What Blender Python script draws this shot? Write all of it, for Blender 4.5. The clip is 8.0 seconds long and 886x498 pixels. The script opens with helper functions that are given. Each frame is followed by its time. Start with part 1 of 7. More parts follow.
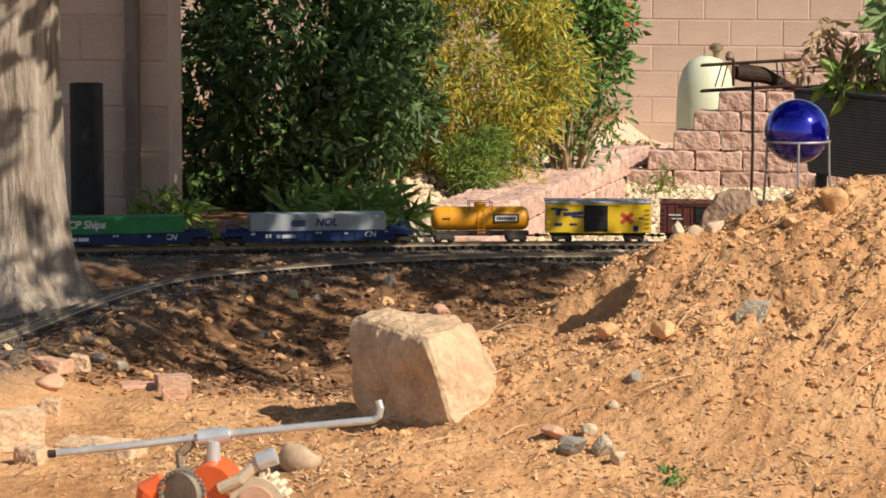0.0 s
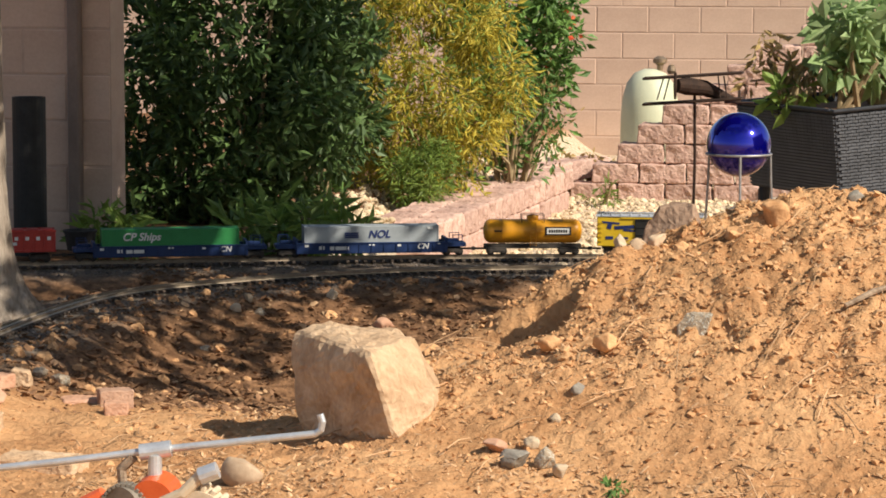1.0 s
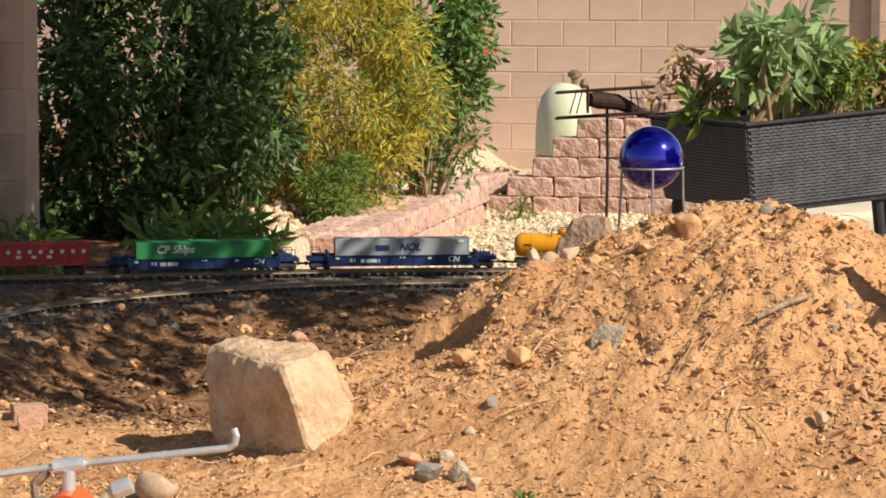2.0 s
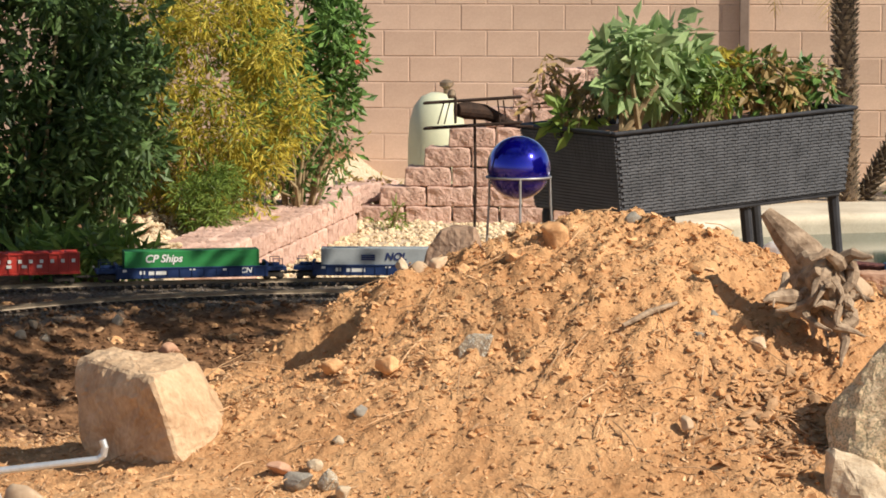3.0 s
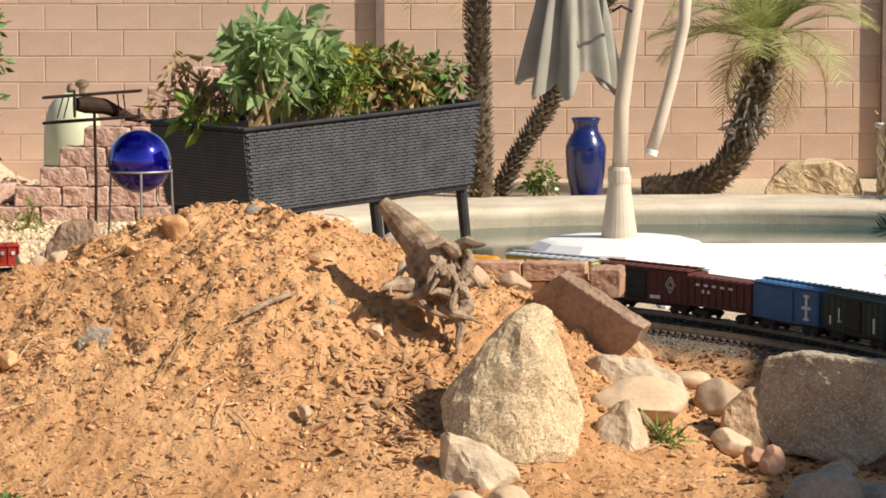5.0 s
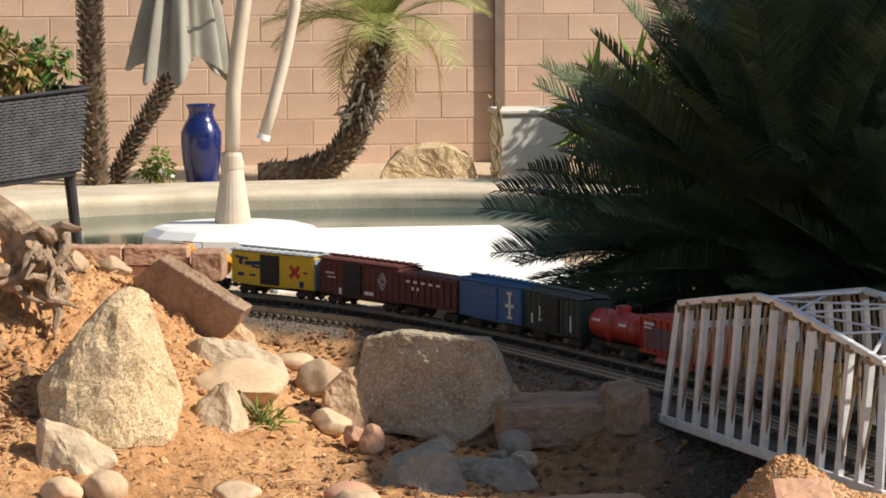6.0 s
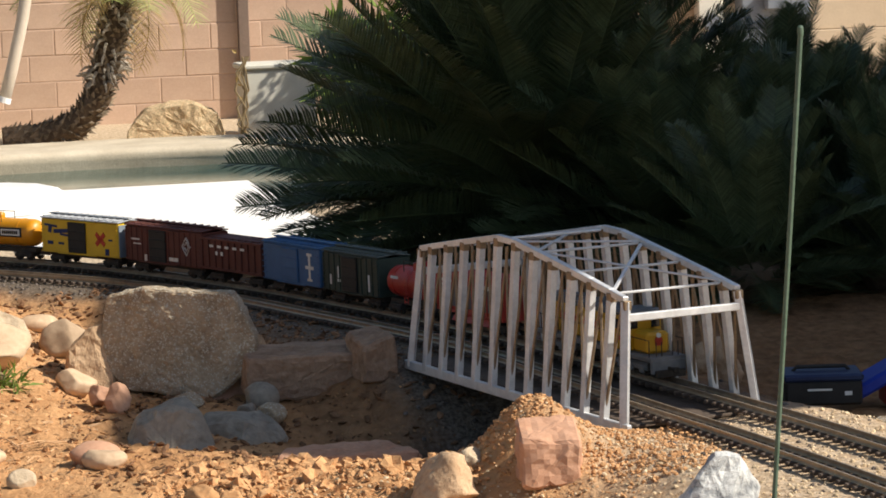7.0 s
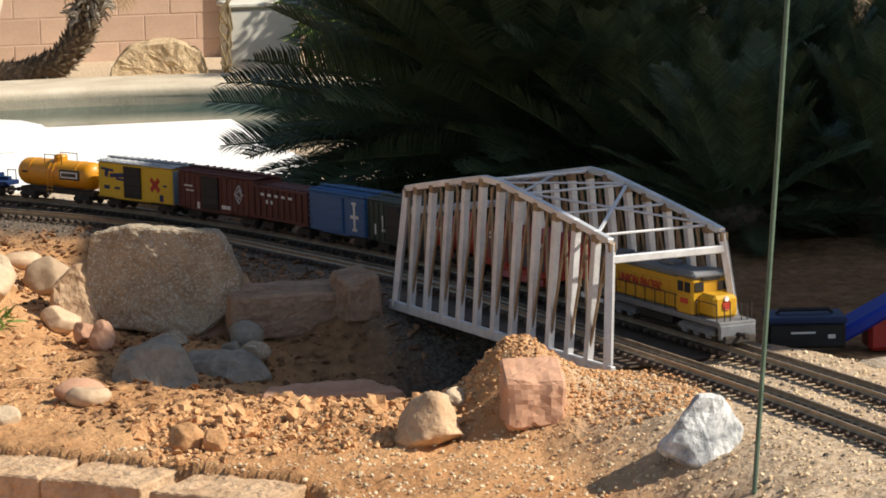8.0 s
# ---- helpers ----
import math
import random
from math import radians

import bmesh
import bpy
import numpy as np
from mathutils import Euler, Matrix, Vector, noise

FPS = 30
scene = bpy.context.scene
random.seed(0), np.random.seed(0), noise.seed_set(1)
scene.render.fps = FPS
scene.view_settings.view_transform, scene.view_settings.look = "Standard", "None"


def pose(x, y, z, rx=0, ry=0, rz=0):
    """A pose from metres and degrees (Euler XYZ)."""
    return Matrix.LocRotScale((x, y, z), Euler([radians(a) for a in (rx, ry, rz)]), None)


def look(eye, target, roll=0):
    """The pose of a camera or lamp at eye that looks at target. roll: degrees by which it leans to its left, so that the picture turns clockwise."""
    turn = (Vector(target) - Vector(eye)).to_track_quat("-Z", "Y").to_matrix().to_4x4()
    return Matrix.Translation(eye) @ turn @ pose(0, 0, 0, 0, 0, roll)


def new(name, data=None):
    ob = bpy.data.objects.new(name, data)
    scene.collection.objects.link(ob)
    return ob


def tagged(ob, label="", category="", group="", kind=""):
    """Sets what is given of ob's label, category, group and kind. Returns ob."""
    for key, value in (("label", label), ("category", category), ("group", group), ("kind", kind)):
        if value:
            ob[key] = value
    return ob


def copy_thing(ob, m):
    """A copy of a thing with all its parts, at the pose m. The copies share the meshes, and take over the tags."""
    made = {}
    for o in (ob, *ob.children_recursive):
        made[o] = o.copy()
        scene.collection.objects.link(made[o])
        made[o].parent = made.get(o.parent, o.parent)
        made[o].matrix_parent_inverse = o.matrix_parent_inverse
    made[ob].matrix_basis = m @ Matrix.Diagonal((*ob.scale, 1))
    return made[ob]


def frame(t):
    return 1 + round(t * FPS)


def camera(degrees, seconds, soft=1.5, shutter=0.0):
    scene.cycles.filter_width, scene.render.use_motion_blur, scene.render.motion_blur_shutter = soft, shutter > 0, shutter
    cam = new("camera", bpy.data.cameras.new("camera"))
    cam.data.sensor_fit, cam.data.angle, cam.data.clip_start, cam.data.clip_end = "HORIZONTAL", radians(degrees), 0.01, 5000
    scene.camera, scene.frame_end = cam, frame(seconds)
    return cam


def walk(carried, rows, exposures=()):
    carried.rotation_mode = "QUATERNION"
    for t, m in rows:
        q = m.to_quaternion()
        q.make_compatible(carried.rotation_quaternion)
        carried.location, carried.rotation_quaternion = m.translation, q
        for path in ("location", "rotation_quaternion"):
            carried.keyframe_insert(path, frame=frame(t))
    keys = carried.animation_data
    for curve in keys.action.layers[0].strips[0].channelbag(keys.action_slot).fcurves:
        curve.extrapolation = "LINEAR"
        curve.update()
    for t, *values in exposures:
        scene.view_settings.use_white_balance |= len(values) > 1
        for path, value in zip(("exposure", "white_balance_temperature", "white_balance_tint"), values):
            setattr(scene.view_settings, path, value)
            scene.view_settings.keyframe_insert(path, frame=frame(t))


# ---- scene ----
cam = camera(17.82, 8.0, soft=1.75)
PATH = [
    (0.0, 0.000, 0.000, 1.240, 83.576, -0.129, 11.970),
    (0.5, 0.005, 0.001, 1.241, 83.666, -0.093, 11.362),
    (1.0, 0.010, 0.003, 1.241, 83.843, -0.142, 10.874),
    (1.2, 0.012, 0.004, 1.240, 83.888, -0.143, 10.680),
    (2.5, 0.033, -0.040, 1.247, 84.269, -0.111, 7.913),
    (3.0, 0.050, -0.056, 1.250, 84.316, -0.025, 6.649),
    (3.5, 0.069, -0.058, 1.252, 84.219, 0.129, 5.386),
    (4.0, 0.081, -0.073, 1.253, 84.228, 0.031, 4.066),
    (4.2, 0.088, -0.074, 1.252, 84.277, 0.003, 3.405),
    (5.3, 0.170, -0.115, 1.212, 84.376, 0.040, -2.692),
    (5.5, 0.189, -0.108, 1.208, 84.282, 0.018, -4.414),
    (6.0, 0.227, -0.097, 1.202, 84.133, 0.169, -8.015),
    (6.5, 0.268, -0.073, 1.189, 83.902, 0.981, -11.097),
    (7.0, 0.275, -0.073, 1.181, 83.141, 1.874, -13.147),
    (7.5, 0.270, -0.085, 1.185, 82.376, 1.811, -13.677),
    (8.0, 0.264, -0.076, 1.181, 81.929, 1.357, -13.466),
]
walk(cam, [(t, pose(x, y, z, rx, ry, rz)) for t, x, y, z, rx, ry, rz in PATH],
     [(0.0, 0.35), (8.0, 0.35)])

# ---- light ----
SUN = Vector((0.70, -0.32, 0.64)).normalized()
world = bpy.data.worlds.new("sky")
scene.world = world
world.use_nodes = True
sky = world.node_tree.nodes.new("ShaderNodeTexSky")
sky.sky_type, sky.sun_disc = "NISHITA", False
sky.sun_elevation = math.asin(SUN.z)
sky.sun_rotation = math.atan2(SUN.x, SUN.y)
world.node_tree.nodes["Background"].inputs["Strength"].default_value = 0.095
world.node_tree.links.new(sky.outputs[0], world.node_tree.nodes["Background"].inputs["Color"])
sun_data = bpy.data.lights.new("sun", "SUN")
sun_data.energy, sun_data.angle, sun_data.color = 5.0, radians(0.55), (1.0, 0.93, 0.82)
sun = new("sun", sun_data)
sun.matrix_world = look(SUN * 30, (0, 0, 0))


# ---- materials ----
def surface(name, a, b, scale=20.0, rough=0.8, bump=0.3, fine=120.0, metal=0.0, gloss=0.3, vary=0.0, speck=None, depth=0.004, coat=0.0):
    """A worn surface: two colours mixed by coarse and fine noise, with relief; vary shifts the value object by object."""
    m = bpy.data.materials.new(name)
    m.use_nodes = True
    nt = m.node_tree
    n, link = nt.nodes, nt.links.new
    bsdf = n["Principled BSDF"]
    co = n.new("ShaderNodeTexCoord")
    n1, n2 = n.new("ShaderNodeTexNoise"), n.new("ShaderNodeTexNoise")
    for node, s in ((n1, scale), (n2, fine)):
        node.inputs["Scale"].default_value, node.inputs["Detail"].default_value = s, 6.0
        node.inputs["Roughness"].default_value = 0.62
        link(co.outputs["Object"], node.inputs["Vector"])
    add = n.new("ShaderNodeMath")
    add.operation = "MULTIPLY_ADD"
    add.inputs[1].default_value = 0.45
    link(n2.outputs["Fac"], add.inputs[0])
    link(n1.outputs["Fac"], add.inputs[2])
    ramp = n.new("ShaderNodeMapRange")
    ramp.inputs[1].default_value, ramp.inputs[2].default_value = 0.5, 0.95
    link(add.outputs[0], ramp.inputs[0])
    mix = n.new("ShaderNodeMix")
    mix.data_type = "RGBA"
    mix.inputs[6].default_value, mix.inputs[7].default_value = (*a, 1), (*b, 1)
    link(ramp.outputs[0], mix.inputs[0])
    colour = mix.outputs[2]
    if speck:
        v = n.new("ShaderNodeTexVoronoi")
        v.inputs["Scale"].default_value = speck[1]
        link(co.outputs["Object"], v.inputs["Vector"])
        sep = n.new("ShaderNodeSeparateColor")
        link(v.outputs["Color"], sep.inputs[0])
        cut = n.new("ShaderNodeMath")
        cut.operation = "GREATER_THAN"
        cut.inputs[1].default_value = speck[2]
        link(sep.outputs[0], cut.inputs[0])
        mx = n.new("ShaderNodeMix")
        mx.data_type = "RGBA"
        mx.inputs[7].default_value = (*speck[0], 1)
        link(cut.outputs[0], mx.inputs[0])
        link(colour, mx.inputs[6])
        colour = mx.outputs[2]
    if vary:
        info = n.new("ShaderNodeObjectInfo")
        geo = n.new("ShaderNodeNewGeometry")
        sm = n.new("ShaderNodeMath")
        link(info.outputs["Random"], sm.inputs[0])
        link(geo.outputs["Random Per Island"], sm.inputs[1])
        fr = n.new("ShaderNodeMath")
        fr.operation = "FRACT"
        link(sm.outputs[0], fr.inputs[0])
        mr = n.new("ShaderNodeMapRange")
        mr.inputs[3].default_value, mr.inputs[4].default_value = 1 - vary, 1 + vary
        link(fr.outputs[0], mr.inputs[0])
        hsv = n.new("ShaderNodeHueSaturation")
        link(mr.outputs[0], hsv.inputs["Value"])
        link(colour, hsv.inputs["Color"])
        colour = hsv.outputs[0]
    link(colour, bsdf.inputs["Base Color"])
    bsdf.inputs["Metallic"].default_value = metal
    bsdf.inputs["Specular IOR Level"].default_value = gloss
    bsdf.inputs["Coat Weight"].default_value = coat
    rr = n.new("ShaderNodeMapRange")
    rr.inputs[3].default_value, rr.inputs[4].default_value = max(rough - 0.12, 0.02), min(rough + 0.12, 1)
    link(n1.outputs["Fac"], rr.inputs[0])
    link(rr.outputs[0], bsdf.inputs["Roughness"])
    if bump:
        bp = n.new("ShaderNodeBump")
        bp.inputs["Strength"].default_value, bp.inputs["Distance"].default_value = bump, depth
        link(add.outputs[0], bp.inputs["Height"])
        link(bp.outputs[0], bsdf.inputs["Normal"])
    return m


def leafy(name, a, b, rough=0.5, through_light=0.25):
    """Leaves: colour varied leaf by leaf, some light passing through."""
    m = surface(name, a, b, 6.0, rough, 0.0, 60.0, vary=0.35)
    n, link = m.node_tree.nodes, m.node_tree.links.new
    bsdf, out = n["Principled BSDF"], n["Material Output"]
    tr = n.new("ShaderNodeBsdfTranslucent")
    link(bsdf.inputs["Base Color"].links[0].from_socket, tr.inputs["Color"])
    mx = n.new("ShaderNodeMixShader")
    mx.inputs[0].default_value = through_light
    link(bsdf.outputs[0], mx.inputs[1])
    link(tr.outputs[0], mx.inputs[2])
    link(mx.outputs[0], out.inputs[0])
    return m


SOIL = surface("soil", (0.30, 0.135, 0.055), (0.55, 0.29, 0.13), 3.0, 0.95, 0.9, 40.0, gloss=0.1, depth=0.02)
CLOD = surface("clod", (0.40, 0.20, 0.087), (0.66, 0.39, 0.193), 20.0, 0.97, 1.0, 120.0, gloss=0.06, vary=0.22, depth=0.006)
MULCH = surface("mulch", (0.12, 0.062, 0.032), (0.30, 0.165, 0.088), 30.0, 0.95, 0.5, 150.0, gloss=0.1, vary=0.4)
CHIP = surface("wood_chip", (0.36, 0.2, 0.1), (0.62, 0.4, 0.22), 40.0, 0.9, 0.3, 200.0, gloss=0.15, vary=0.4)
DRY_CURL = surface("dry_curled_leaf", (0.28, 0.15, 0.07), (0.50, 0.30, 0.16), 40.0, 0.9, 0.3, 200.0, gloss=0.15, vary=0.25)
GRAVEL = surface("gravel", (0.46, 0.33, 0.19), (0.78, 0.62, 0.41), 60.0, 0.9, 0.5, 200.0, gloss=0.15, vary=0.3)
BALLAST = surface("ballast", (0.09, 0.075, 0.065), (0.22, 0.18, 0.15), 60.0, 0.95, 0.5, 200.0, gloss=0.1, vary=0.45)
BLOCK = surface("wall_block", (0.50, 0.34, 0.245), (0.64, 0.455, 0.335), 2.5, 0.92, 0.4, 70.0, gloss=0.12, vary=0.09, depth=0.004)
MORTAR = surface("mortar", (0.46, 0.32, 0.235), (0.56, 0.40, 0.30), 8.0, 0.95, 0.4, 80.0, gloss=0.1)
SPLIT = surface("split_block", (0.42, 0.25, 0.19), (0.66, 0.45, 0.35), 9.0, 0.95, 0.9, 60.0, gloss=0.1, vary=0.12, depth=0.02)
STUCCO = surface("stucco", (0.20, 0.13, 0.09), (0.27, 0.18, 0.13), 5.0, 0.95, 0.5, 150.0, gloss=0.1)
SIDING = surface("pale_siding", (0.55, 0.43, 0.30), (0.66, 0.53, 0.38), 3.0, 0.85, 0.2, 80.0)
TAN_ROCK = surface("tan_rock", (0.38, 0.235, 0.13), (0.68, 0.48, 0.30), 9.0, 0.9, 1.0, 70.0, gloss=0.15, depth=0.012)
PALE_ROCK = surface("pale_rock", (0.48, 0.325, 0.18), (0.76, 0.58, 0.37), 16.0, 0.9, 1.0, 90.0, gloss=0.15, depth=0.012, speck=((0.36, 0.29, 0.17), 240.0, 0.72))
GREY_ROCK = surface("grey_rock", (0.26, 0.195, 0.13), (0.49, 0.385, 0.265), 10.0, 0.9, 1.0, 80.0, gloss=0.15, depth=0.012, speck=((0.50, 0.45, 0.36), 260.0, 0.8))
WHITE_ROCK = surface("white_rock", (0.36, 0.26, 0.16), (0.66, 0.53, 0.37), 12.0, 0.85, 0.9, 60.0, gloss=0.2, depth=0.01)
BLUE_ROCK = surface("blue_grey_rock", (0.16, 0.138, 0.11), (0.36, 0.315, 0.25), 8.0, 0.8, 0.7, 70.0, gloss=0.3, depth=0.008)
QUARTZ = surface("veined_rock", (0.13, 0.14, 0.15), (0.80, 0.79, 0.74), 22.0, 0.75, 0.9, 60.0, gloss=0.35, depth=0.01)
COBBLE = surface("cobble", (0.41, 0.275, 0.165), (0.62, 0.455, 0.30), 9.0, 0.8, 0.4, 80.0, gloss=0.25, vary=0.2)
BRICK = surface("brick", (0.34, 0.19, 0.12), (0.52, 0.33, 0.225), 14.0, 0.95, 0.6, 120.0, gloss=0.1, vary=0.15)
SANDSTONE = surface("sandstone", (0.42, 0.22, 0.13), (0.60, 0.36, 0.24), 7.0, 0.95, 0.6, 80.0, gloss=0.1)
SLAB = surface("brown_slab", (0.22, 0.135, 0.088), (0.43, 0.295, 0.20), 9.0, 0.95, 0.9, 70.0, gloss=0.1, depth=0.01)
BARK = surface("bark", (0.19, 0.14, 0.10), (0.50, 0.41, 0.32), 16.0, 0.95, 1.0, 50.0, gloss=0.1, depth=0.035)
PALM_BARK = surface("palm_bark", (0.06, 0.04, 0.028), (0.20, 0.14, 0.09), 22.0, 0.95, 1.0, 80.0, gloss=0.1, vary=0.3)
DRY_WOOD = surface("dry_wood", (0.13, 0.08, 0.048), (0.46, 0.34, 0.23), 18.0, 0.9, 1.0, 60.0, gloss=0.15, depth=0.008)
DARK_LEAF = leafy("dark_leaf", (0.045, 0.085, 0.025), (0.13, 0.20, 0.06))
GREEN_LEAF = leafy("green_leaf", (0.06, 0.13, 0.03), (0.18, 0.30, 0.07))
GOLD_LEAF = leafy("golden_leaf", (0.38, 0.31, 0.035), (0.70, 0.58, 0.11), through_light=0.45)
FRESH_LEAF = leafy("fresh_leaf", (0.12, 0.20, 0.035), (0.28, 0.36, 0.08), through_light=0.35)
VEG_LEAF = leafy("vegetable_leaf", (0.20, 0.31, 0.11), (0.46, 0.56, 0.27), through_light=0.4)
DRY_LEAF = leafy("dry_leaf", (0.28, 0.18, 0.06), (0.56, 0.41, 0.18), through_light=0.35)
SAGO_LEAF = leafy("sago_leaf", (0.052, 0.074, 0.034), (0.14, 0.17, 0.08), 0.38, 0.15)
PALM_LEAF = leafy("palm_leaf", (0.24, 0.28, 0.08), (0.50, 0.50, 0.20), through_light=0.4)
FLOWER = leafy("red_flower", (0.50, 0.05, 0.02), (0.65, 0.14, 0.05))
STEM = surface("stem", (0.20, 0.14, 0.07), (0.36, 0.27, 0.15), 20.0, 0.9, 0.4, 90.0)
CONCRETE = surface("coping_concrete", (0.46, 0.38, 0.27), (0.66, 0.57, 0.43), 3.0, 0.9, 0.6, 60.0, gloss=0.15, depth=0.008)
PLASTER = surface("white_deck", (0.80, 0.76, 0.69), (0.88, 0.85, 0.79), 4.0, 0.85, 0.3, 60.0)
WHITE_PLASTIC = surface("white_plastic", (0.78, 0.76, 0.72), (0.84, 0.82, 0.78), 3.0, 0.45, 0.1, 90.0, gloss=0.4)
TAN_METAL = surface("painted_pole", (0.50, 0.41, 0.31), (0.60, 0.51, 0.40), 6.0, 0.5, 0.1, 90.0, gloss=0.4)
CANVAS = surface("canvas", (0.27, 0.25, 0.205), (0.36, 0.335, 0.28), 5.0, 0.95, 0.3, 250.0, gloss=0.1)
RATTAN = surface("dark_resin", (0.055, 0.056, 0.060), (0.11, 0.111, 0.118), 12.0, 0.55, 0.2, 90.0, gloss=0.35)
RATTAN_DARK = surface("dark_resin_frame", (0.018, 0.018, 0.020), (0.04, 0.04, 0.045), 12.0, 0.6, 0.2, 90.0, gloss=0.3)
BLUE_GLASS = surface("cobalt_glass", (0.004, 0.004, 0.26), (0.006, 0.006, 0.42), 3.0, 0.14, 0.0, 90.0, metal=0.75, gloss=0.8, coat=1.0)
COBALT_GLAZE = surface("cobalt_glaze", (0.004, 0.008, 0.06), (0.010, 0.02, 0.14), 7.0, 0.22, 0.2, 60.0, gloss=0.5, coat=0.6)
RUSTY = surface("rusty_iron", (0.022, 0.014, 0.011), (0.07, 0.04, 0.026), 30.0, 0.8, 0.3, 150.0, metal=0.4)
STEEL = surface("grey_steel", (0.28, 0.26, 0.24), (0.42, 0.40, 0.37), 25.0, 0.5, 0.2, 120.0, metal=0.7)
GALV = surface("galvanised_tube", (0.50, 0.50, 0.49), (0.70, 0.70, 0.68), 18.0, 0.42, 0.2, 120.0, metal=0.6, gloss=0.5)
BRIDGE_PAINT = surface("silver_paint", (0.52, 0.515, 0.51), (0.76, 0.755, 0.74), 16.0, 0.45, 0.3, 120.0, metal=0.3, gloss=0.4, vary=0.14)
BRASS = surface("dull_brass", (0.18, 0.13, 0.085), (0.34, 0.25, 0.16), 20.0, 0.5, 0.2, 120.0, metal=0.6)
RAIL = surface("rail_metal", (0.26, 0.20, 0.14), (0.46, 0.36, 0.25), 30.0, 0.45, 0.2, 150.0, metal=0.6, gloss=0.4)
TIE = surface("sleeper", (0.055, 0.040, 0.030), (0.13, 0.095, 0.07), 40.0, 0.9, 0.4, 150.0, vary=0.3)
BLACK = surface("black_plastic", (0.012, 0.011, 0.010), (0.03, 0.028, 0.025), 20.0, 0.6, 0.1, 120.0)
DARK_TRUCK = surface("truck_metal", (0.02, 0.018, 0.016), (0.07, 0.055, 0.042), 50.0, 0.75, 0.2, 150.0)
YELLOW = surface("yellow_paint", (0.60, 0.38, 0.012), (0.68, 0.46, 0.025), 18.0, 0.45, 0.1, 150.0, gloss=0.4)
ARMOUR = surface("armour_yellow", (0.52, 0.27, 0.010), (0.60, 0.33, 0.02), 18.0, 0.4, 0.1, 150.0, gloss=0.4)
ORANGE = surface("orange_paint", (0.62, 0.25, 0.008), (0.70, 0.31, 0.015), 18.0, 0.4, 0.1, 150.0, gloss=0.45)
CAR_BROWN = surface("boxcar_brown", (0.085, 0.025, 0.018), (0.13, 0.042, 0.03), 20.0, 0.6, 0.1, 150.0)
CAR_BLUE = surface("boxcar_blue", (0.035, 0.10, 0.22), (0.055, 0.14, 0.29), 20.0, 0.5, 0.1, 150.0)
CAR_GREEN = surface("boxcar_green", (0.022, 0.036, 0.028), (0.04, 0.06, 0.045), 20.0, 0.55, 0.1, 150.0)
CAR_RED = surface("car_red", (0.36, 0.022, 0.014), (0.46, 0.045, 0.03), 20.0, 0.45, 0.1, 150.0, gloss=0.4)
ROOF_GREY = surface("roof_grey", (0.36, 0.37, 0.38), (0.50, 0.51, 0.52), 20.0, 0.5, 0.1, 150.0, metal=0.2)
BOX_GREEN = surface("container_green", (0.022, 0.17, 0.045), (0.035, 0.23, 0.065), 12.0, 0.5, 0.1, 120.0)
BOX_GREY = surface("container_grey", (0.27, 0.29, 0.29), (0.34, 0.36, 0.36), 12.0, 0.55, 0.1, 120.0)
WELL_BLUE = surface("well_car_blue", (0.008, 0.022, 0.075), (0.016, 0.036, 0.11), 20.0, 0.5, 0.1, 120.0)
DECAL = surface("white_lettering", (0.62, 0.60, 0.55), (0.74, 0.72, 0.67), 30.0, 0.6, 0.0, 120.0)
DECAL_BLUE = surface("blue_lettering", (0.012, 0.022, 0.09), (0.02, 0.035, 0.13), 30.0, 0.6, 0.0, 120.0)
DECAL_RED = surface("red_lettering", (0.42, 0.04, 0.02), (0.5, 0.07, 0.04), 30.0, 0.6, 0.0, 120.0)
TOOL_ORANGE = surface("orange_enamel", (0.60, 0.09, 0.02), (0.70, 0.14, 0.04), 12.0, 0.4, 0.1, 120.0, gloss=0.5)
TOOL_CREAM = surface("worn_cream_wheel", (0.52, 0.40, 0.26), (0.68, 0.55, 0.38), 20.0, 0.7, 0.3, 120.0)
DOME = surface("pale_green_fibreglass", (0.50, 0.50, 0.33), (0.58, 0.58, 0.40), 6.0, 0.5, 0.1, 90.0)
GREEN_STAKE = surface("green_coated_steel", (0.075, 0.12, 0.08), (0.12, 0.17, 0.12), 30.0, 0.5, 0.2, 120.0)
BOX_WHITE = surface("aged_white_box", (0.58, 0.55, 0.46), (0.70, 0.67, 0.58), 6.0, 0.7, 0.2, 90.0)
PANEL_GREY = surface("meter_panel_grey", (0.16, 0.18, 0.21), (0.22, 0.24, 0.27), 10.0, 0.5, 0.1, 90.0)
TEAL = surface("teal_enamel", (0.01, 0.16, 0.14), (0.02, 0.24, 0.2), 10.0, 0.5, 0.1, 90.0)
BLUE_TOY = surface("blue_plastic", (0.01, 0.03, 0.28), (0.02, 0.05, 0.38), 10.0, 0.45, 0.1, 90.0)
TERRACOTTA = surface("terracotta", (0.36, 0.13, 0.07), (0.46, 0.19, 0.11), 10.0, 0.9, 0.2, 90.0)
WATER = surface("pool_water", (0.012, 0.05, 0.042), (0.022, 0.075, 0.06), 1.5, 0.0, 0.06, 5.0, gloss=0.6, depth=0.004)


# ---- building helpers ----
def part(name, bm, material, parent=None, label="", smooth=False):
    me = bpy.data.meshes.new(name)
    bm.normal_update()
    bm.to_mesh(me)
    bm.free()
    if smooth:
        for p in me.polygons:
            p.use_smooth = True
    me.materials.append(material)
    ob = new(name, me)
    ob.parent = parent
    return tagged(ob, label)


def thing(name, m, label, category, group=""):
    ob = new(name)
    ob.empty_display_size = 0.05
    ob.matrix_world = m if isinstance(m, Matrix) else Matrix.Translation(m)
    return tagged(ob, label, category, group)


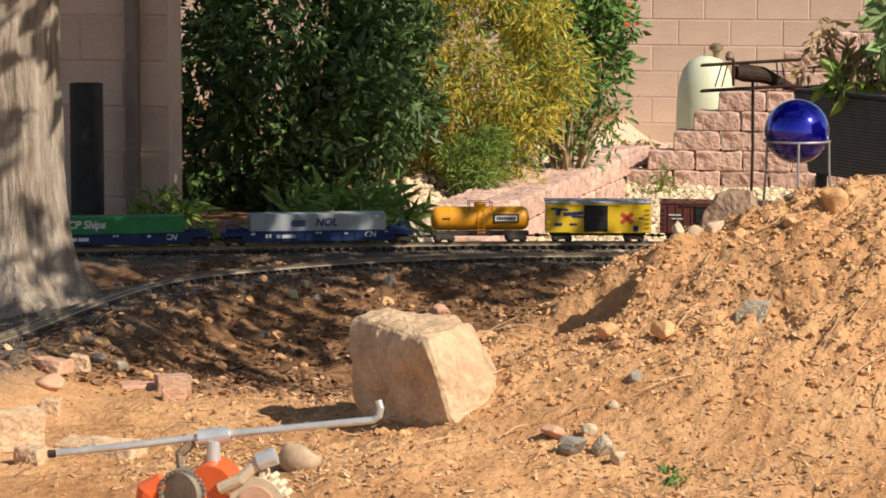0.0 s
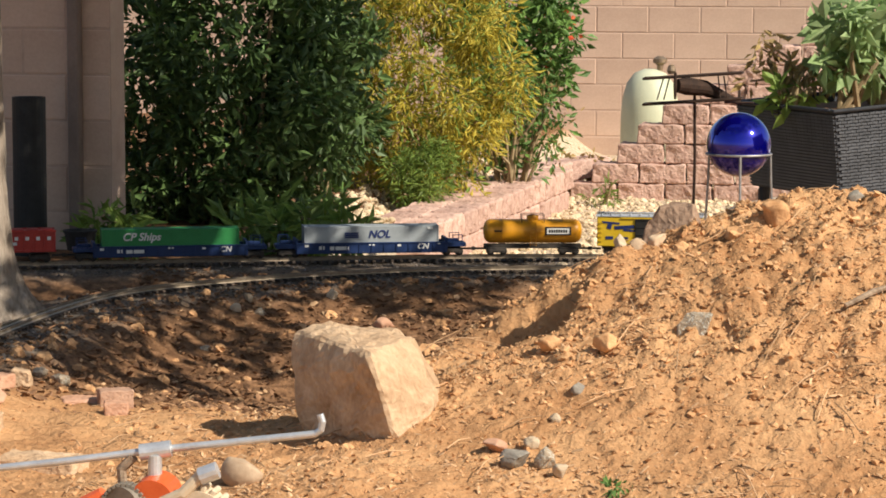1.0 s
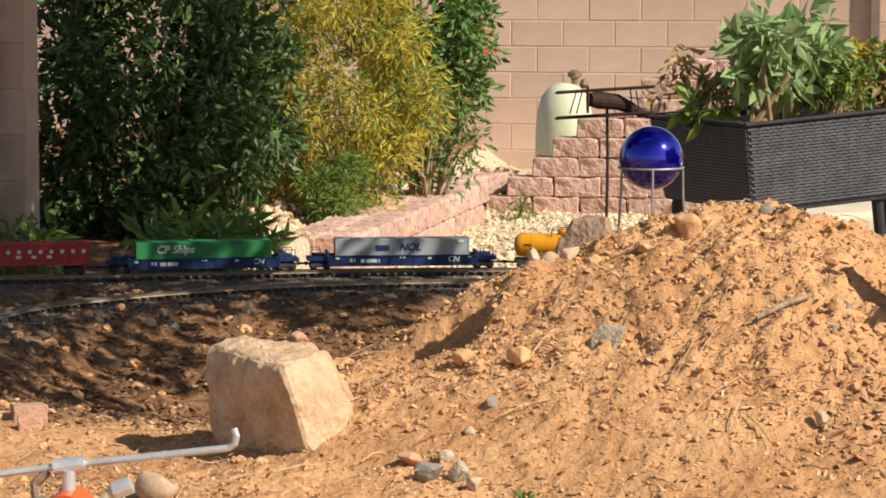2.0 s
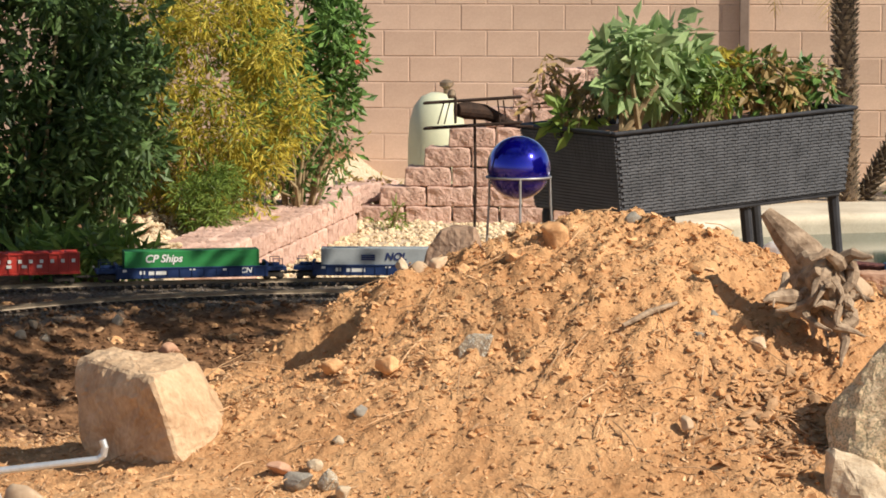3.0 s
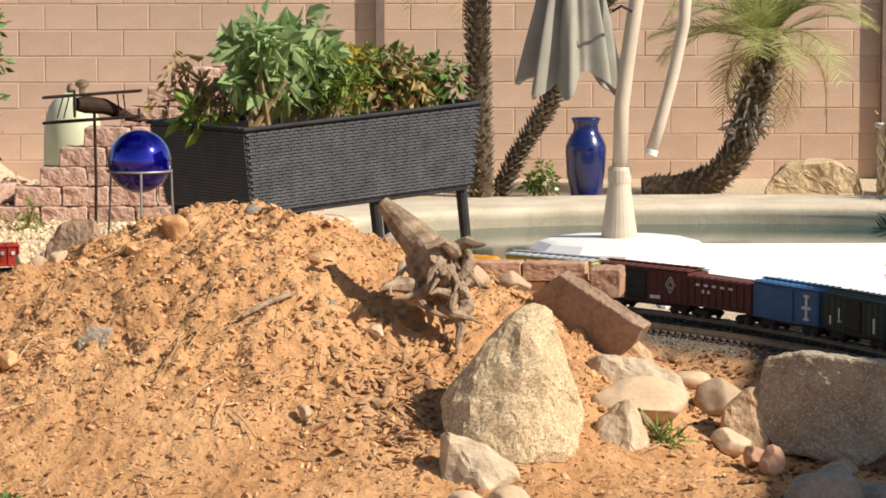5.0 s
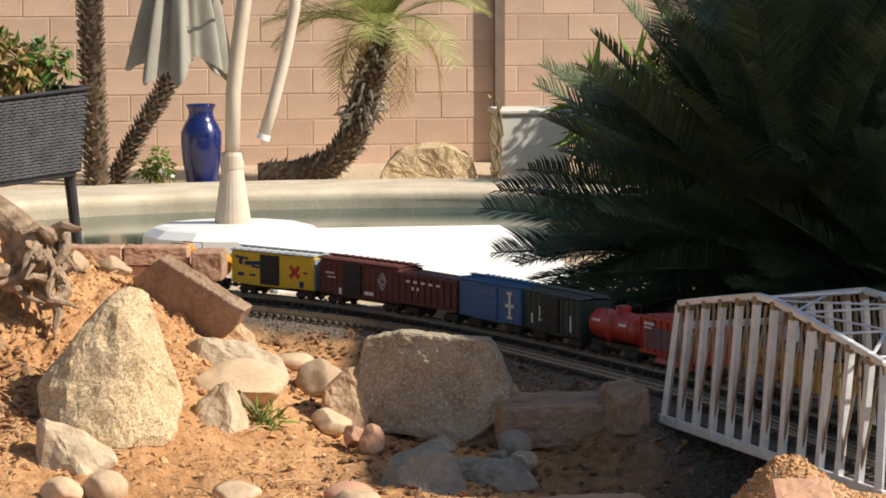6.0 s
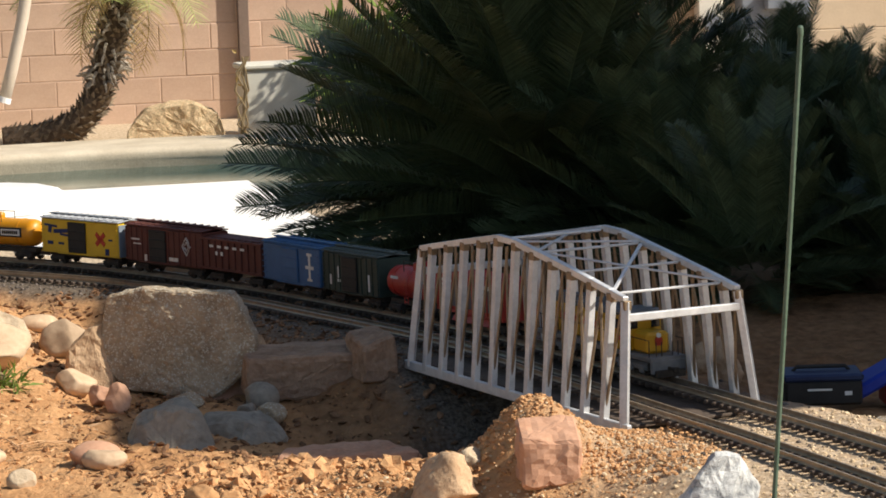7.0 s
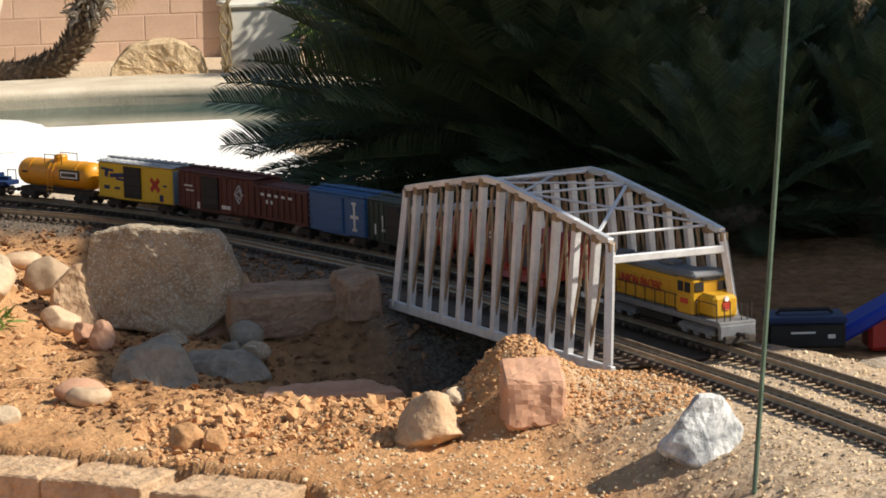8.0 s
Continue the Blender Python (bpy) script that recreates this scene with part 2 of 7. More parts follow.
def add_box(bm, size, at=(0, 0, 0), rot=None, bevel=0.0, taper=1.0):
    """A bevelled block of that size, centred at `at`; taper scales its top."""
    made = bmesh.ops.create_cube(bm, size=1.0)["verts"]
    for v in made:
        k = taper if v.co.z > 0 else 1.0
        v.co = Vector((v.co.x * size[0] * k, v.co.y * size[1] * k, v.co.z * size[2]))
    if bevel:
        edges = list({e for v in made for e in v.link_edges})
        made = list({v for f in bmesh.ops.bevel(bm, geom=edges, offset=bevel, segments=1, affect="EDGES")["faces"] for v in f.verts} | {v for v in made if v.is_valid})
    m = Matrix.Translation(at) @ (rot if rot else Matrix())
    bmesh.ops.transform(bm, matrix=m, verts=[v for v in made if v.is_valid])
    return bm


def box(size, at=(0, 0, 0), rot=None, bevel=0.0, taper=1.0):
    return add_box(bmesh.new(), size, at, rot, bevel, taper)


def add_tube(bm, points, radius, sides=8, cap=True):
    """A round bar along points; radius is one number or one for each point."""
    pts = [Vector(p) for p in points]
    rad = list(radius) if isinstance(radius, (list, tuple)) else [radius] * len(pts)
    rings, up = [], None
    for i, p in enumerate(pts):
        d = (pts[min(i + 1, len(pts) - 1)] - pts[max(i - 1, 0)]).normalized()
        if up is None:
            up = d.orthogonal().normalized()
        up = (up - d * up.dot(d)).normalized()
        side = d.cross(up)
        rings.append([bm.verts.new(p + (up * math.cos(a) + side * math.sin(a)) * rad[i])
                      for a in (2 * math.pi * k / sides for k in range(sides))])
    for a, b in zip(rings, rings[1:]):
        for k in range(sides):
            bm.faces.new((a[k], a[(k + 1) % sides], b[(k + 1) % sides], b[k]))
    if cap:
        bm.faces.new(rings[0][::-1])
        bm.faces.new(rings[-1])
    return bm


def tube(points, radius, sides=8):
    return add_tube(bmesh.new(), points, radius, sides)


def lathe(profile, sides=28, at=(0, 0, 0)):
    """A turned body from (radius, height) pairs."""
    bm = bmesh.new()
    rings = [[bm.verts.new((at[0] + r * math.cos(2 * math.pi * k / sides), at[1] + r * math.sin(2 * math.pi * k / sides), at[2] + z))
              for k in range(sides)] for r, z in profile]
    for a, b in zip(rings, rings[1:]):
        for k in range(sides):
            bm.faces.new((a[k], a[(k + 1) % sides], b[(k + 1) % sides], b[k]))
    bm.faces.new(rings[0][::-1])
    bm.faces.new(rings[-1])
    return bm


def stone(size, seed, facets=7, rough=0.06, level=4, flat=0.75):
    """A boulder: a ball cut by random planes, roughened, resting with its base near z = 0."""
    rnd = random.Random(seed)
    bm = bmesh.new()
    bmesh.ops.create_icosphere(bm, subdivisions=level, radius=1.0)
    planes = []
    for _ in range(facets):
        n = Vector((rnd.uniform(-1, 1), rnd.uniform(-1, 1), rnd.uniform(-0.5, 1))).normalized()
        planes.append((n, rnd.uniform(flat - 0.15, flat + 0.12)))
    off = Vector((rnd.uniform(-50, 50), rnd.uniform(-50, 50), rnd.uniform(-50, 50)))
    for v in bm.verts:
        p = v.co.copy()
        for n, d in planes:
            k = p.dot(n) - d
            if k > 0:
                p -= n * k * 0.94
        q = p * 1.3 + off
        p *= 1 + rough * (noise.noise(q * 1.5) + 0.6 * noise.noise(q * 4) + 0.35 * noise.noise(q * 9))
        v.co = Vector((p.x * size[0] / 2, p.y * size[1] / 2, p.z * size[2] / 2 + size[2] * 0.42))
    return bm


def cut_stone(corners, seed, rough=0.012, cuts=4):
    """A quarried block: the hull of its corners, subdivided and roughened."""
    bm = bmesh.new()
    for c in corners:
        bm.verts.new(c)
    bmesh.ops.convex_hull(bm, input=bm.verts[:])
    bmesh.ops.bevel(bm, geom=bm.edges[:], offset=rough * 0.8, segments=1, affect="EDGES")
    bmesh.ops.triangulate(bm, faces=bm.faces[:])
    for _ in range(cuts):
        long = [e for e in bm.edges if e.calc_length() > rough * 3]
        if not long:
            break
        bmesh.ops.subdivide_edges(bm, edges=long, cuts=1)
        bmesh.ops.triangulate(bm, faces=[f for f in bm.faces if len(f.verts) > 3])
    bm.normal_update()
    off = Vector((seed * 7.3, seed * 3.1, seed * 5.7))
    for v in bm.verts:
        q = v.co / (rough * 9) + off
        v.co += v.normal * rough * (noise.noise(q) + 0.6 * noise.noise(q * 2.7) + 0.4 * noise.noise(q * 7))
    return bm


def rest_on(x, y, sink=0.0):
    return ground_z(x, y) - sink


# ---- track lines ----
def spline(points, steps=24):
    """A smooth line (Catmull-Rom) through points, with its running length."""
    p = [np.array(q, float) for q in points]
    p = [2 * p[0] - p[1]] + p + [2 * p[-1] - p[-2]]
    out = []
    for a, b, c, d in zip(p, p[1:], p[2:], p[3:]):
        for k in range(steps):
            t = k / steps
            out.append(0.5 * (2 * b + (c - a) * t + (2 * a - 5 * b + 4 * c - d) * t * t + (3 * b - a - 3 * c + d) * t ** 3))
    out.append(p[-2])
    out = np.array(out)
    return out, np.r_[0, np.cumsum(np.linalg.norm(np.diff(out, axis=0), axis=1))]


OUTER = spline([(-7.6, 6.6), (-6.4, 8.3), (-5.2, 9.6), (-4.4, 10.15), (-3.72, 10.46), (-3.0, 10.75), (-2.2, 11.05), (-1.5, 11.22), (-0.8, 11.2),
                (-0.1, 10.95), (0.5, 10.5), (1.05, 9.95), (1.39, 9.45), (1.6, 9.05), (1.77, 8.67), (1.89, 8.31), (1.99, 7.95), (2.09, 7.5),
                (2.19, 7.0), (2.28, 6.55), (2.37, 6.1), (2.46, 5.6), (2.53, 5.1), (2.58, 4.4), (2.58, 3.2)])
INNER = spline([(-3.05, 6.2), (-3.08, 7.2), (-3.09, 8.07), (-3.11, 8.7), (-3.1, 9.18), (-3.05, 9.6), (-2.91, 9.9), (-2.58, 10.29), (-2.2, 10.57), (-1.79, 10.75), (-1.2, 10.85),
                (-0.6, 10.8), (0.0, 10.5), (0.6, 10.0), (1.1, 9.45), (1.42, 9.0), (1.61, 8.6), (1.76, 8.1), (1.9, 7.55), (2.0, 7.1), (2.08, 6.6),
                (2.165, 6.1), (2.25, 5.6), (2.32, 5.1), (2.39, 4.4), (2.44, 3.2)])


def along(line, s):
    pts, run = line
    return np.array([np.interp(s, run, pts[:, 0]), np.interp(s, run, pts[:, 1])])


# ---- ground ----
CREST = ((-2.4, -0.12), (-2.0, -0.10), (-1.7, 0.0), (-1.45, 0.16), (-1.2, 0.29), (-1.1, 0.33), (-0.96, 0.38), (-0.76, 0.44), (-0.59, 0.49), (-0.42, 0.52),
         (-0.26, 0.52), (-0.09, 0.475), (0.05, 0.40), (0.3, 0.315), (0.43, 0.27), (0.57, 0.20), (0.75, 0.08), (0.95, -0.02), (1.2, -0.08))
CREST_X, CREST_Z = [c[0] for c in CREST], [c[1] for c in CREST]


def ease(a, b, v):
    k = min(max((v - a) / (b - a), 0.0), 1.0)
    return k * k * (3 - 2 * k)


def track_gap(x, y):
    best = 9.0
    for pts, _ in (OUTER, INNER):
        best = min(best, float(np.min((pts[::6, 0] - x) ** 2 + (pts[::6, 1] - y) ** 2)))
    return math.sqrt(best)


def bump_at(x, y, cx, cy, rx, ry, h):
    d = ((x - cx) / rx) ** 2 + ((y - cy) / ry) ** 2
    return h * math.exp(-d * 1.6)


def grade(y):
    """Height of the rails: the line climbs a little towards the bridge."""
    return 0.034 * (1 - ease(6.9, 8.7, y))


def ground_z(x, y):
    """Height of the ground: a raised bed with dug earth, the mound, the track bank, and the lower yard behind."""
    base = -0.10
    pit = bump_at(x, y, -2.0, 8.9, 0.95, 0.9, -0.16)
    z = base + pit
    top = float(np.interp(x, CREST_X, CREST_Z))
    front, back = ease(6.55, 8.15, y), 1 - ease(8.35, 9.7, y)
    z += max(top - base, 0) * min(front ** 0.9, back)
    z += bump_at(x, y, -1.42, 6.62, 0.45, 0.3, 0.06) + bump_at(x, y, -1.02, 7.85, 0.10, 0.2, 0.07) - 0.22 * ease(-1.55, -1.17, x) * (1 - ease(-1.115, -1.07, x + 0.06 * noise.noise(Vector((x * 9, y * 9, 2))))) * ease(7.55, 7.75, y) * (1 - ease(7.98, 8.12, y)) + bump_at(x, y, 0.35, 8.72, 0.42, 0.26, 0.03)
    z += bump_at(x, y, 1.87, 5.92, 0.17, 0.2, 0.24) + bump_at(x, y, 1.98, 5.84, 0.22, 0.2, 0.10) + bump_at(x, y, 1.5, 6.0, 0.35, 0.2, 0.04)
    z += bump_at(x, y, 1.75, 6.75, 0.42, 0.36, -0.13)
    z -= 0.25 * ease(0.0, 0.06, 6.68 - 0.86 * x - y) * ease(4.9, 5.3, y) * ease(0.25, 0.42, x) * (1 - ease(1.24, 1.32, x))
    gap = track_gap(x, y)
    bridge = bump_at(x, y, 2.0, 6.6, 0.5, 0.55, 1.0)
    k = (1 - ease(0.16, 0.5, gap)) * (1 - min(bridge * 1.5, 1.0))
    z = z * (1 - k) + (-0.028 + grade(y)) * k
    if y > 9.0:
        pts = OUTER[0]
        edge = float(np.interp(x, pts[:, 0], pts[:, 1])) if x < 1.6 else 8.8
        k = ease(0.45, 1.3, y - edge) if x < 1.6 else ease(10.6, 12.2, y)
        low = -0.40 if x > -2.9 else -0.12 - 0.28 * ease(13.5, 15.5, y) * ease(-3.4, -2.9, x)
        z = z * (1 - k) + low * k
        rim = 0.45 if y > 16.6 else 0.0
        if ((x - 2.2) / (2.75 + rim)) ** 2 + ((y - 17.0) / (1.6 + rim)) ** 2 < 1:
            return -0.9
    return z


def lumps(p, scale):
    """Rounded lumps with creases between them, about -0.5 to 0.45."""
    return 0.45 - noise.voronoi(p * scale)[0][0]


def ground_top(x, y):
    """The ground with its lumps, crumbs and creases."""
    z = ground_z(x, y)
    gap = track_gap(x, y)
    heap = ease(0.0, 0.25, z)
    near = 1.0 if 4.5 < y < 9.6 else 0.25
    calm = 1 - 0.85 * (1 - ease(0.1, 0.3, gap))
    p = Vector((x, y, z))
    p += noise.noise_vector(p * 7) * 0.045 + noise.noise_vector(p * 26) * 0.012
    broken = ease(-0.35, 0.25, noise.noise(Vector((x * 3.1, y * 3.1, 9.7))))
    k = (0.30 + 0.70 * heap) * (0.45 + 0.55 * broken)
    rough = 0.062 * k * lumps(p, 7.5) + 0.052 * k * lumps(p, 17) + 0.032 * k * lumps(p, 36) + 0.010 * lumps(p, 75)
    soft = 0.018 * noise.noise(p * 2.3) + 0.012 * noise.noise(p * 7.5) + 0.005 * noise.noise(p * 55)
    return z + calm * near * (rough + soft)


def make_ground():
    xs = [-60, -30, -15, -9, -6.5] + list(np.arange(-5.0, -2.6, 0.08)) + list(np.arange(-2.6, -2.0, 0.02)) + list(np.arange(-2.0, 0.75, 0.0115)) + list(np.arange(0.75, 3.2, 0.02)) + list(np.arange(3.2, 5.2, 0.2)) + [5.6, 6.5, 8, 12, 20, 40, 60]
    ys = [-30, -10, -2, 2, 3.5, 4.2] + list(np.arange(4.6, 6.4, 0.026)) + list(np.arange(6.4, 8.45, 0.0125)) + list(np.arange(8.45, 9.6, 0.026)) + list(np.arange(9.6, 12.6, 0.09)) + list(np.arange(12.8, 22.5, 0.4)) + [25, 35, 60, 120]
    bm = bmesh.new()
    soil = surface("earth", (0.365, 0.175, 0.073), (0.65, 0.375, 0.18), 2.6, 0.97, 1.0, 46.0, gloss=0.06, depth=0.03)
    n, link = soil.node_tree.nodes, soil.node_tree.links.new
    tint = bm.loops.layers.float_color.new("kind")
    rows = [[bm.verts.new((x, y, ground_top(x, y) if -5 < x < 5.2 and 4.5 < y < 12.6 else ground_z(x, y))) for x in xs] for y in ys]
    for a, b in zip(rows, rows[1:]):
        for k in range(len(xs) - 1):
            bm.faces.new((a[k], a[k + 1], b[k + 1], b[k]))
    for f in bm.faces:
        f.smooth = True
        for lo in f.loops:
            x, y, _ = lo.vert.co
            pale = ease(1.75, 2.1, x) * (1 - ease(5.9, 6.4, y))
            ballast = 1 - ease(0.14, 0.34, track_gap(x, y) + 0.06 * noise.noise(Vector((x * 6, y * 6, 0))))
            gravel = ease(12.0, 12.6, y) if x > -3.2 else 0.0
            wob = 0.25 * noise.noise(Vector((x * 3, y * 3, 5)))
            mulch = ease(7.75, 8.15, y + wob) * (1 - ease(-1.75, -1.35, x + wob)) * (1 - gravel)
            mulch = max(mulch, ease(1.35, 1.6, x + wob) * ease(6.3, 6.6, y) * 0.75, (1.0 if x <= -3.2 and y > 9 else 0.0))
            lo[tint] = (ballast * (1 - 0.6 * pale), mulch * (1 - pale), max(gravel, 0.75 * pale), 1)
    attr = n.new("ShaderNodeVertexColor")
    attr.layer_name = "kind"
    sep = n.new("ShaderNodeSeparateColor")
    link(attr.outputs["Color"], sep.inputs[0])
    bsdf = n["Principled BSDF"]
    colour = bsdf.inputs["Base Color"].links[0].from_socket
    co = n.new("ShaderNodeTexCoord")
    for out, scale, a, b in ((1, 26.0, (0.12, 0.062, 0.032), (0.31, 0.165, 0.082)), (0, 90.0, (0.09, 0.07, 0.052), (0.25, 0.195, 0.145)), (2, 45.0, (0.42, 0.31, 0.2), (0.72, 0.58, 0.41))):
        tex = n.new("ShaderNodeTexNoise")
        tex.inputs["Scale"].default_value, tex.inputs["Detail"].default_value = scale, 8.0
        link(co.outputs["Object"], tex.inputs["Vector"])
        mr = n.new("ShaderNodeMapRange")
        mr.inputs[1].default_value, mr.inputs[2].default_value = 0.35, 0.68
        link(tex.outputs["Fac"], mr.inputs[0])
        mx, over = n.new("ShaderNodeMix"), n.new("ShaderNodeMix")
        mx.data_type = over.data_type = "RGBA"
        mx.inputs[6].default_value, mx.inputs[7].default_value = (*a, 1), (*b, 1)
        link(mr.outputs[0], mx.inputs[0])
        link(sep.outputs[out], over.inputs[0])
        link(colour, over.inputs[6])
        link(mx.outputs[2], over.inputs[7])
        colour = over.outputs[2]
    link(colour, bsdf.inputs["Base Color"])
    tagged(part("ground", bm, soil), "dug reddish earth with a mound, mulch and gravel", "ground", kind="structure")


make_ground()


# ---- walls ----
def block_wall(name, x0, x1, y, z0, z1, label, shift=0.0, deep=0.19):
    """A wall of concrete blocks, 0.406 by 0.203 m with joints, in running bond, before a recessed mortar core."""
    core = part(name, box((x1 - x0, deep + 0.007, z1 - z0), ((x0 + x1) / 2, y + deep / 2 - 0.0035, (z0 + z1) / 2)), MORTAR)
    tagged(core, label, "wall", kind="structure")
    bm = box((0.398, 0.02, 0.195), bevel=0.004)
    full = bpy.data.meshes.new("wall_block")
    bm.to_mesh(full)
    bm.free()
    full.materials.append(BLOCK)
    bm = box((0.195, 0.02, 0.195), bevel=0.004)
    half = bpy.data.meshes.new("half_block")
    bm.to_mesh(half)
    bm.free()
    half.materials.append(BLOCK)
    for j in range(int((z1 - z0) / 0.203)):
        x = x0 + shift + (0.203 if j % 2 else 0)
        while x + 0.406 <= x1 + 0.01:
            ob = new("block", full)
            ob.parent = core
            ob.location = (x + 0.203, y + random.uniform(-0.0015, 0.0015), z0 + 0.1015 + 0.203 * j)
            x += 0.406
        if x + 0.2 <= x1 + 0.01:
            ob = new("block", half)
            ob.parent = core
            ob.location = (x + 0.1015, y + random.uniform(-0.0015, 0.0015), z0 + 0.1015 + 0.203 * j)
    return core


block_wall("wall_north", -8.07, 7.4, 21.95, -0.455, 1.38, "tan concrete block garden wall", shift=0.012)
block_wall("wall_west", -7.033, -3.785, 12.0, -0.15, 1.68, "shaded concrete block wall behind the track", shift=0.0)


def wall_post(x, y, z0, z1, w, label):
    ob = part("wall_post", box((w, 0.07, z1 - z0), (x, y, (z0 + z1) / 2), bevel=0.005), surface("post_brown", (0.17, 0.12, 0.09), (0.25, 0.18, 0.14), 8.0, 0.7, 0.2, 90.0))
    return tagged(ob, label, "post", "wall posts")


wall_post(-0.17, 21.90, -0.45, 1.5, 0.075, "brown painted metal post against the block wall")
wall_post(3.77, 21.90, -0.45, 1.5, 0.085, "brown painted metal post against the block wall")
wall_post(-3.935, 11.945, -0.15, 1.8, 0.05, "dark brown metal post at the shaded wall")


# ---- house ----
def make_house():
    # Unseen block, added to cast the shade over the bed and bridge.
    ob = part("unseen_shade_block", box((3.8, 6.0, 4.18), (1.9, 3.0, 1.69), bevel=0.01), STUCCO)
    ob.matrix_world = pose(5.2, 4.83, 0, 0, 0, -4)
    tagged(ob, "unseen brown stucco block added to shade the bed", "house", kind="structure")
    h = thing("house_corner", (6.68, 18.75, -0.42), "brown stucco house corner with pale siding", "house")
    part("pillar", box((0.90, 0.5, 1.8), (-0.94, 0.0, 0.9), bevel=0.01), STUCCO, h)
    back = part("siding_wall", box((3.2, 0.15, 1.8), (1.12, 0.55, 0.9)), SIDING, h)
    for k in range(8):
        part("board", box((3.2, 0.02, 0.205), (1.12, 0.47, 0.12 + 0.212 * k), Matrix.Rotation(radians(6), 4, "X"), bevel=0.002), SIDING, back)


make_house()


# ---- pool ----
def ring(bm, cx, cy, profile, rx, ry, start, end, sides=96):
    """An oval band from one angle to another: profile gives (outward offset, height)."""
    rows = []
    for off, z in profile:
        rows.append([bm.verts.new((cx + (rx + off) * math.cos(a), cy + (ry + off) * math.sin(a), z)) for a in (radians(start + (end - start) * k / sides) for k in range(sides + 1))])
    for a, b in zip(rows, rows[1:]):
        for k in range(sides):
            bm.faces.new((a[k], b[k], b[k + 1], a[k + 1]))
    return bm


def make_pool():
    cx, cy, rx, ry = 2.2, 17.0, 2.75, 1.6
    ob = part("pool_coping", ring(bmesh.new(), cx, cy, ((0.02, -0.8), (0.0, -0.40), (-0.015, -0.365), (0.01, -0.335), (0.06, -0.325), (0.85, -0.325), (0.95, -0.345), (0.97, -0.5)), rx, ry, -16, 212), CONCRETE, smooth=True)
    tagged(ob, "cast concrete pool coping with a rounded lip", "pool", kind="structure")
    bm = bmesh.new()
    bmesh.ops.create_circle(bm, cap_ends=True, segments=96, radius=1.0)
    for v in bm.verts:
        v.co = Vector((cx + (rx + 0.02) * v.co.x, cy + (ry + 0.02) * v.co.y, -0.455))
    tagged(part("pool_water", bm, WATER), "still green-blue pool water", "water", kind="structure")
    deck = part("pool_deck", box((1.6, 3.0, 0.3), (2.1, 14.9, -0.52), bevel=0.02), PLASTER)
    tagged(deck, "sunlit white pool deck slab", "deck", kind="structure")


make_pool()


# ---- tracks ----
def make_track(name, line, s0, s1, label):
    t = thing(name, (0, 0, 0), label, "railway track", "garden railway tracks")
    for side in (-1, 1):
        bm = bmesh.new()
        pts = []
        for s in np.arange(s0, s1, 0.04):
            p, q = along(line, s), along(line, s + 0.01)
            d = (q - p) / np.linalg.norm(q - p)
            pts.append((p[0] - d[1] * 0.0225 * side, p[1] + d[0] * 0.0225 * side))
        rows = []
        for k, (x, y) in enumerate(pts):
            a = pts[min(k + 1, len(pts) - 1)]
            b = pts[max(k - 1, 0)]
            d = Vector((a[0] - b[0], a[1] - b[1])).normalized()
            nx, ny = -d.y, d.x
            rows.append([bm.verts.new((x + nx * w, y + ny * w, z + grade(y))) for w, z in ((-0.0045, -0.012), (-0.0015, -0.008), (-0.0025, 0.0), (0.0025, 0.0), (0.0015, -0.008), (0.0045, -0.012))])
        for a, b in zip(rows, rows[1:]):
            for k in range(5):
                bm.faces.new((a[k], a[k + 1], b[k + 1], b[k]))
        part("rail", bm, RAIL, t)
    me = None
    bm = box((0.014, 0.088, 0.010), bevel=0.002)
    me = bpy.data.meshes.new("sleeper")
    bm.to_mesh(me)
    bm.free()
    me.materials.append(TIE)
    for s in np.arange(s0, s1, 0.036):
        p, q = along(line, s), along(line, s + 0.01)
        ob = new("sleeper", me)
        ob.parent = t
        ob.location = (p[0], p[1], -0.017 + grade(p[1]))
        ob.rotation_euler = (0, 0, math.atan2(q[1] - p[1], q[0] - p[0]) + random.uniform(-0.03, 0.03))
    return t


make_track("railway_track", OUTER, 4.6, OUTER[1][-1] - 0.4, "outer garden railway track with brown sleepers")
make_track("railway_track", INNER, 0.8, INNER[1][-1] - 0.4, "inner garden railway track with brown sleepers")


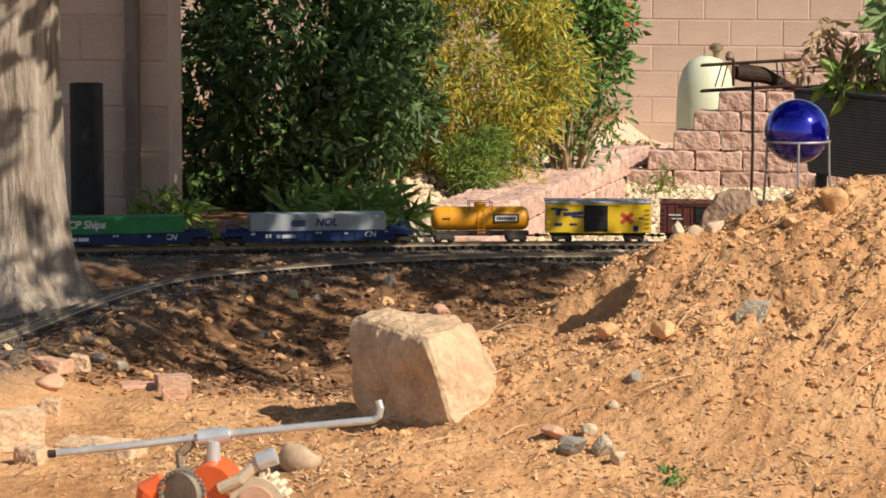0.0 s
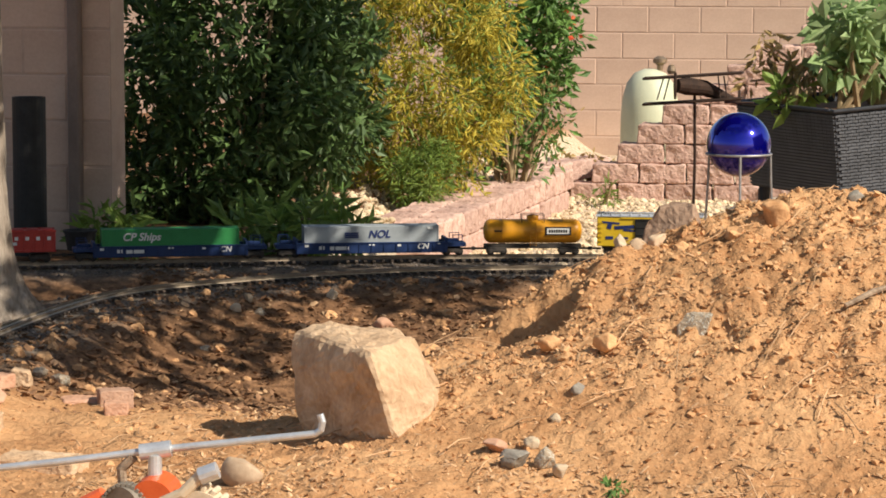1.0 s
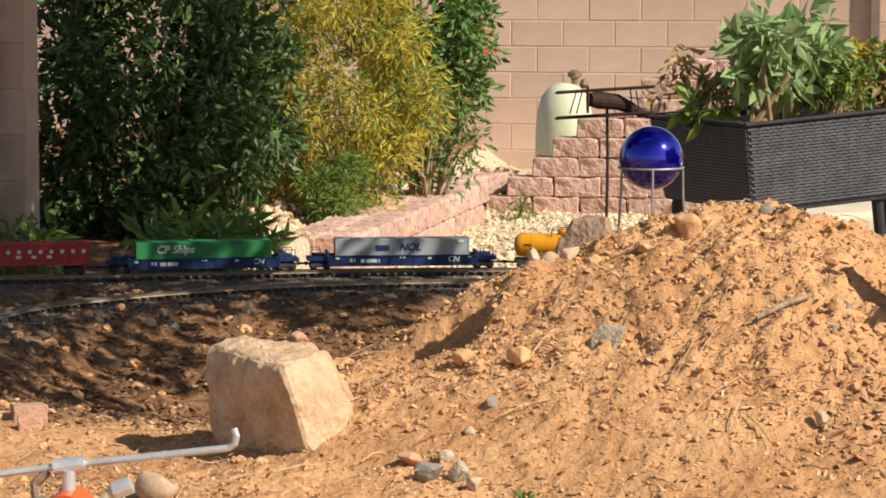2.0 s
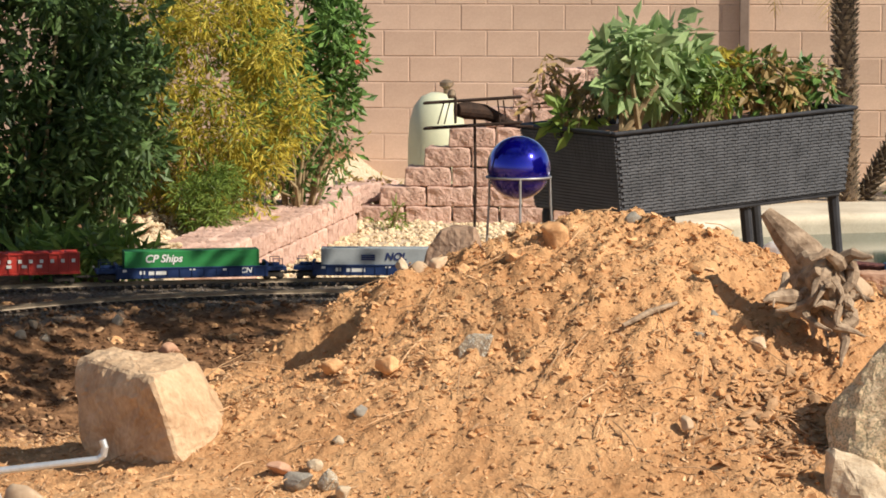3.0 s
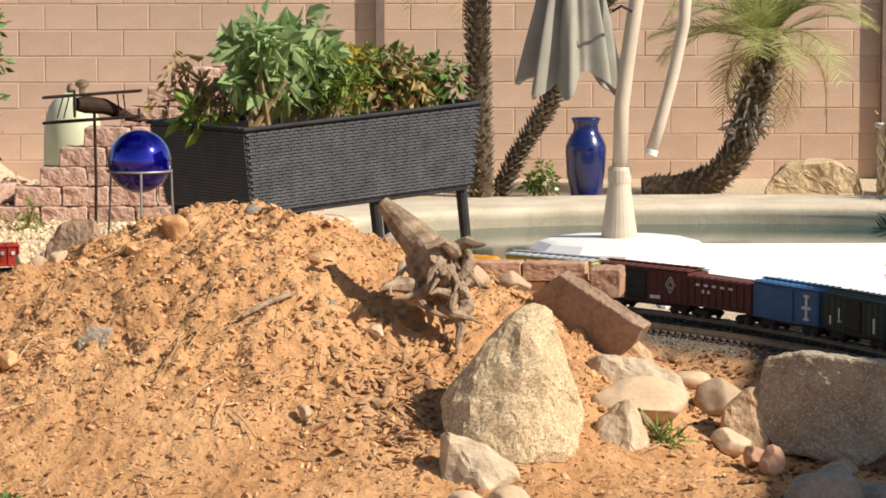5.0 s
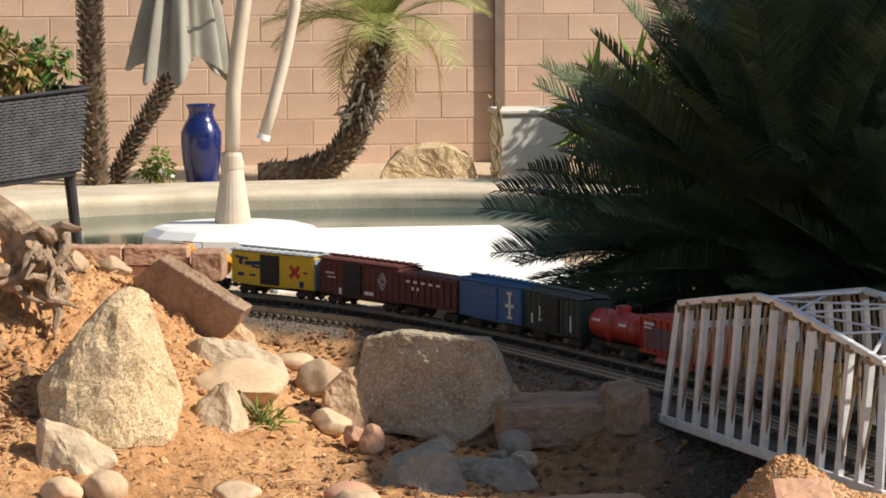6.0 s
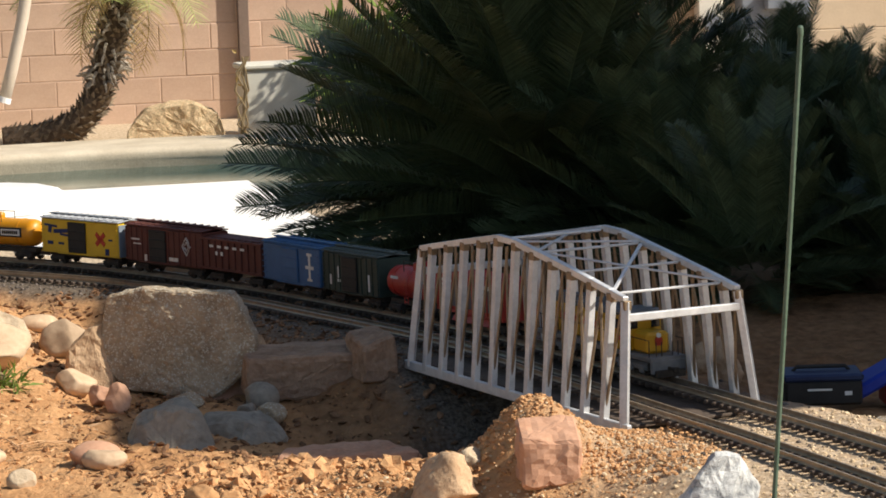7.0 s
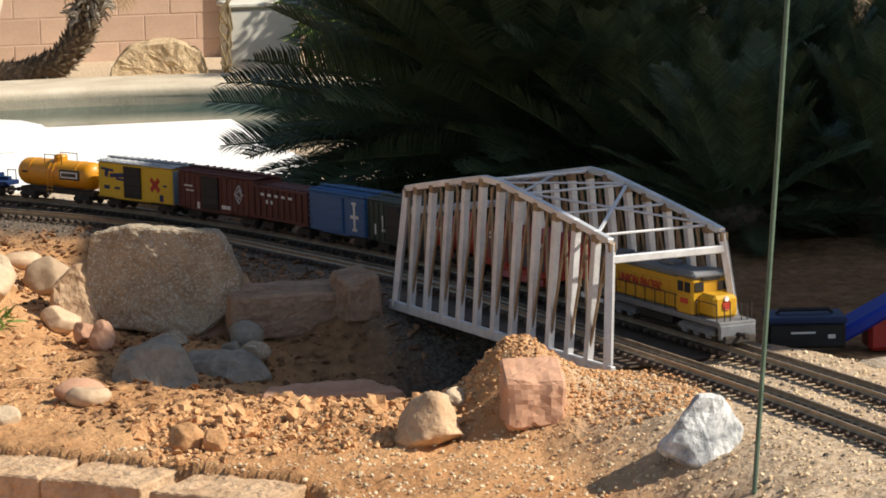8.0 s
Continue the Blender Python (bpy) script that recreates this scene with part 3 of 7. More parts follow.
# ---- truss bridge ----
def make_bridge():
    a, b = Vector((2.085, 6.03, 0)), Vector((1.83, 7.13, 0))
    d = (b - a).normalized()
    n = Vector((-d.y, d.x, 0)) * -1
    length, wide = (b - a).length, 0.36
    m = Matrix(((d.x, n.x, 0, a.x), (d.y, n.y, 0, a.y), (0, 0, 1, -0.005), (0, 0, 0, 1)))
    br = thing("truss_bridge", m, "silver painted through truss bridge over a gully", "model bridge")
    panels = 12

    def top_z(x):
        k = x / length
        return 0.275 + 0.10 * (1 - abs(k - 0.55) / 0.55) ** 0.9 if 0 < k < 1 else 0.275

    def bar(name, p, q, w, t, mat=BRIDGE_PAINT, label=""):
        p, q = Vector(p), Vector(q)
        rot = (q - p).to_track_quat("Z", "Y").to_matrix().to_4x4()
        return part(name, box((w, t, (q - p).length), (p + q) / 2, rot, bevel=0.0015), mat, br, label)

    for side in (0, 1):
        y = wide * side
        lean = 0.03 * (1 if side == 0 else -1)
        part("bottom_chord", box((length + 0.05, 0.014, 0.024), (length / 2, y, -0.005), bevel=0.002), BRIDGE_PAINT, br)
        xs = [length * k / panels for k in range(panels + 1)]
        for k, x in enumerate(xs):
            xt = x + (0.03 if k == 0 else -0.03 if k == panels else 0)
            bar("post", (x, y, -0.01), (xt, y + lean, top_z(xt)), 0.020, 0.017)
            part("gusset", box((0.022, 0.020, 0.022), (xt, y + lean, top_z(xt) - 0.008), bevel=0.002), BRASS, br)
            if 0 < k < panels:
                s = 1 if k < panels / 2 else -1
                bar("diagonal", (x, y, 0.0), (xs[k - 1 if s > 0 else k + 1] * 1.0 + (x - xs[k - 1 if s > 0 else k + 1]) * 0.45, y + lean, top_z(x) - 0.012), 0.007, 0.006, BRASS)
                bar("diagonal", (x, y, 0.0), (xs[k + s] - (xs[k + s] - x) * 0.45, y + lean, top_z(x) - 0.012), 0.007, 0.006, BRASS)
        for p, q in zip(xs, xs[1:]):
            p2, q2 = (p + 0.03 if p == 0 else p), (q - 0.03 if q == length else q)
            bar("top_chord", (p2, y + lean, top_z(p2) + 0.004), (q2, y + lean, top_z(q2) + 0.004), 0.016, 0.016)
    for k in (1, 3, 5, 7, 9, 11):
        x = length * k / panels
        bar("sway_strut", (x, 0.03, top_z(x)), (x, wide - 0.03, top_z(x)), 0.008, 0.006)
    for k in (1, 5, 7):
        x, x2 = length * k / panels, length * (k + 4) / panels
        bar("sway_brace", (x, 0.03, top_z(x)), (x2, wide - 0.03, top_z(x2)), 0.009, 0.006)
        bar("sway_brace", (x, wide - 0.03, top_z(x) + 0.004), (x2, 0.03, top_z(x2) + 0.004), 0.007, 0.005)
    for x in (0.025, length - 0.025):
        part("portal_beam", box((0.014, wide - 0.05, 0.018), (x, wide / 2, 0.245), bevel=0.002), BRIDGE_PAINT, br)
    for k in range(panels + 1):
        part("floor_beam", box((0.016, wide, 0.014), (length * k / panels, wide / 2, -0.012), bevel=0.002), DARK_TRUCK, br)
    part("deck", box((length + 0.04, wide - 0.04, 0.008), (length / 2, wide / 2, 0.001), bevel=0.002), TIE, br, "dark timber deck")


make_bridge()


# ---- train ----
def wheelset(parent, x):
    truck = part("truck", box((0.078, 0.07, 0.020), (x, 0, 0.022), bevel=0.003), DARK_TRUCK, parent)
    for dx in (-0.026, 0.026):
        bm = bmesh.new()
        for sy in (-1, 1):
            add_tube(bm, [(x + dx, sy * 0.020, 0.0155), (x + dx, sy * 0.029, 0.0155)], 0.0155, 14)
        add_tube(bm, [(x + dx, -0.021, 0.0155), (x + dx, 0.021, 0.0155)], 0.003, 8)
        part("wheelset", bm, DARK_TRUCK, truck, smooth=False)
    for sy in (-1, 1):
        bm = box((0.082, 0.006, 0.012), (x, sy * 0.036, 0.019), bevel=0.002)
        for dx in (-0.026, 0.026):
            add_box(bm, (0.014, 0.008, 0.014), (x + dx, sy * 0.037, 0.016), bevel=0.002)
        part("side_frame", bm, DARK_TRUCK, truck)


def lettering(parent, text, x, z, height, mat, side=-1, y=0.055, italic=0.0, name="lettering"):
    """Raised letters on the car's side that faces the camera, turned into a mesh."""
    cu = bpy.data.curves.new(name, "FONT")
    cu.body, cu.size, cu.extrude, cu.shear, cu.align_x, cu.align_y = text, height * 1.4, 0.0004, italic, "CENTER", "CENTER"
    cu.offset = height * 0.035
    tmp = new(name, cu)
    me = bpy.data.meshes.new_from_object(tmp.evaluated_get(bpy.context.evaluated_depsgraph_get()))
    bpy.data.objects.remove(tmp)
    me.materials.clear()
    me.materials.append(mat)
    ob = new(name, me)
    ob.parent = parent
    ob.rotation_euler = (radians(90), 0, 0 if side < 0 else radians(180))
    ob.location = (x, side * (y + 0.0008), z)
    return ob


def bars(parent, spots, mat, y=0.055, side=-1, name="marking"):
    """Writing too small to read, as flat raised bars: (x, z, width, height)."""
    for x, z, w, h in spots:
        part(name, box((w, 0.0012, h), (x, side * (y + 0.0004), z)), mat, parent)


def couplers(parent, length):
    for s in (-1, 1):
        bm = box((0.05, 0.010, 0.008), (s * (length / 2 + 0.012), 0, 0.026), bevel=0.002)
        add_box(bm, (0.014, 0.016, 0.014), (s * (length / 2 + 0.036), 0, 0.026), bevel=0.003)
        part("coupler", bm, DARK_TRUCK, parent)


def boxcar(label, length, paint, roof_paint, tall=0.118, ribs=0, door=None, door_x=0.0, ladder_mat=None):
    c = thing("boxcar", (0, 0, 0), label, "model boxcar", "train cars")
    w = 0.105
    body = part("body", box((length, w, tall), (0, 0, 0.040 + tall / 2), bevel=0.003), paint, c)
    sill = part("underframe", box((length * 0.92, w * 0.55, 0.014), (0, 0, 0.034), bevel=0.002), DARK_TRUCK, c)
    roof = bmesh.new()
    for s in (-1, 1):
        add_box(roof, (length + 0.008, w / 2 + 0.006, 0.004), (0, s * (w / 4), 0.040 + tall + 0.006), Matrix.Rotation(radians(-6 * s), 4, "X"), bevel=0.001)
    for k in range(11):
        add_box(roof, (0.005, w + 0.006, 0.004), (-length / 2 + length * (k + 0.5) / 11, 0, 0.040 + tall + 0.0095), bevel=0.001)
    add_box(roof, (length + 0.012, 0.020, 0.004), (0, 0, 0.040 + tall + 0.0145), bevel=0.001)
    part("roof", roof, roof_paint, c)
    for s in (-1, 1):
        d = part("door", box((0.095, 0.006, tall * 0.90), (door_x, s * (w / 2 + 0.003), 0.040 + tall * 0.5), bevel=0.002), door or paint, c)
        bm = bmesh.new()
        for k in range(4):
            add_box(bm, (0.09, 0.003, 0.004), (door_x, s * (w / 2 + 0.007), 0.048 + tall * (0.1 + 0.25 * k)), bevel=0.001)
        part("door_rib", bm, door or paint, d)
        for zt in (0.040 + tall * 0.97, 0.042):
            part("door_track", box((length * 0.5, 0.004, 0.005), (door_x, s * (w / 2 + 0.003), zt), bevel=0.001), paint, c)
        if ribs:
            for k in range(ribs + 1):
                x = -length / 2 + 0.004 + (length - 0.008) * k / ribs
                if abs(x - door_x) > 0.055:
                    part("rib", box((0.005, 0.004, tall * 0.95), (x, s * (w / 2 + 0.001), 0.040 + tall / 2), bevel=0.001), paint, c)
        for e in (-1, 1):
            bm = bmesh.new()
            lx = e * (length / 2 - 0.012)
            for q in range(6):
                add_box(bm, (0.02, 0.003, 0.0025), (lx, s * (w / 2 + 0.004), 0.045 + q * tall / 6.5))
            part("ladder", bm, ladder_mat or paint, c)
    for e in (-1, 1):
        wheelset(c, e * (length / 2 - 0.065))
    couplers(c, length)
    return c


def tank_car(label, length, paint, radius=0.047, logo=True):
    c = thing("tank_car", (0, 0, 0), label, "model tank car", "train cars")
    zc = 0.048 + radius
    L = length / 2
    prof = [(-L + 0.002, 0.25), (-L + 0.006, 0.62), (-L + 0.014, 0.86), (-L + 0.026, 0.98), (-L + 0.036, 1.0), (L - 0.036, 1.0), (L - 0.026, 0.98), (L - 0.014, 0.86), (L - 0.006, 0.62), (L - 0.002, 0.25)]
    tank = part("tank", add_tube(bmesh.new(), [(x, 0, zc) for x, _ in prof], [radius * r for _, r in prof], 28), paint, c, smooth=True)
    for k in (-0.5, 0.5):
        part("band", tube([(k * length * 0.62 - 0.002, 0, zc), (k * length * 0.62 + 0.002, 0, zc)], radius + 0.0015, 28), paint, tank)
    part("dome", lathe([(0.024, -0.01), (0.024, 0.012), (0.021, 0.017), (0.009, 0.020)], 18, (0, 0, zc + radius)), paint, c)
    part("underframe", box((length * 0.98, 0.05, 0.016), (0, 0, 0.036), bevel=0.002), DARK_TRUCK, c)
    bm = bmesh.new()
    for sy in (-1, 1):
        for x in (-0.045, 0.045):
            add_tube(bm, [(x, sy * 0.035, zc + radius * 0.75), (x, sy * 0.035, zc + radius + 0.022)], 0.0016, 6)
        add_tube(bm, [(-0.045, sy * 0.035, zc + radius + 0.02), (0.045, sy * 0.035, zc + radius + 0.02)], 0.0016, 6)
    part("railing", bm, DARK_TRUCK, c)
    for sy in (-1, 1):
        bm = bmesh.new()
        for x in (-0.012, 0.012):
            add_tube(bm, [(x, sy * (radius + 0.006), 0.04), (x, sy * (radius + 0.006), zc + 0.01), (x, sy * (radius * 0.72), zc + radius * 0.85)], 0.0014, 6)
        for q in range(6):
            add_box(bm, (0.024, 0.002, 0.002), (0, sy * (radius + 0.006), 0.045 + q * 0.012))
        part("ladder", bm, paint, c)
    for e in (-1, 1):
        wheelset(c, e * (length / 2 - 0.055))
    couplers(c, length)
    return c


def well_car(label, length, box_mat, box_len, box_x):
    """An articulated well car; its container stays with it as it runs."""
    c = thing("well_car", (0, 0, 0), label, "model well car", "train cars")
    w = 0.108
    for s in (-1, 1):
        bm = box((length * 0.80, 0.006, 0.040), (0, s * (w / 2 - 0.003), 0.037), bevel=0.002)
        add_box(bm, (length * 0.80, 0.010, 0.006), (0, s * (w / 2 - 0.002), 0.058), bevel=0.001)
        for k in range(13):
            add_box(bm, (0.004, 0.009, 0.036), (-length * 0.39 + length * 0.78 * k / 12, s * (w / 2 - 0.001), 0.037))
        part("side_sill", bm, WELL_BLUE, c)
    part("well_floor", box((length * 0.8, w - 0.014, 0.005), (0, 0, 0.024), bevel=0.001), WELL_BLUE, c)
    for e in (-1, 1):
        bm = box((length * 0.115, w * 0.8, 0.016), (e * length * 0.445, 0, 0.046), bevel=0.002)
        add_box(bm, (0.012, w, 0.040), (e * length * 0.395, 0, 0.056), bevel=0.002)
        add_box(bm, (0.05, 0.02, 0.012), (e * length * 0.44, 0.02, 0.060), bevel=0.002)
        part("end_platform", bm, WELL_BLUE, c)
        for sy in (-1, 1):
            bm = bmesh.new()
            add_tube(bm, [(e * length * 0.48, sy * 0.046, 0.05), (e * length * 0.48, sy * 0.046, 0.088)], 0.0016, 6)
            add_tube(bm, [(e * length * 0.43, sy * 0.046, 0.05), (e * length * 0.43, sy * 0.046, 0.088)], 0.0016, 6)
            add_tube(bm, [(e * length * 0.43, sy * 0.046, 0.086), (e * length * 0.48, sy * 0.046, 0.086)], 0.0016, 6)
            part("handrail", bm, WELL_BLUE, c)
        wheelset(c, e * (length / 2 - 0.05))
    couplers(c, length)
    bm = box((box_len, 0.094, 0.098), (box_x, 0, 0.0765), bevel=0.002)
    for e in (-1, 1):
        add_box(bm, (0.006, 0.098, 0.100), (box_x + e * (box_len / 2 - 0.003), 0, 0.0765), bevel=0.001)
    part("container", bm, box_mat, c, "smooth-sided shipping container")
    return c


def open_car(label, length, paint, tall, top, ribs, chutes=False, lid=None):
    c = thing("hopper_car", (0, 0, 0), label, "model hopper car", "train cars")
    w = 0.10
    bm = box((length, w, tall), (0, 0, 0.044 + tall / 2), bevel=0.002)
    part("body", bm, paint, c)
    for s in (-1, 1):
        for k in range(ribs + 1):
            part("rib", box((0.006, 0.006, tall), (-length / 2 + 0.004 + (length - 0.008) * k / ribs, s * (w / 2 + 0.002), 0.044 + tall / 2), bevel=0.001), paint, c)
        bm = bmesh.new()
        add_box(bm, (length + 0.004, 0.008, 0.008), (0, s * (w / 2 + 0.001), 0.044 + tall), bevel=0.001)
        add_box(bm, (length + 0.004, 0.008, 0.008), (0, s * (w / 2 + 0.001), 0.048), bevel=0.001)
        part("side_rail", bm, paint, c)
    for k in range(9):
        part("hatch", box((length / 12, w * 0.7, 0.007), (-length / 2 + length * (k + 0.5) / 9, 0, 0.046 + tall), bevel=0.002), lid or paint, c)
    if chutes:
        bm = bmesh.new()
        for x in (-0.2, 0.0, 0.2):
            add_box(bm, (length * 0.16, w * 0.7, 0.03), (x * length, 0, 0.035), Matrix.Rotation(math.pi, 4, "X"), bevel=0.002, taper=1.4)
        part("chute", bm, paint, c)
    for e in (-1, 1):
        wheelset(c, e * (length / 2 - 0.06))
    couplers(c, length)
    return c


def locomotive():
    c = thing("diesel_locomotive", (0, 0, 0), "yellow and grey six-axle model diesel locomotive", "model locomotive", "train cars")
    L = 0.62
    part("frame", box((L, 0.098, 0.014), (0, 0, 0.048), bevel=0.002), surface("frame_grey", (0.13, 0.13, 0.13), (0.2, 0.2, 0.2), 20, 0.6), c)
    hood = part("long_hood", box((0.40, 0.062, 0.078), (-0.09, 0, 0.094), bevel=0.004), ARMOUR, c)
    grey = surface("harbour_grey", (0.12, 0.125, 0.13), (0.19, 0.195, 0.2), 20, 0.6, 0.1)
    part("hood_roof", box((0.402, 0.064, 0.022), (-0.09, 0, 0.140), bevel=0.006), grey, c)
    for k in range(9):
        for s in (-1, 1):
            part("hood_door", box((0.034, 0.003, 0.05), (-0.265 + 0.042 * k, s * 0.032, 0.092), bevel=0.001), ARMOUR, hood)
    for x in (-0.22, -0.165, -0.11):
        part("roof_fan", tube([(x, 0, 0.150), (x, 0, 0.157)], 0.020, 18), grey, c)
    part("exhaust_hood", box((0.07, 0.03, 0.014), (0.0, 0, 0.156), bevel=0.003), grey, c)
    cab = part("cab", box((0.075, 0.098, 0.085), (0.150, 0, 0.097), bevel=0.004), ARMOUR, c)
    part("cab_roof", box((0.085, 0.100, 0.018), (0.150, 0, 0.147), bevel=0.007), grey, c)
    glass = surface("cab_glass", (0.01, 0.012, 0.014), (0.02, 0.022, 0.025), 5, 0.1, 0.0, gloss=0.6)
    for y in (-0.031, 0.031):
        part("windscreen", box((0.003, 0.024, 0.022), (0.189, y, 0.121), bevel=0.001), glass, cab)
    for s in (-1, 1):
        for x in (0.134, 0.166):
            part("side_window", box((0.024, 0.003, 0.024), (x, s * 0.050, 0.119), bevel=0.001), glass, cab)
    part("nose", box((0.075, 0.064, 0.054), (0.222, 0, 0.081), bevel=0.008), ARMOUR, c)
    part("number_board", box((0.004, 0.05, 0.010), (0.190, 0, 0.140), bevel=0.001), BLACK, cab)
    part("emblem", box((0.002, 0.020, 0.020), (0.2605, 0, 0.085), bevel=0.003), DECAL_RED, c)
    bm = bmesh.new()
    for s in (-1, 1):
        for x in np.linspace(-0.29, 0.10, 9):
            add_tube(bm, [(x, s * 0.046, 0.054), (x, s * 0.046, 0.094)], 0.0014, 6)
        add_tube(bm, [(-0.30, s * 0.046, 0.094), (0.11, s * 0.046, 0.094)], 0.0014, 6)
        for x in (0.20, 0.295):
            add_tube(bm, [(x, s * 0.046, 0.054), (x, s * 0.046, 0.094)], 0.0014, 6)
        add_tube(bm, [(0.20, s * 0.046, 0.094), (0.295, s * 0.046, 0.094)], 0.0014, 6)
        for y in (0.015, 0.03):
            add_tube(bm, [(0.302, s * y, 0.050), (0.302, s * y, 0.090)], 0.0014, 6)
    part("handrail", bm, DARK_TRUCK, c)
    part("pilot", box((0.012, 0.094, 0.034), (0.306, 0, 0.030), bevel=0.002), grey, c)
    part("plough", box((0.016, 0.080, 0.018), (0.314, 0, 0.014), bevel=0.002), DARK_TRUCK, c)
    part("fuel_tank", box((0.15, 0.080, 0.026), (-0.01, 0, 0.028), bevel=0.006), BLACK, c)
    part("headlight", add_tube(bmesh.new(), [(0.258, 0, 0.100), (0.263, 0, 0.100)], 0.006, 12), WHITE_PLASTIC, c)
    for e in (-1, 1):
        tr = part("truck", box((0.16, 0.074, 0.018), (e * 0.19, 0, 0.026), bevel=0.003), grey, c)
        for dx in (-0.055, 0, 0.055):
            bm = bmesh.new()
            for sy in (-1, 1):
                add_tube(bm, [(e * 0.19 + dx, sy * 0.020, 0.0185), (e * 0.19 + dx, sy * 0.029, 0.0185)], 0.0185, 14)
            add_tube(bm, [(e * 0.19 + dx, -0.021, 0.0185), (e * 0.19 + dx, 0.021, 0.0185)], 0.003, 8)
            part("wheelset", bm, DARK_TRUCK, tr)
        bm = bmesh.new()
        for sy in (-1, 1):
            add_box(bm, (0.165, 0.007, 0.014), (e * 0.19, sy * 0.038, 0.024), bevel=0.002)
            for dx in (-0.055, 0, 0.055):
                add_box(bm, (0.022, 0.009, 0.018), (e * 0.19 + dx, sy * 0.039, 0.018), bevel=0.002)
        part("side_frame", bm, grey, tr)
    lettering(c, "UNION PACIFIC", -0.09, 0.098, 0.022, DECAL_RED, y=0.0345)
    bars(c, [(0.150, 0.086, 0.035, 0.012)], DECAL_RED, y=0.0495)
    couplers(c, L)
    return c


TRAIN = []


def build_train():
    loco = locomotive()
    TRAIN.append((loco, 3.14, 0.38))
    red_hopper = open_car("red covered model hopper car", 0.42, CAR_RED, 0.105, 0, 9, True)
    part("side_panel", box((0.36, 0.002, 0.062), (0, -0.0515, 0.092), bevel=0.001), surface("panel_grey", (0.10, 0.085, 0.085), (0.16, 0.14, 0.14), 20), red_hopper)
    bars(red_hopper, [(-0.14, 0.132, 0.07, 0.008), (-0.15, 0.12, 0.05, 0.006), (0.12, 0.13, 0.06, 0.012)], DECAL)
    TRAIN.append((red_hopper, 2.42, 0.28))
    red_tank = tank_car("glossy red model tank car with a dome", 0.34, CAR_RED, 0.046)
    bars(red_tank, [(-0.09, 0.11, 0.05, 0.008), (0.08, 0.108, 0.05, 0.008)], DECAL, y=0.046)
    TRAIN.append((red_tank, 2.0, 0.22))
    dg = boxcar("dark green model boxcar with an open door", 0.36, CAR_GREEN, surface("dull_roof", (0.06, 0.075, 0.065), (0.1, 0.115, 0.1), 20, 0.6), ribs=10, door=BLACK)
    bars(dg, [(-0.13, 0.075, 0.010, 0.03), (-0.075, 0.10, 0.014, 0.035), (-0.075, 0.075, 0.02, 0.008), (0.12, 0.08, 0.010, 0.05)], DECAL, y=0.0535)
    TRAIN.append((dg, 1.63, 0.24))
    blue = boxcar("blue model boxcar with white emblem", 0.36, CAR_BLUE, CAR_BLUE, ribs=0, door=CAR_BLUE)
    bars(blue, [(0.118, 0.10, 0.012, 0.085), (0.118, 0.098, 0.05, 0.010), (0.118, 0.06, 0.03, 0.008), (0.118, 0.138, 0.03, 0.008)], DECAL, y=0.0535)
    TRAIN.append((blue, 1.24, 0.24))
    hop = open_car("brown ribbed model hopper car", 0.35, CAR_BROWN, 0.100, 0, 9)
    bars(hop, [(-0.11 + 0.045 * k, 0.122, 0.022, 0.008) for k in range(5)] + [(-0.08, 0.10, 0.012, 0.012), (-0.05, 0.10, 0.012, 0.012)], DECAL, y=0.0555)
    TRAIN.append((hop, 0.87, 0.23))
    br = boxcar("brown model boxcar with a white diamond emblem", 0.44, CAR_BROWN, CAR_BROWN, ribs=14, door=BLACK, door_x=-0.03)
    bm = bmesh.new()
    for r, t in ((0.030, 0.006), (0.016, 0.004)):
        for k in range(4):
            a = math.pi / 2 * k
            p, q = Vector((math.cos(a) * r * 0.75, 0, math.sin(a) * r)), Vector((math.cos(a + math.pi / 2) * r * 0.75, 0, math.sin(a + math.pi / 2) * r))
            add_box(bm, (t, 0.0014, (q - p).length), Vector((0.135, -0.0545, 0.108)) + (p + q) / 2, (q - p).to_track_quat("Z", "Y").to_matrix().to_4x4())
    part("emblem", bm, DECAL, br)
    bars(br, [(-0.16, 0.115, 0.05, 0.005), (-0.15, 0.10, 0.045, 0.004), (-0.10, 0.055, 0.016, 0.022), (0.06, 0.06, 0.05, 0.012)], DECAL, y=0.0545)
    TRAIN.append((br, 0.475, 0.30))
    ye = boxcar("yellow model boxcar with a silver roof", 0.42, YELLOW, ROOF_GREY, ribs=0, door=BLACK, door_x=-0.01)
    part("end_panel", box((0.003, 0.10, 0.11), (0.2115, 0, 0.097), bevel=0.001), surface("end_grey", (0.18, 0.22, 0.26), (0.26, 0.3, 0.34), 20), ye)
    bm = bmesh.new()
    for x, z, w, h, r in ((-0.155, 0.135, 0.07, 0.008, 4), (-0.16, 0.122, 0.018, 0.024, 14), (-0.10, 0.118, 0.08, 0.014, -4), (-0.075, 0.105, 0.06, 0.008, 4)):
        add_box(bm, (w, 0.0014, h), (x, -0.0536, z), Matrix.Rotation(radians(r), 4, "Y"))
    part("emblem", bm, DECAL_BLUE, ye, "dark swoosh emblem")
    bm = bmesh.new()
    for r in (40, -40):
        add_box(bm, (0.06, 0.0014, 0.016), (0.115, -0.0536, 0.10), Matrix.Rotation(radians(r), 4, "Y"))
    part("emblem", bm, DECAL_RED, ye, "red crossed emblem")
    bars(ye, [(-0.16, 0.075, 0.03, 0.012), (0.15, 0.058, 0.02, 0.022), (-0.10, 0.075, 0.03, 0.008), (0.17, 0.10, 0.02, 0.006)], DECAL_BLUE, y=0.0535)
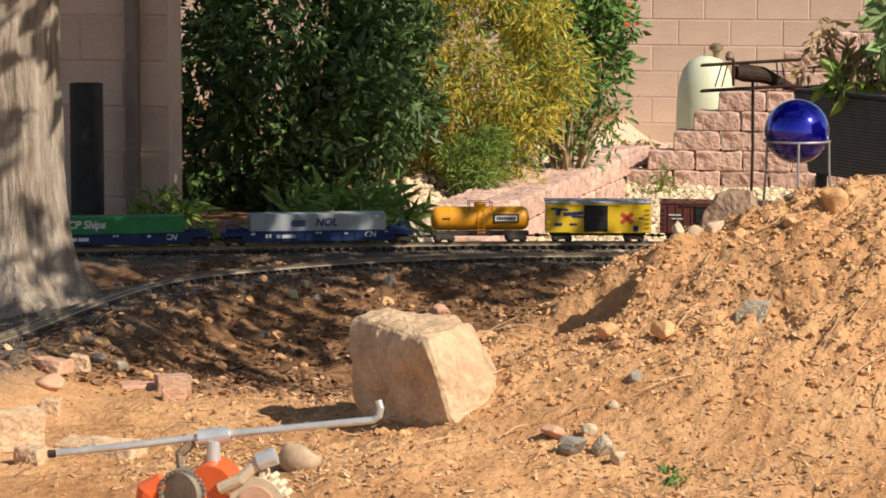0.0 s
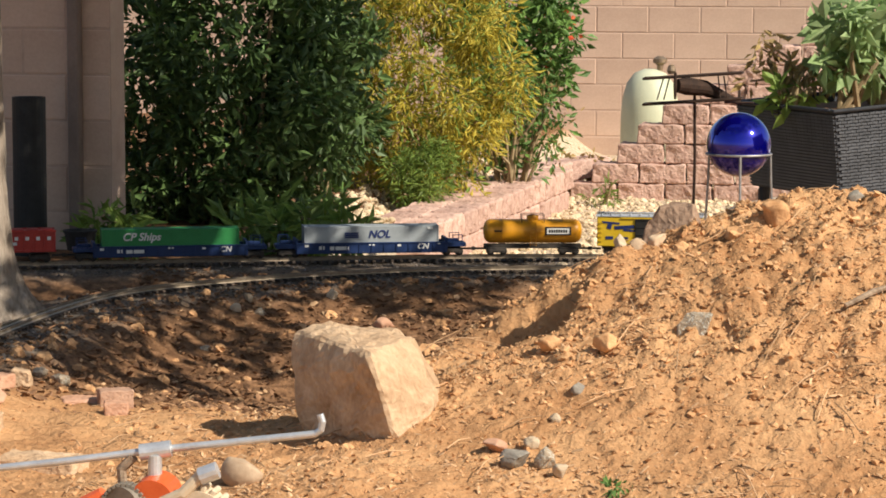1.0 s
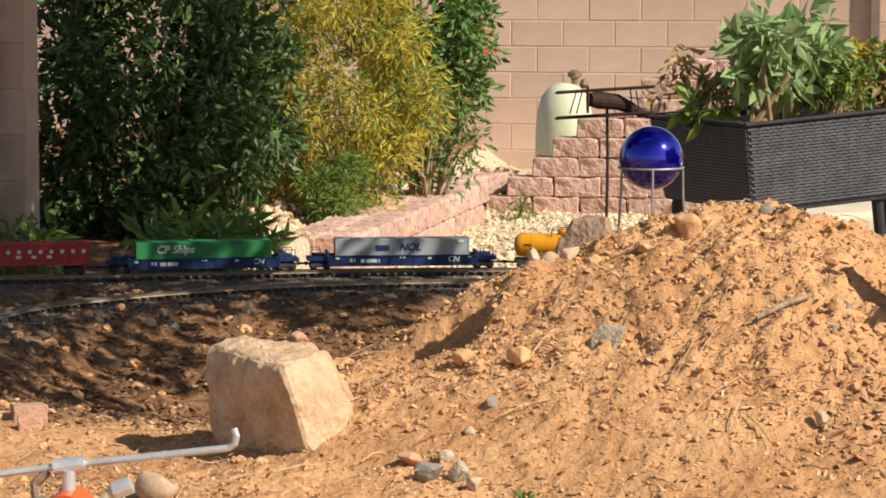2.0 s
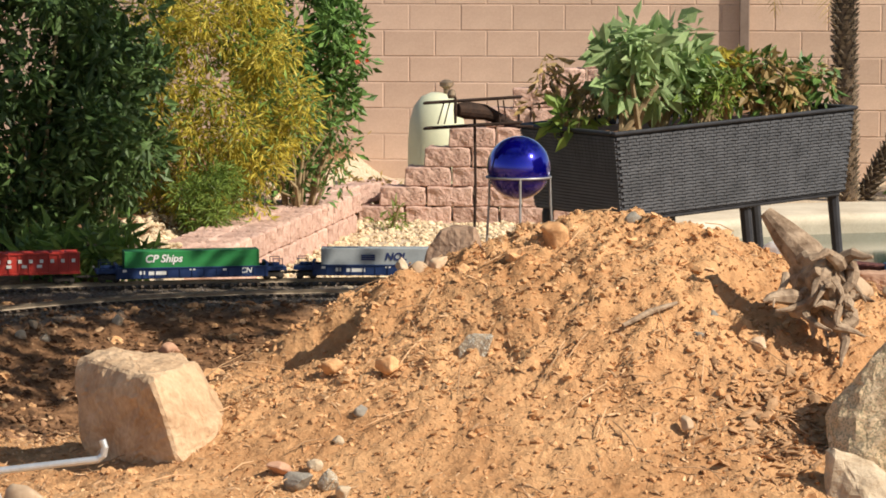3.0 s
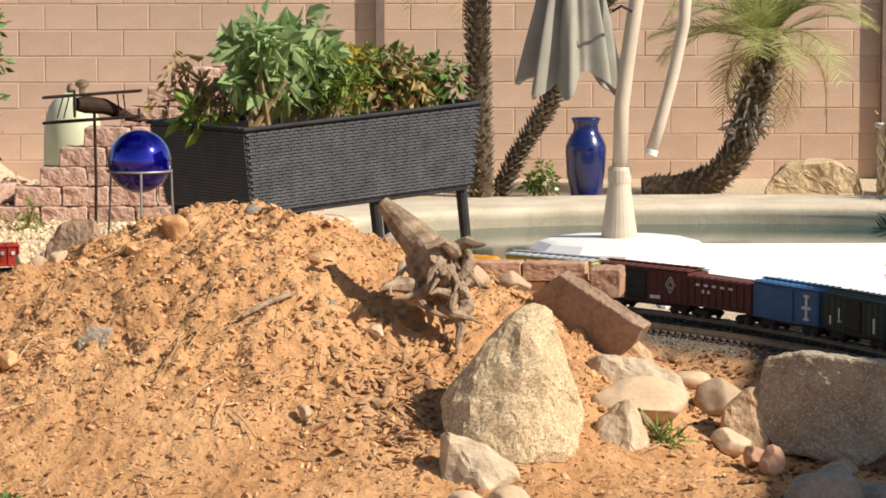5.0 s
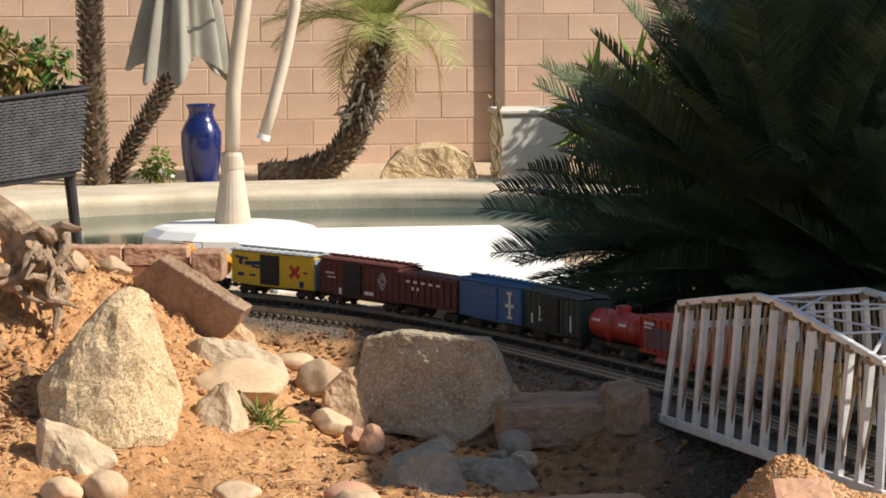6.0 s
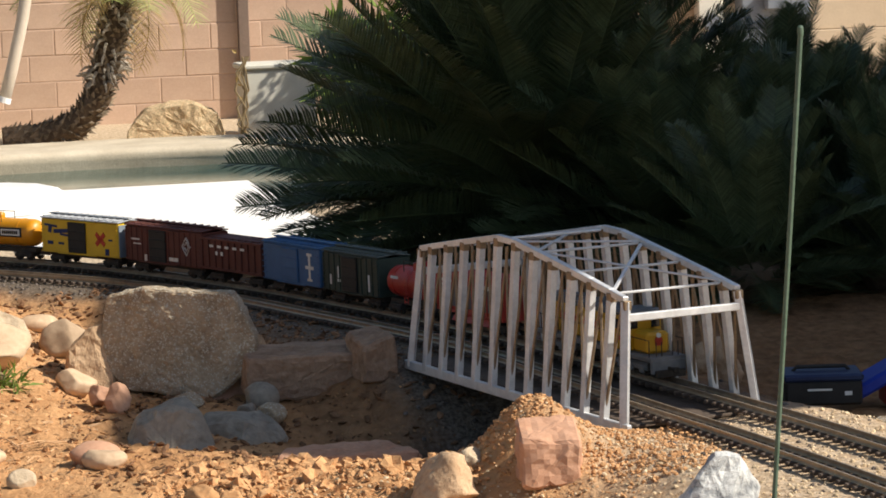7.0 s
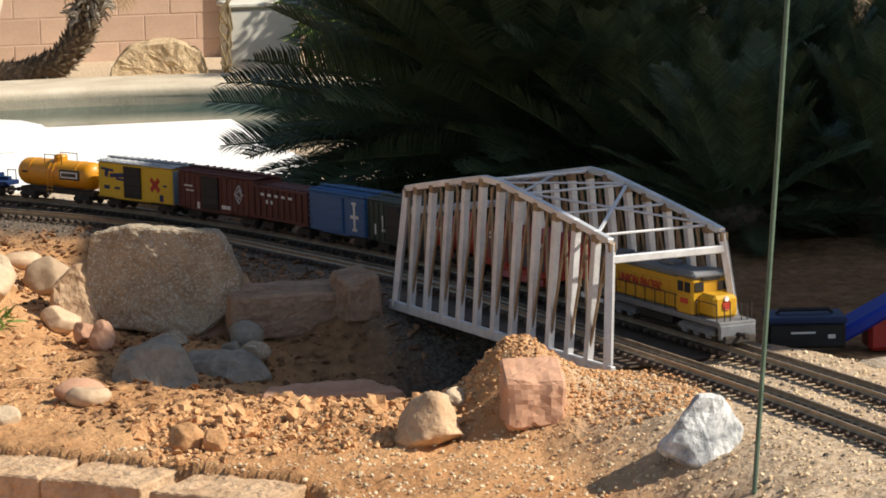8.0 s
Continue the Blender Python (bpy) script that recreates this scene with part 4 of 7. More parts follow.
    TRAIN.append((ye, 0.0, 0.28))
    ot = tank_car("orange model tank car with ladder and platform", 0.40, ORANGE, 0.048)
    part("placard", box((0.105, 0.003, 0.034), (0.10, -0.0485, 0.100), bevel=0.001), BLACK, ot)
    part("placard_face", box((0.09, 0.002, 0.022), (0.10, -0.0505, 0.100)), DECAL, ot)
    bars(ot, [(0.10 - 0.034 + 0.0095 * k, 0.1, 0.007, 0.012) for k in range(8)], BLACK, y=0.0515)
    bars(ot, [(-0.14, 0.10, 0.03, 0.006)], BLACK, y=0.0485)
    TRAIN.append((ot, -0.475, 0.29))
    nol = well_car("blue well car carrying a grey container", 0.76, BOX_GREY, 0.54, 0.0)
    lettering(nol, "NOL", 0.03, 0.092, 0.030, DECAL_BLUE, y=0.0485, italic=0.25)
    bars(nol, [(-0.08, 0.098, 0.055, 0.006), (-0.08, 0.09, 0.055, 0.006), (-0.08, 0.082, 0.055, 0.006)], DECAL_BLUE, y=0.0485)
    bars(nol, [(0.235, 0.115, 0.022, 0.010)], DECAL, y=0.0485)
    lettering(nol, "CN", 0.205, 0.043, 0.022, DECAL, y=0.0545, italic=0.2)
    bars(nol, [(-0.20, 0.041, 0.022, 0.014), (-0.13, 0.039, 0.075, 0.014), (-0.26, 0.05, 0.016, 0.010), (0.0, 0.053, 0.022, 0.010), (0.11, 0.048, 0.014, 0.008), (0.27, 0.055, 0.012, 0.008)], DECAL, y=0.0535)
    TRAIN.append((nol, -1.13, 0.60))
    cp = well_car("blue well car carrying a green container", 0.76, BOX_GREEN, 0.54, 0.0)
    lettering(cp, "CP Ships", -0.115, 0.095, 0.030, DECAL, y=0.0485, italic=0.25)
    lettering(cp, "CN", 0.215, 0.043, 0.022, DECAL, y=0.0545, italic=0.2)
    bars(cp, [(-0.20, 0.041, 0.022, 0.014), (-0.14, 0.039, 0.07, 0.014), (-0.27, 0.05, 0.016, 0.010), (0.0, 0.053, 0.022, 0.010), (0.13, 0.048, 0.014, 0.008)], DECAL, y=0.0535)
    TRAIN.append((cp, -1.93, 0.60))
    red = open_car("red ribbed model gondola car with white markings", 0.52, CAR_RED, 0.082, 0, 13)
    bars(red, [(-0.06 + 0.042 * k, 0.098, 0.014, 0.014) for k in range(8)] + [(-0.02 + 0.06 * k, 0.078, 0.02, 0.012) for k in range(3)] + [(-0.12, 0.098, 0.02, 0.018), (-0.11, 0.076, 0.02, 0.018)], DECAL, y=0.0555)
    TRAIN.append((red, -2.64, 0.40))
    red2 = copy_thing(red, Matrix())
    TRAIN.append((red2, -3.24, 0.40))


build_train()

RUN = ((0.0, 7.69), (0.5, 7.91), (1.0, 8.13), (1.5, 8.36), (2.0, 8.60), (2.5, 8.84), (3.0, 9.07), (3.5, 9.33), (4.0, 9.62), (4.5, 9.96), (5.0, 10.33), (5.5, 10.73),
       (6.0, 10.92), (6.5, 11.08), (7.0, 11.27), (7.5, 11.47), (8.0, 11.67))


def motions():
    """The train runs round the curve, each car carried on its two trucks."""
    for car, ahead, base in TRAIN:
        rows = []
        for t, s in RUN:
            p, q = along(OUTER, s + ahead - base / 2), along(OUTER, s + ahead + base / 2)
            za, zb = grade(p[1]), grade(q[1])
            rows.append((t, pose((p[0] + q[0]) / 2, (p[1] + q[1]) / 2, (za + zb) / 2, 0, -math.degrees(math.atan2(zb - za, base)), math.degrees(math.atan2(q[1] - p[1], q[0] - p[0])))))
        walk(car, rows)


# ---- plants ----
def leaf_cloud(bm, rnd, centres, spread, count, size, slim=0.45, droop=0.0):
    """Folded leaves strewn round clump centres."""
    for c in centres:
        for _ in range(count):
            o = Vector((rnd.gauss(0, 1), rnd.gauss(0, 1), rnd.gauss(0, 1)))
            o = o.normalized() * spread * rnd.random() ** 0.5
            d = (o.normalized() + Vector((rnd.uniform(-1, 1), rnd.uniform(-1, 1), rnd.uniform(-1, 0.6) - droop))).normalized()
            s = size * rnd.uniform(0.6, 1.35)
            side = d.cross(Vector((rnd.uniform(-1, 1), rnd.uniform(-1, 1), rnd.uniform(-1, 1)))).normalized()
            up = side.cross(d) * 0.12 * s
            p = Vector(c) + o
            a, t = bm.verts.new(p), bm.verts.new(p + d * s)
            l = bm.verts.new(p + d * s * 0.45 + side * s * slim * 0.5 + up)
            r = bm.verts.new(p + d * s * 0.45 - side * s * slim * 0.5 + up)
            bm.faces.new((a, r, t))
            bm.faces.new((a, t, l))
    return bm


def clumps(rnd, centre, radii, n, shell=0.55):
    out = []
    while len(out) < n:
        v = Vector((rnd.uniform(-1, 1), rnd.uniform(-1, 1), rnd.uniform(-1, 1)))
        if shell < v.length < 1.0:
            k = 1 + 0.18 * noise.noise(v * 2.2 + Vector(centre))
            out.append(Vector((centre[0] + v.x * radii[0] * k, centre[1] + v.y * radii[1] * k, centre[2] + v.z * radii[2] * k)))
    return out


def shrub(name, label, category, base, centre, radii, n, per, size, leaf, seed, spread=0.11, slim=0.45, extra=None, limbs=9, droop=0.0, shell=0.5, group=""):
    rnd = random.Random(seed)
    ob = thing(name, base, label, category, group)
    cs = clumps(rnd, centre, radii, n, shell)
    off = -Vector(base)
    cs = [c + off for c in cs]
    for k in range(limbs):
        tip = rnd.choice(cs)
        mid = tip * 0.5 + Vector((rnd.uniform(-0.08, 0.08), rnd.uniform(-0.08, 0.08), 0.08))
        part("branch", tube([(rnd.uniform(-0.05, 0.05), rnd.uniform(-0.05, 0.05), 0), mid, tip], [0.016, 0.010, 0.004], 6), STEM, ob)
    part("foliage", leaf_cloud(bmesh.new(), rnd, cs, spread, per, size, slim, droop), leaf, ob)
    if extra:
        mat, n2, per2, size2, nm, slim2 = extra
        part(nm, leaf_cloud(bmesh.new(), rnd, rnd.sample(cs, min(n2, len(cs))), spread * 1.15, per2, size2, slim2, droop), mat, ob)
    return ob


# Lighter green leaves mixed in to suggest sunlight on the dark shrubs.
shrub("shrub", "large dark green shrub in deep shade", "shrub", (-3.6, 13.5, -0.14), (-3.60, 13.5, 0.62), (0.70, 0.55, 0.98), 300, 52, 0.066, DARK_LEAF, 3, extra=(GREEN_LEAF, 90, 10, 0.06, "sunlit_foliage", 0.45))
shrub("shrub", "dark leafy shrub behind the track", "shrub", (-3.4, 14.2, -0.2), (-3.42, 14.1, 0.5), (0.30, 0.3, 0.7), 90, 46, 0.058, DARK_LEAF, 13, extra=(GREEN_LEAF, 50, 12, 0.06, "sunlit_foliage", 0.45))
shrub("shrub", "golden yellow shrub with fine leaves", "shrub", (-3.12, 15.6, -0.3), (-3.14, 15.6, 0.52), (0.56, 0.45, 0.98), 230, 60, 0.058, GOLD_LEAF, 5, slim=0.22, droop=0.35, extra=(FRESH_LEAF, 150, 22, 0.058, "green_foliage", 0.26))
shrub("shrub", "green climbing shrub with small red flowers", "shrub", (-2.85, 17.4, -0.3), (-2.88, 17.4, 0.85), (0.36, 0.35, 0.72), 130, 44, 0.07, GREEN_LEAF, 7, extra=(FLOWER, 34, 3, 0.035, "flower", 0.9))
shrub("shrub", "straggly pale shrub with bare twigs", "shrub", (-2.75, 16.5, -0.35), (-2.78, 16.5, 0.22), (0.36, 0.3, 0.40), 60, 26, 0.055, GREEN_LEAF, 8, limbs=22, extra=(DRY_LEAF, 40, 16, 0.05, "dry_foliage", 0.3))
shrub("ground_plant", "fresh light green bushy plant beside the block edging", "plant", (-2.98, 15.3, -0.3), (-3.0, 15.2, -0.02), (0.2, 0.22, 0.22), 60, 40, 0.045, FRESH_LEAF, 9, slim=0.2, spread=0.07, limbs=3)
shrub("fern", "low yellow-green fern behind the train", "plant", (-2.95, 12.1, -0.15), (-2.98, 12.1, -0.02), (0.3, 0.15, 0.12), 40, 14, 0.10, FRESH_LEAF, 10, slim=0.3, spread=0.08, limbs=4, group="ferns")
shrub("fern", "low yellow-green fern behind the train", "plant", (-3.65, 12.0, -0.1), (-3.68, 11.7, 0.02), (0.16, 0.1, 0.08), 16, 12, 0.09, FRESH_LEAF, 14, slim=0.3, spread=0.06, limbs=2, group="ferns")
shrub("dry_plant", "dry brown groundcover at the foot of the block wall", "plant", (-2.55, 18.6, -0.4), (-2.62, 18.6, -0.3), (0.3, 0.2, 0.1), 30, 18, 0.05, DRY_LEAF, 15, limbs=5)
shrub("weed", "thin green weed growing in gravel", "plant", (-2.35, 17.6, -0.4), (-2.35, 17.6, -0.31), (0.10, 0.08, 0.09), 10, 12, 0.06, FRESH_LEAF, 16, slim=0.14, spread=0.05, limbs=1)
shrub("seedling", "small green seedling in bare earth", "plant", (-0.84, 6.70, -0.1), (-0.84, 6.70, -0.075), (0.04, 0.03, 0.015), 8, 6, 0.024, GREEN_LEAF, 17, spread=0.02, limbs=0)
shrub("grass_tuft", "small bright green grass tuft among stones", "plant", (0.79, 7.28, -0.03), (0.79, 7.28, -0.01), (0.04, 0.03, 0.02), 8, 16, 0.045, FRESH_LEAF, 18, slim=0.1, spread=0.02, limbs=1)
shrub("flower_plant", "small flowering plant at the garden wall", "plant", (1.02, 20.1, -0.4), (1.02, 20.1, -0.25), (0.13, 0.1, 0.13), 16, 12, 0.06, FRESH_LEAF, 19, spread=0.05, limbs=4, extra=(WHITE_PLASTIC, 3, 2, 0.05, "flower", 0.9))
shrub("spiky_plant", "bright green spiky plant behind the palm", "plant", (4.35, 18.9, -0.4), (4.35, 18.9, 0.12), (0.5, 0.3, 0.35), 60, 14, 0.30, FRESH_LEAF, 20, slim=0.08, spread=0.1, limbs=3)
shrub("shrub", "green shrub at the garden wall behind the palm", "shrub", (5.3, 19.6, -0.4), (5.3, 19.6, 0.85), (0.5, 0.35, 0.5), 60, 34, 0.08, DARK_LEAF, 21, limbs=7)


def make_tree():
    """The tree beside the track: a fluted trunk with root flare, limbs and a low, wide crown, unseen and placed to cast
    dappled shade.
    """
    x0, y0, z0 = -3.45, 9.15, -0.08
    tree = thing("tree", (x0, y0, z0), "grey-brown barked tree with flared roots", "tree")
    bm = bmesh.new()
    rows, sides = [], 110
    for k in range(64):
        z = 1.9 * (k / 63) ** 1.3
        flare = 0.178 + 0.20 * math.exp(-z / 0.10) + 0.02 * math.exp(-z / 0.6)
        row = []
        for q in range(sides):
            a = 2 * math.pi * q / sides
            rib = 1 + 0.10 * math.sin(5 * a + 1.2 + z) * math.exp(-z / 0.5) + 0.05 * noise.noise(Vector((math.cos(a) * 3, math.sin(a) * 3, z * 1.2))) + 0.05 * noise.noise(Vector((math.cos(a) * 9, math.sin(a) * 9, z * 2.5))) - 0.10 * abs(noise.noise(Vector((math.cos(a + 0.25 * z) * 7, math.sin(a + 0.25 * z) * 7, z * 1.6)))) - 0.05 * abs(noise.noise(Vector((math.cos(a) * 17, math.sin(a) * 17, z * 3))))
            row.append(bm.verts.new((flare * rib * math.cos(a) - 0.01 * z, flare * rib * math.sin(a), z)))
        rows.append(row)
    for a, b in zip(rows, rows[1:]):
        for q in range(sides):
            bm.faces.new((a[q], a[(q + 1) % sides], b[(q + 1) % sides], b[q]))
    bark = BARK.copy()
    mp = bark.node_tree.nodes.new("ShaderNodeMapping")
    mp.inputs["Scale"].default_value = (1.6, 1.6, 0.22)
    co = next(nd for nd in bark.node_tree.nodes if nd.bl_idname == "ShaderNodeTexCoord")
    bark.node_tree.links.new(co.outputs["Object"], mp.inputs["Vector"])
    for nd in bark.node_tree.nodes:
        if nd.bl_idname == "ShaderNodeTexNoise":
            bark.node_tree.links.new(mp.outputs[0], nd.inputs["Vector"])
    part("trunk", bm, bark, tree, smooth=True)
    rnd = random.Random(31)
    # Unseen crown, set off the trunk so its shadow dapples pit and wall.
    cs = clumps(rnd, (-1.05 - x0, 9.6 - y0, 2.6 - z0), (2.3, 3.1, 0.55), 240, 0.1)
    # Gap cut in the crown so sun reaches the trunk.
    cs = [c for c in cs if (c.x + x0 + 1.15) ** 2 + (c.y + y0 - 8.1) ** 2 > 0.4]
    # Extra clumps added to shade the west wall.
    cs += [Vector((rnd.uniform(-2.3, -1.1) - x0, rnd.uniform(10.3, 11.5) - y0, rnd.uniform(2.3, 2.9) - z0)) for _ in range(22)]
    for k in range(9):
        a = 2 * math.pi * k / 9
        tip = rnd.choice(cs)
        part("limb", tube([(0, 0, 1.6), (tip.x * 0.4 + 0.1 * math.cos(a), tip.y * 0.4, 2.1), tip], [0.08, 0.05, 0.015], 8), bark, tree)
    part("crown", leaf_cloud(bmesh.new(), rnd, cs, 0.28, 50, 0.145), GREEN_LEAF, tree)


make_tree()


def frond_mesh(name, length, sag, leaflet, pairs, mat, seed, vee=0.5, wide=1.0):
    """One feather frond along +x, its stalk bending down, leaflets in two ranks."""
    rnd = random.Random(seed)
    bm = bmesh.new()
    pts = [Vector((length * t * math.cos(sag * t * 0.6), 0, length * t * 0.25 - sag * length * 0.55 * t * t)) for t in (k / 12 for k in range(13))]
    add_tube(bm, pts, [0.007 - 0.0045 * k / 12 for k in range(13)], 5)
    for k in range(pairs):
        t = 0.12 + 0.86 * k / pairs
        i = min(int(t * 12), 11)
        p = pts[i].lerp(pts[i + 1], t * 12 - i)
        ahead = (pts[i + 1] - pts[i]).normalized()
        s = leaflet * (0.45 + 1.1 * math.sin(math.pi * min(t * 0.95 + 0.08, 1.0)) ** 0.8) * rnd.uniform(0.85, 1.1)
        for side in (-1, 1):
            d = (ahead * 0.75 + Vector((0, side, vee + rnd.uniform(-0.1, 0.1)))).normalized()
            w = ahead * (0.009 + 0.045 * leaflet) * wide
            a, b = bm.verts.new(p - w * 0.5), bm.verts.new(p + w * 0.5)
            m1, m2 = bm.verts.new(p + d * s * 0.55 + w * 0.45), bm.verts.new(p + d * s * 0.55 - w * 0.45)
            e = bm.verts.new(p + d * s - Vector((0, 0, 0.12 * s)))
            bm.faces.new((a, b, m1, m2))
            bm.faces.new((m2, m1, e))
    me = bpy.data.meshes.new(name)
    bm.to_mesh(me)
    bm.free()
    me.materials.append(mat)
    return me


def make_sago():
    s = thing("sago_palm", (3.2, 9.55, -0.1), "large dark green sago palm in shade", "sago palm")
    kinds = [frond_mesh("frond", L, g, 0.19, 78, SAGO_LEAF, 40 + k, 0.35, 0.62) for k, (L, g) in enumerate(((1.20, 0.22), (1.28, 0.34), (1.10, 0.15), (1.22, 0.45)))]
    brown = leafy("sago_old_leaf", (0.05, 0.034, 0.016), (0.11, 0.075, 0.035), 0.6, 0.1)
    kinds_old = [frond_mesh("old_frond", 1.1, 0.6, 0.17, 50, brown, 61)]
    rnd = random.Random(44)
    for cx, cy, cz, n, grow in ((-0.28, 0.2, 0.12, 130, 0.90), (0.50, -0.3, 0.05, 110, 0.52), (-0.2, 0.75, 0.12, 90, 0.95), (1.05, 0.0, 0.02, 90, 0.58), (0.0, -0.35, 0.02, 70, 0.62), (0.75, 0.6, 0.05, 80, 0.60), (0.05, -1.1, 0.03, 60, 0.42), (0.55, -1.1, 0.03, 60, 0.46), (1.1, -0.9, 0.03, 60, 0.5)):
        part("trunk", lathe([(0.10, 0.0), (0.13, 0.06), (0.12, cz), (0.09, cz + 0.08), (0.03, cz + 0.12)], 16, (cx, cy, 0)), PALM_BARK, s)
        for k in range(n):
            low = -24
            el = radians(low + (82 - low) * ((k + 0.5) / n) ** 1.15 + rnd.uniform(-6, 6))
            az = k * 2.39996 + rnd.uniform(-0.25, 0.25)
            old = k < 12 and k % 3 == 0
            ob = new("old_frond" if old else "frond", rnd.choice(kinds_old if old else kinds))
            ob.parent = s
            ob.location = (cx + 0.06 * math.cos(az), cy + 0.06 * math.sin(az), cz + 0.06 + 0.06 * math.sin(el))
            ob.rotation_euler = Euler((rnd.uniform(-0.5, 0.5), -el, az))
            k2 = grow * rnd.uniform(0.85, 1.05)
            ob.scale = (k2, k2, k2)


make_sago()


def make_palm(label, path, radius, crown, fronds, length, seed, skirt=True):
    base = path[0]
    p = thing("date_palm", base, label, "palm tree", "palms at the wall")
    rnd = random.Random(seed)
    loc = [Vector(q) - Vector(base) for q in path]
    part("trunk", tube(loc, [radius * (1.1 - 0.25 * k / len(loc)) for k in range(len(loc))], 12), PALM_BARK, p)
    bm = bmesh.new()
    for i in range(len(loc) - 1):
        a, b = loc[i], loc[i + 1]
        d = (b - a).normalized()
        side = d.orthogonal().normalized()
        for j in range(int((b - a).length / 0.035) + 1):
            for q in range(8):
                ang = 2 * math.pi * (q + 0.5 * (j % 2)) / 8 + rnd.uniform(-0.2, 0.2)
                out = (side * math.cos(ang) + d.cross(side) * math.sin(ang)).normalized()
                c = a + d * (0.035 * j) + out * radius
                t = c + out * 0.035 + d * 0.04 + Vector((0, 0, rnd.uniform(-0.02, 0.02)))
                w = d.cross(out) * 0.022
                v = [bm.verts.new(c - w), bm.verts.new(c + w), bm.verts.new(c + d * 0.03), bm.verts.new(t)]
                bm.faces.new((v[0], v[1], v[3]))
                bm.faces.new((v[1], v[2], v[3]))
                bm.faces.new((v[2], v[0], v[3]))
    part("leaf_base", bm, surface("leaf_base_" + str(seed), (0.10, 0.07, 0.045), (0.32, 0.25, 0.17), 30.0, 0.9, 0.3, vary=0.4), p)
    if not fronds:
        return
    if skirt:
        stub = tube([(0, 0, 0), (0.05, 0, -0.012), (0.085, 0, -0.05)], [0.014, 0.011, 0.004], 5)
        me = bpy.data.meshes.new("leaf_stub")
        stub.to_mesh(me)
        stub.free()
        me.materials.append(surface("pale_leaf_stub", (0.26, 0.21, 0.16), (0.52, 0.46, 0.38), 30.0, 0.9, 0.3, vary=0.3))
        n = len(loc)
        for q in range(110):
            t = n - 1 - 2.6 * rnd.random()
            i = min(int(t), n - 2)
            ob = new("leaf_stub", me)
            ob.parent = p
            az = rnd.uniform(0, 2 * math.pi)
            c = loc[i].lerp(loc[i + 1], t - i)
            ob.location = c + Vector((math.cos(az), math.sin(az), 0)) * radius * 1.05
            ob.rotation_euler = Euler((0, rnd.uniform(-0.9, 0.7), az))
    green = [frond_mesh("frond", length, g, 0.20, 44, PALM_LEAF, seed + k, 0.15, 0.5) for k, g in enumerate((1.1, 1.5, 0.8))]
    dry = [frond_mesh("dry_frond", length * 0.8, 1.8, 0.18, 34, DRY_LEAF, seed + 9, -0.1, 0.5)]
    top = Vector(crown) - Vector(base)
    for k in range(fronds):
        old = k % 6 == 0
        ob = new("dry_frond" if old else "frond", rnd.choice(dry if old else green))
        ob.parent = p
        ob.location = top
        ob.rotation_euler = Euler((rnd.uniform(-0.4, 0.4), -radians(rnd.uniform(-20, 15) if old else rnd.uniform(8, 75)), k * 2.4 + rnd.uniform(-0.3, 0.3)))


make_palm("pygmy date palm with a bent shaggy trunk at the wall", ((1.75, 20.3, -0.37), (2.05, 20.3, -0.35), (2.28, 20.25, -0.27), (2.43, 20.2, -0.08), (2.50, 20.2, 0.15), (2.56, 20.2, 0.40), (2.62, 20.2, 0.68)), 0.095, (2.63, 20.2, 0.68), 34, 0.95, 70)
make_palm("straight dark palm trunk against the block wall", ((0.58, 20.2, -0.4), (0.57, 20.2, 0.0), (0.56, 20.2, 0.4), (0.55, 20.2, 0.9), (0.55, 20.2, 1.6)), 0.075, (0.55, 20.2, 1.6), 16, 1.25, 80, False)
make_palm("leaning dark palm trunk against the block wall", ((0.70, 20.3, -0.4), (0.85, 20.3, -0.1), (1.02, 20.3, 0.18), (1.2, 20.3, 0.5), (1.5, 20.3, 1.05), (1.65, 20.3, 1.5)), 0.055, (1.65, 20.3, 1.5), 12, 1.1, 90, False)


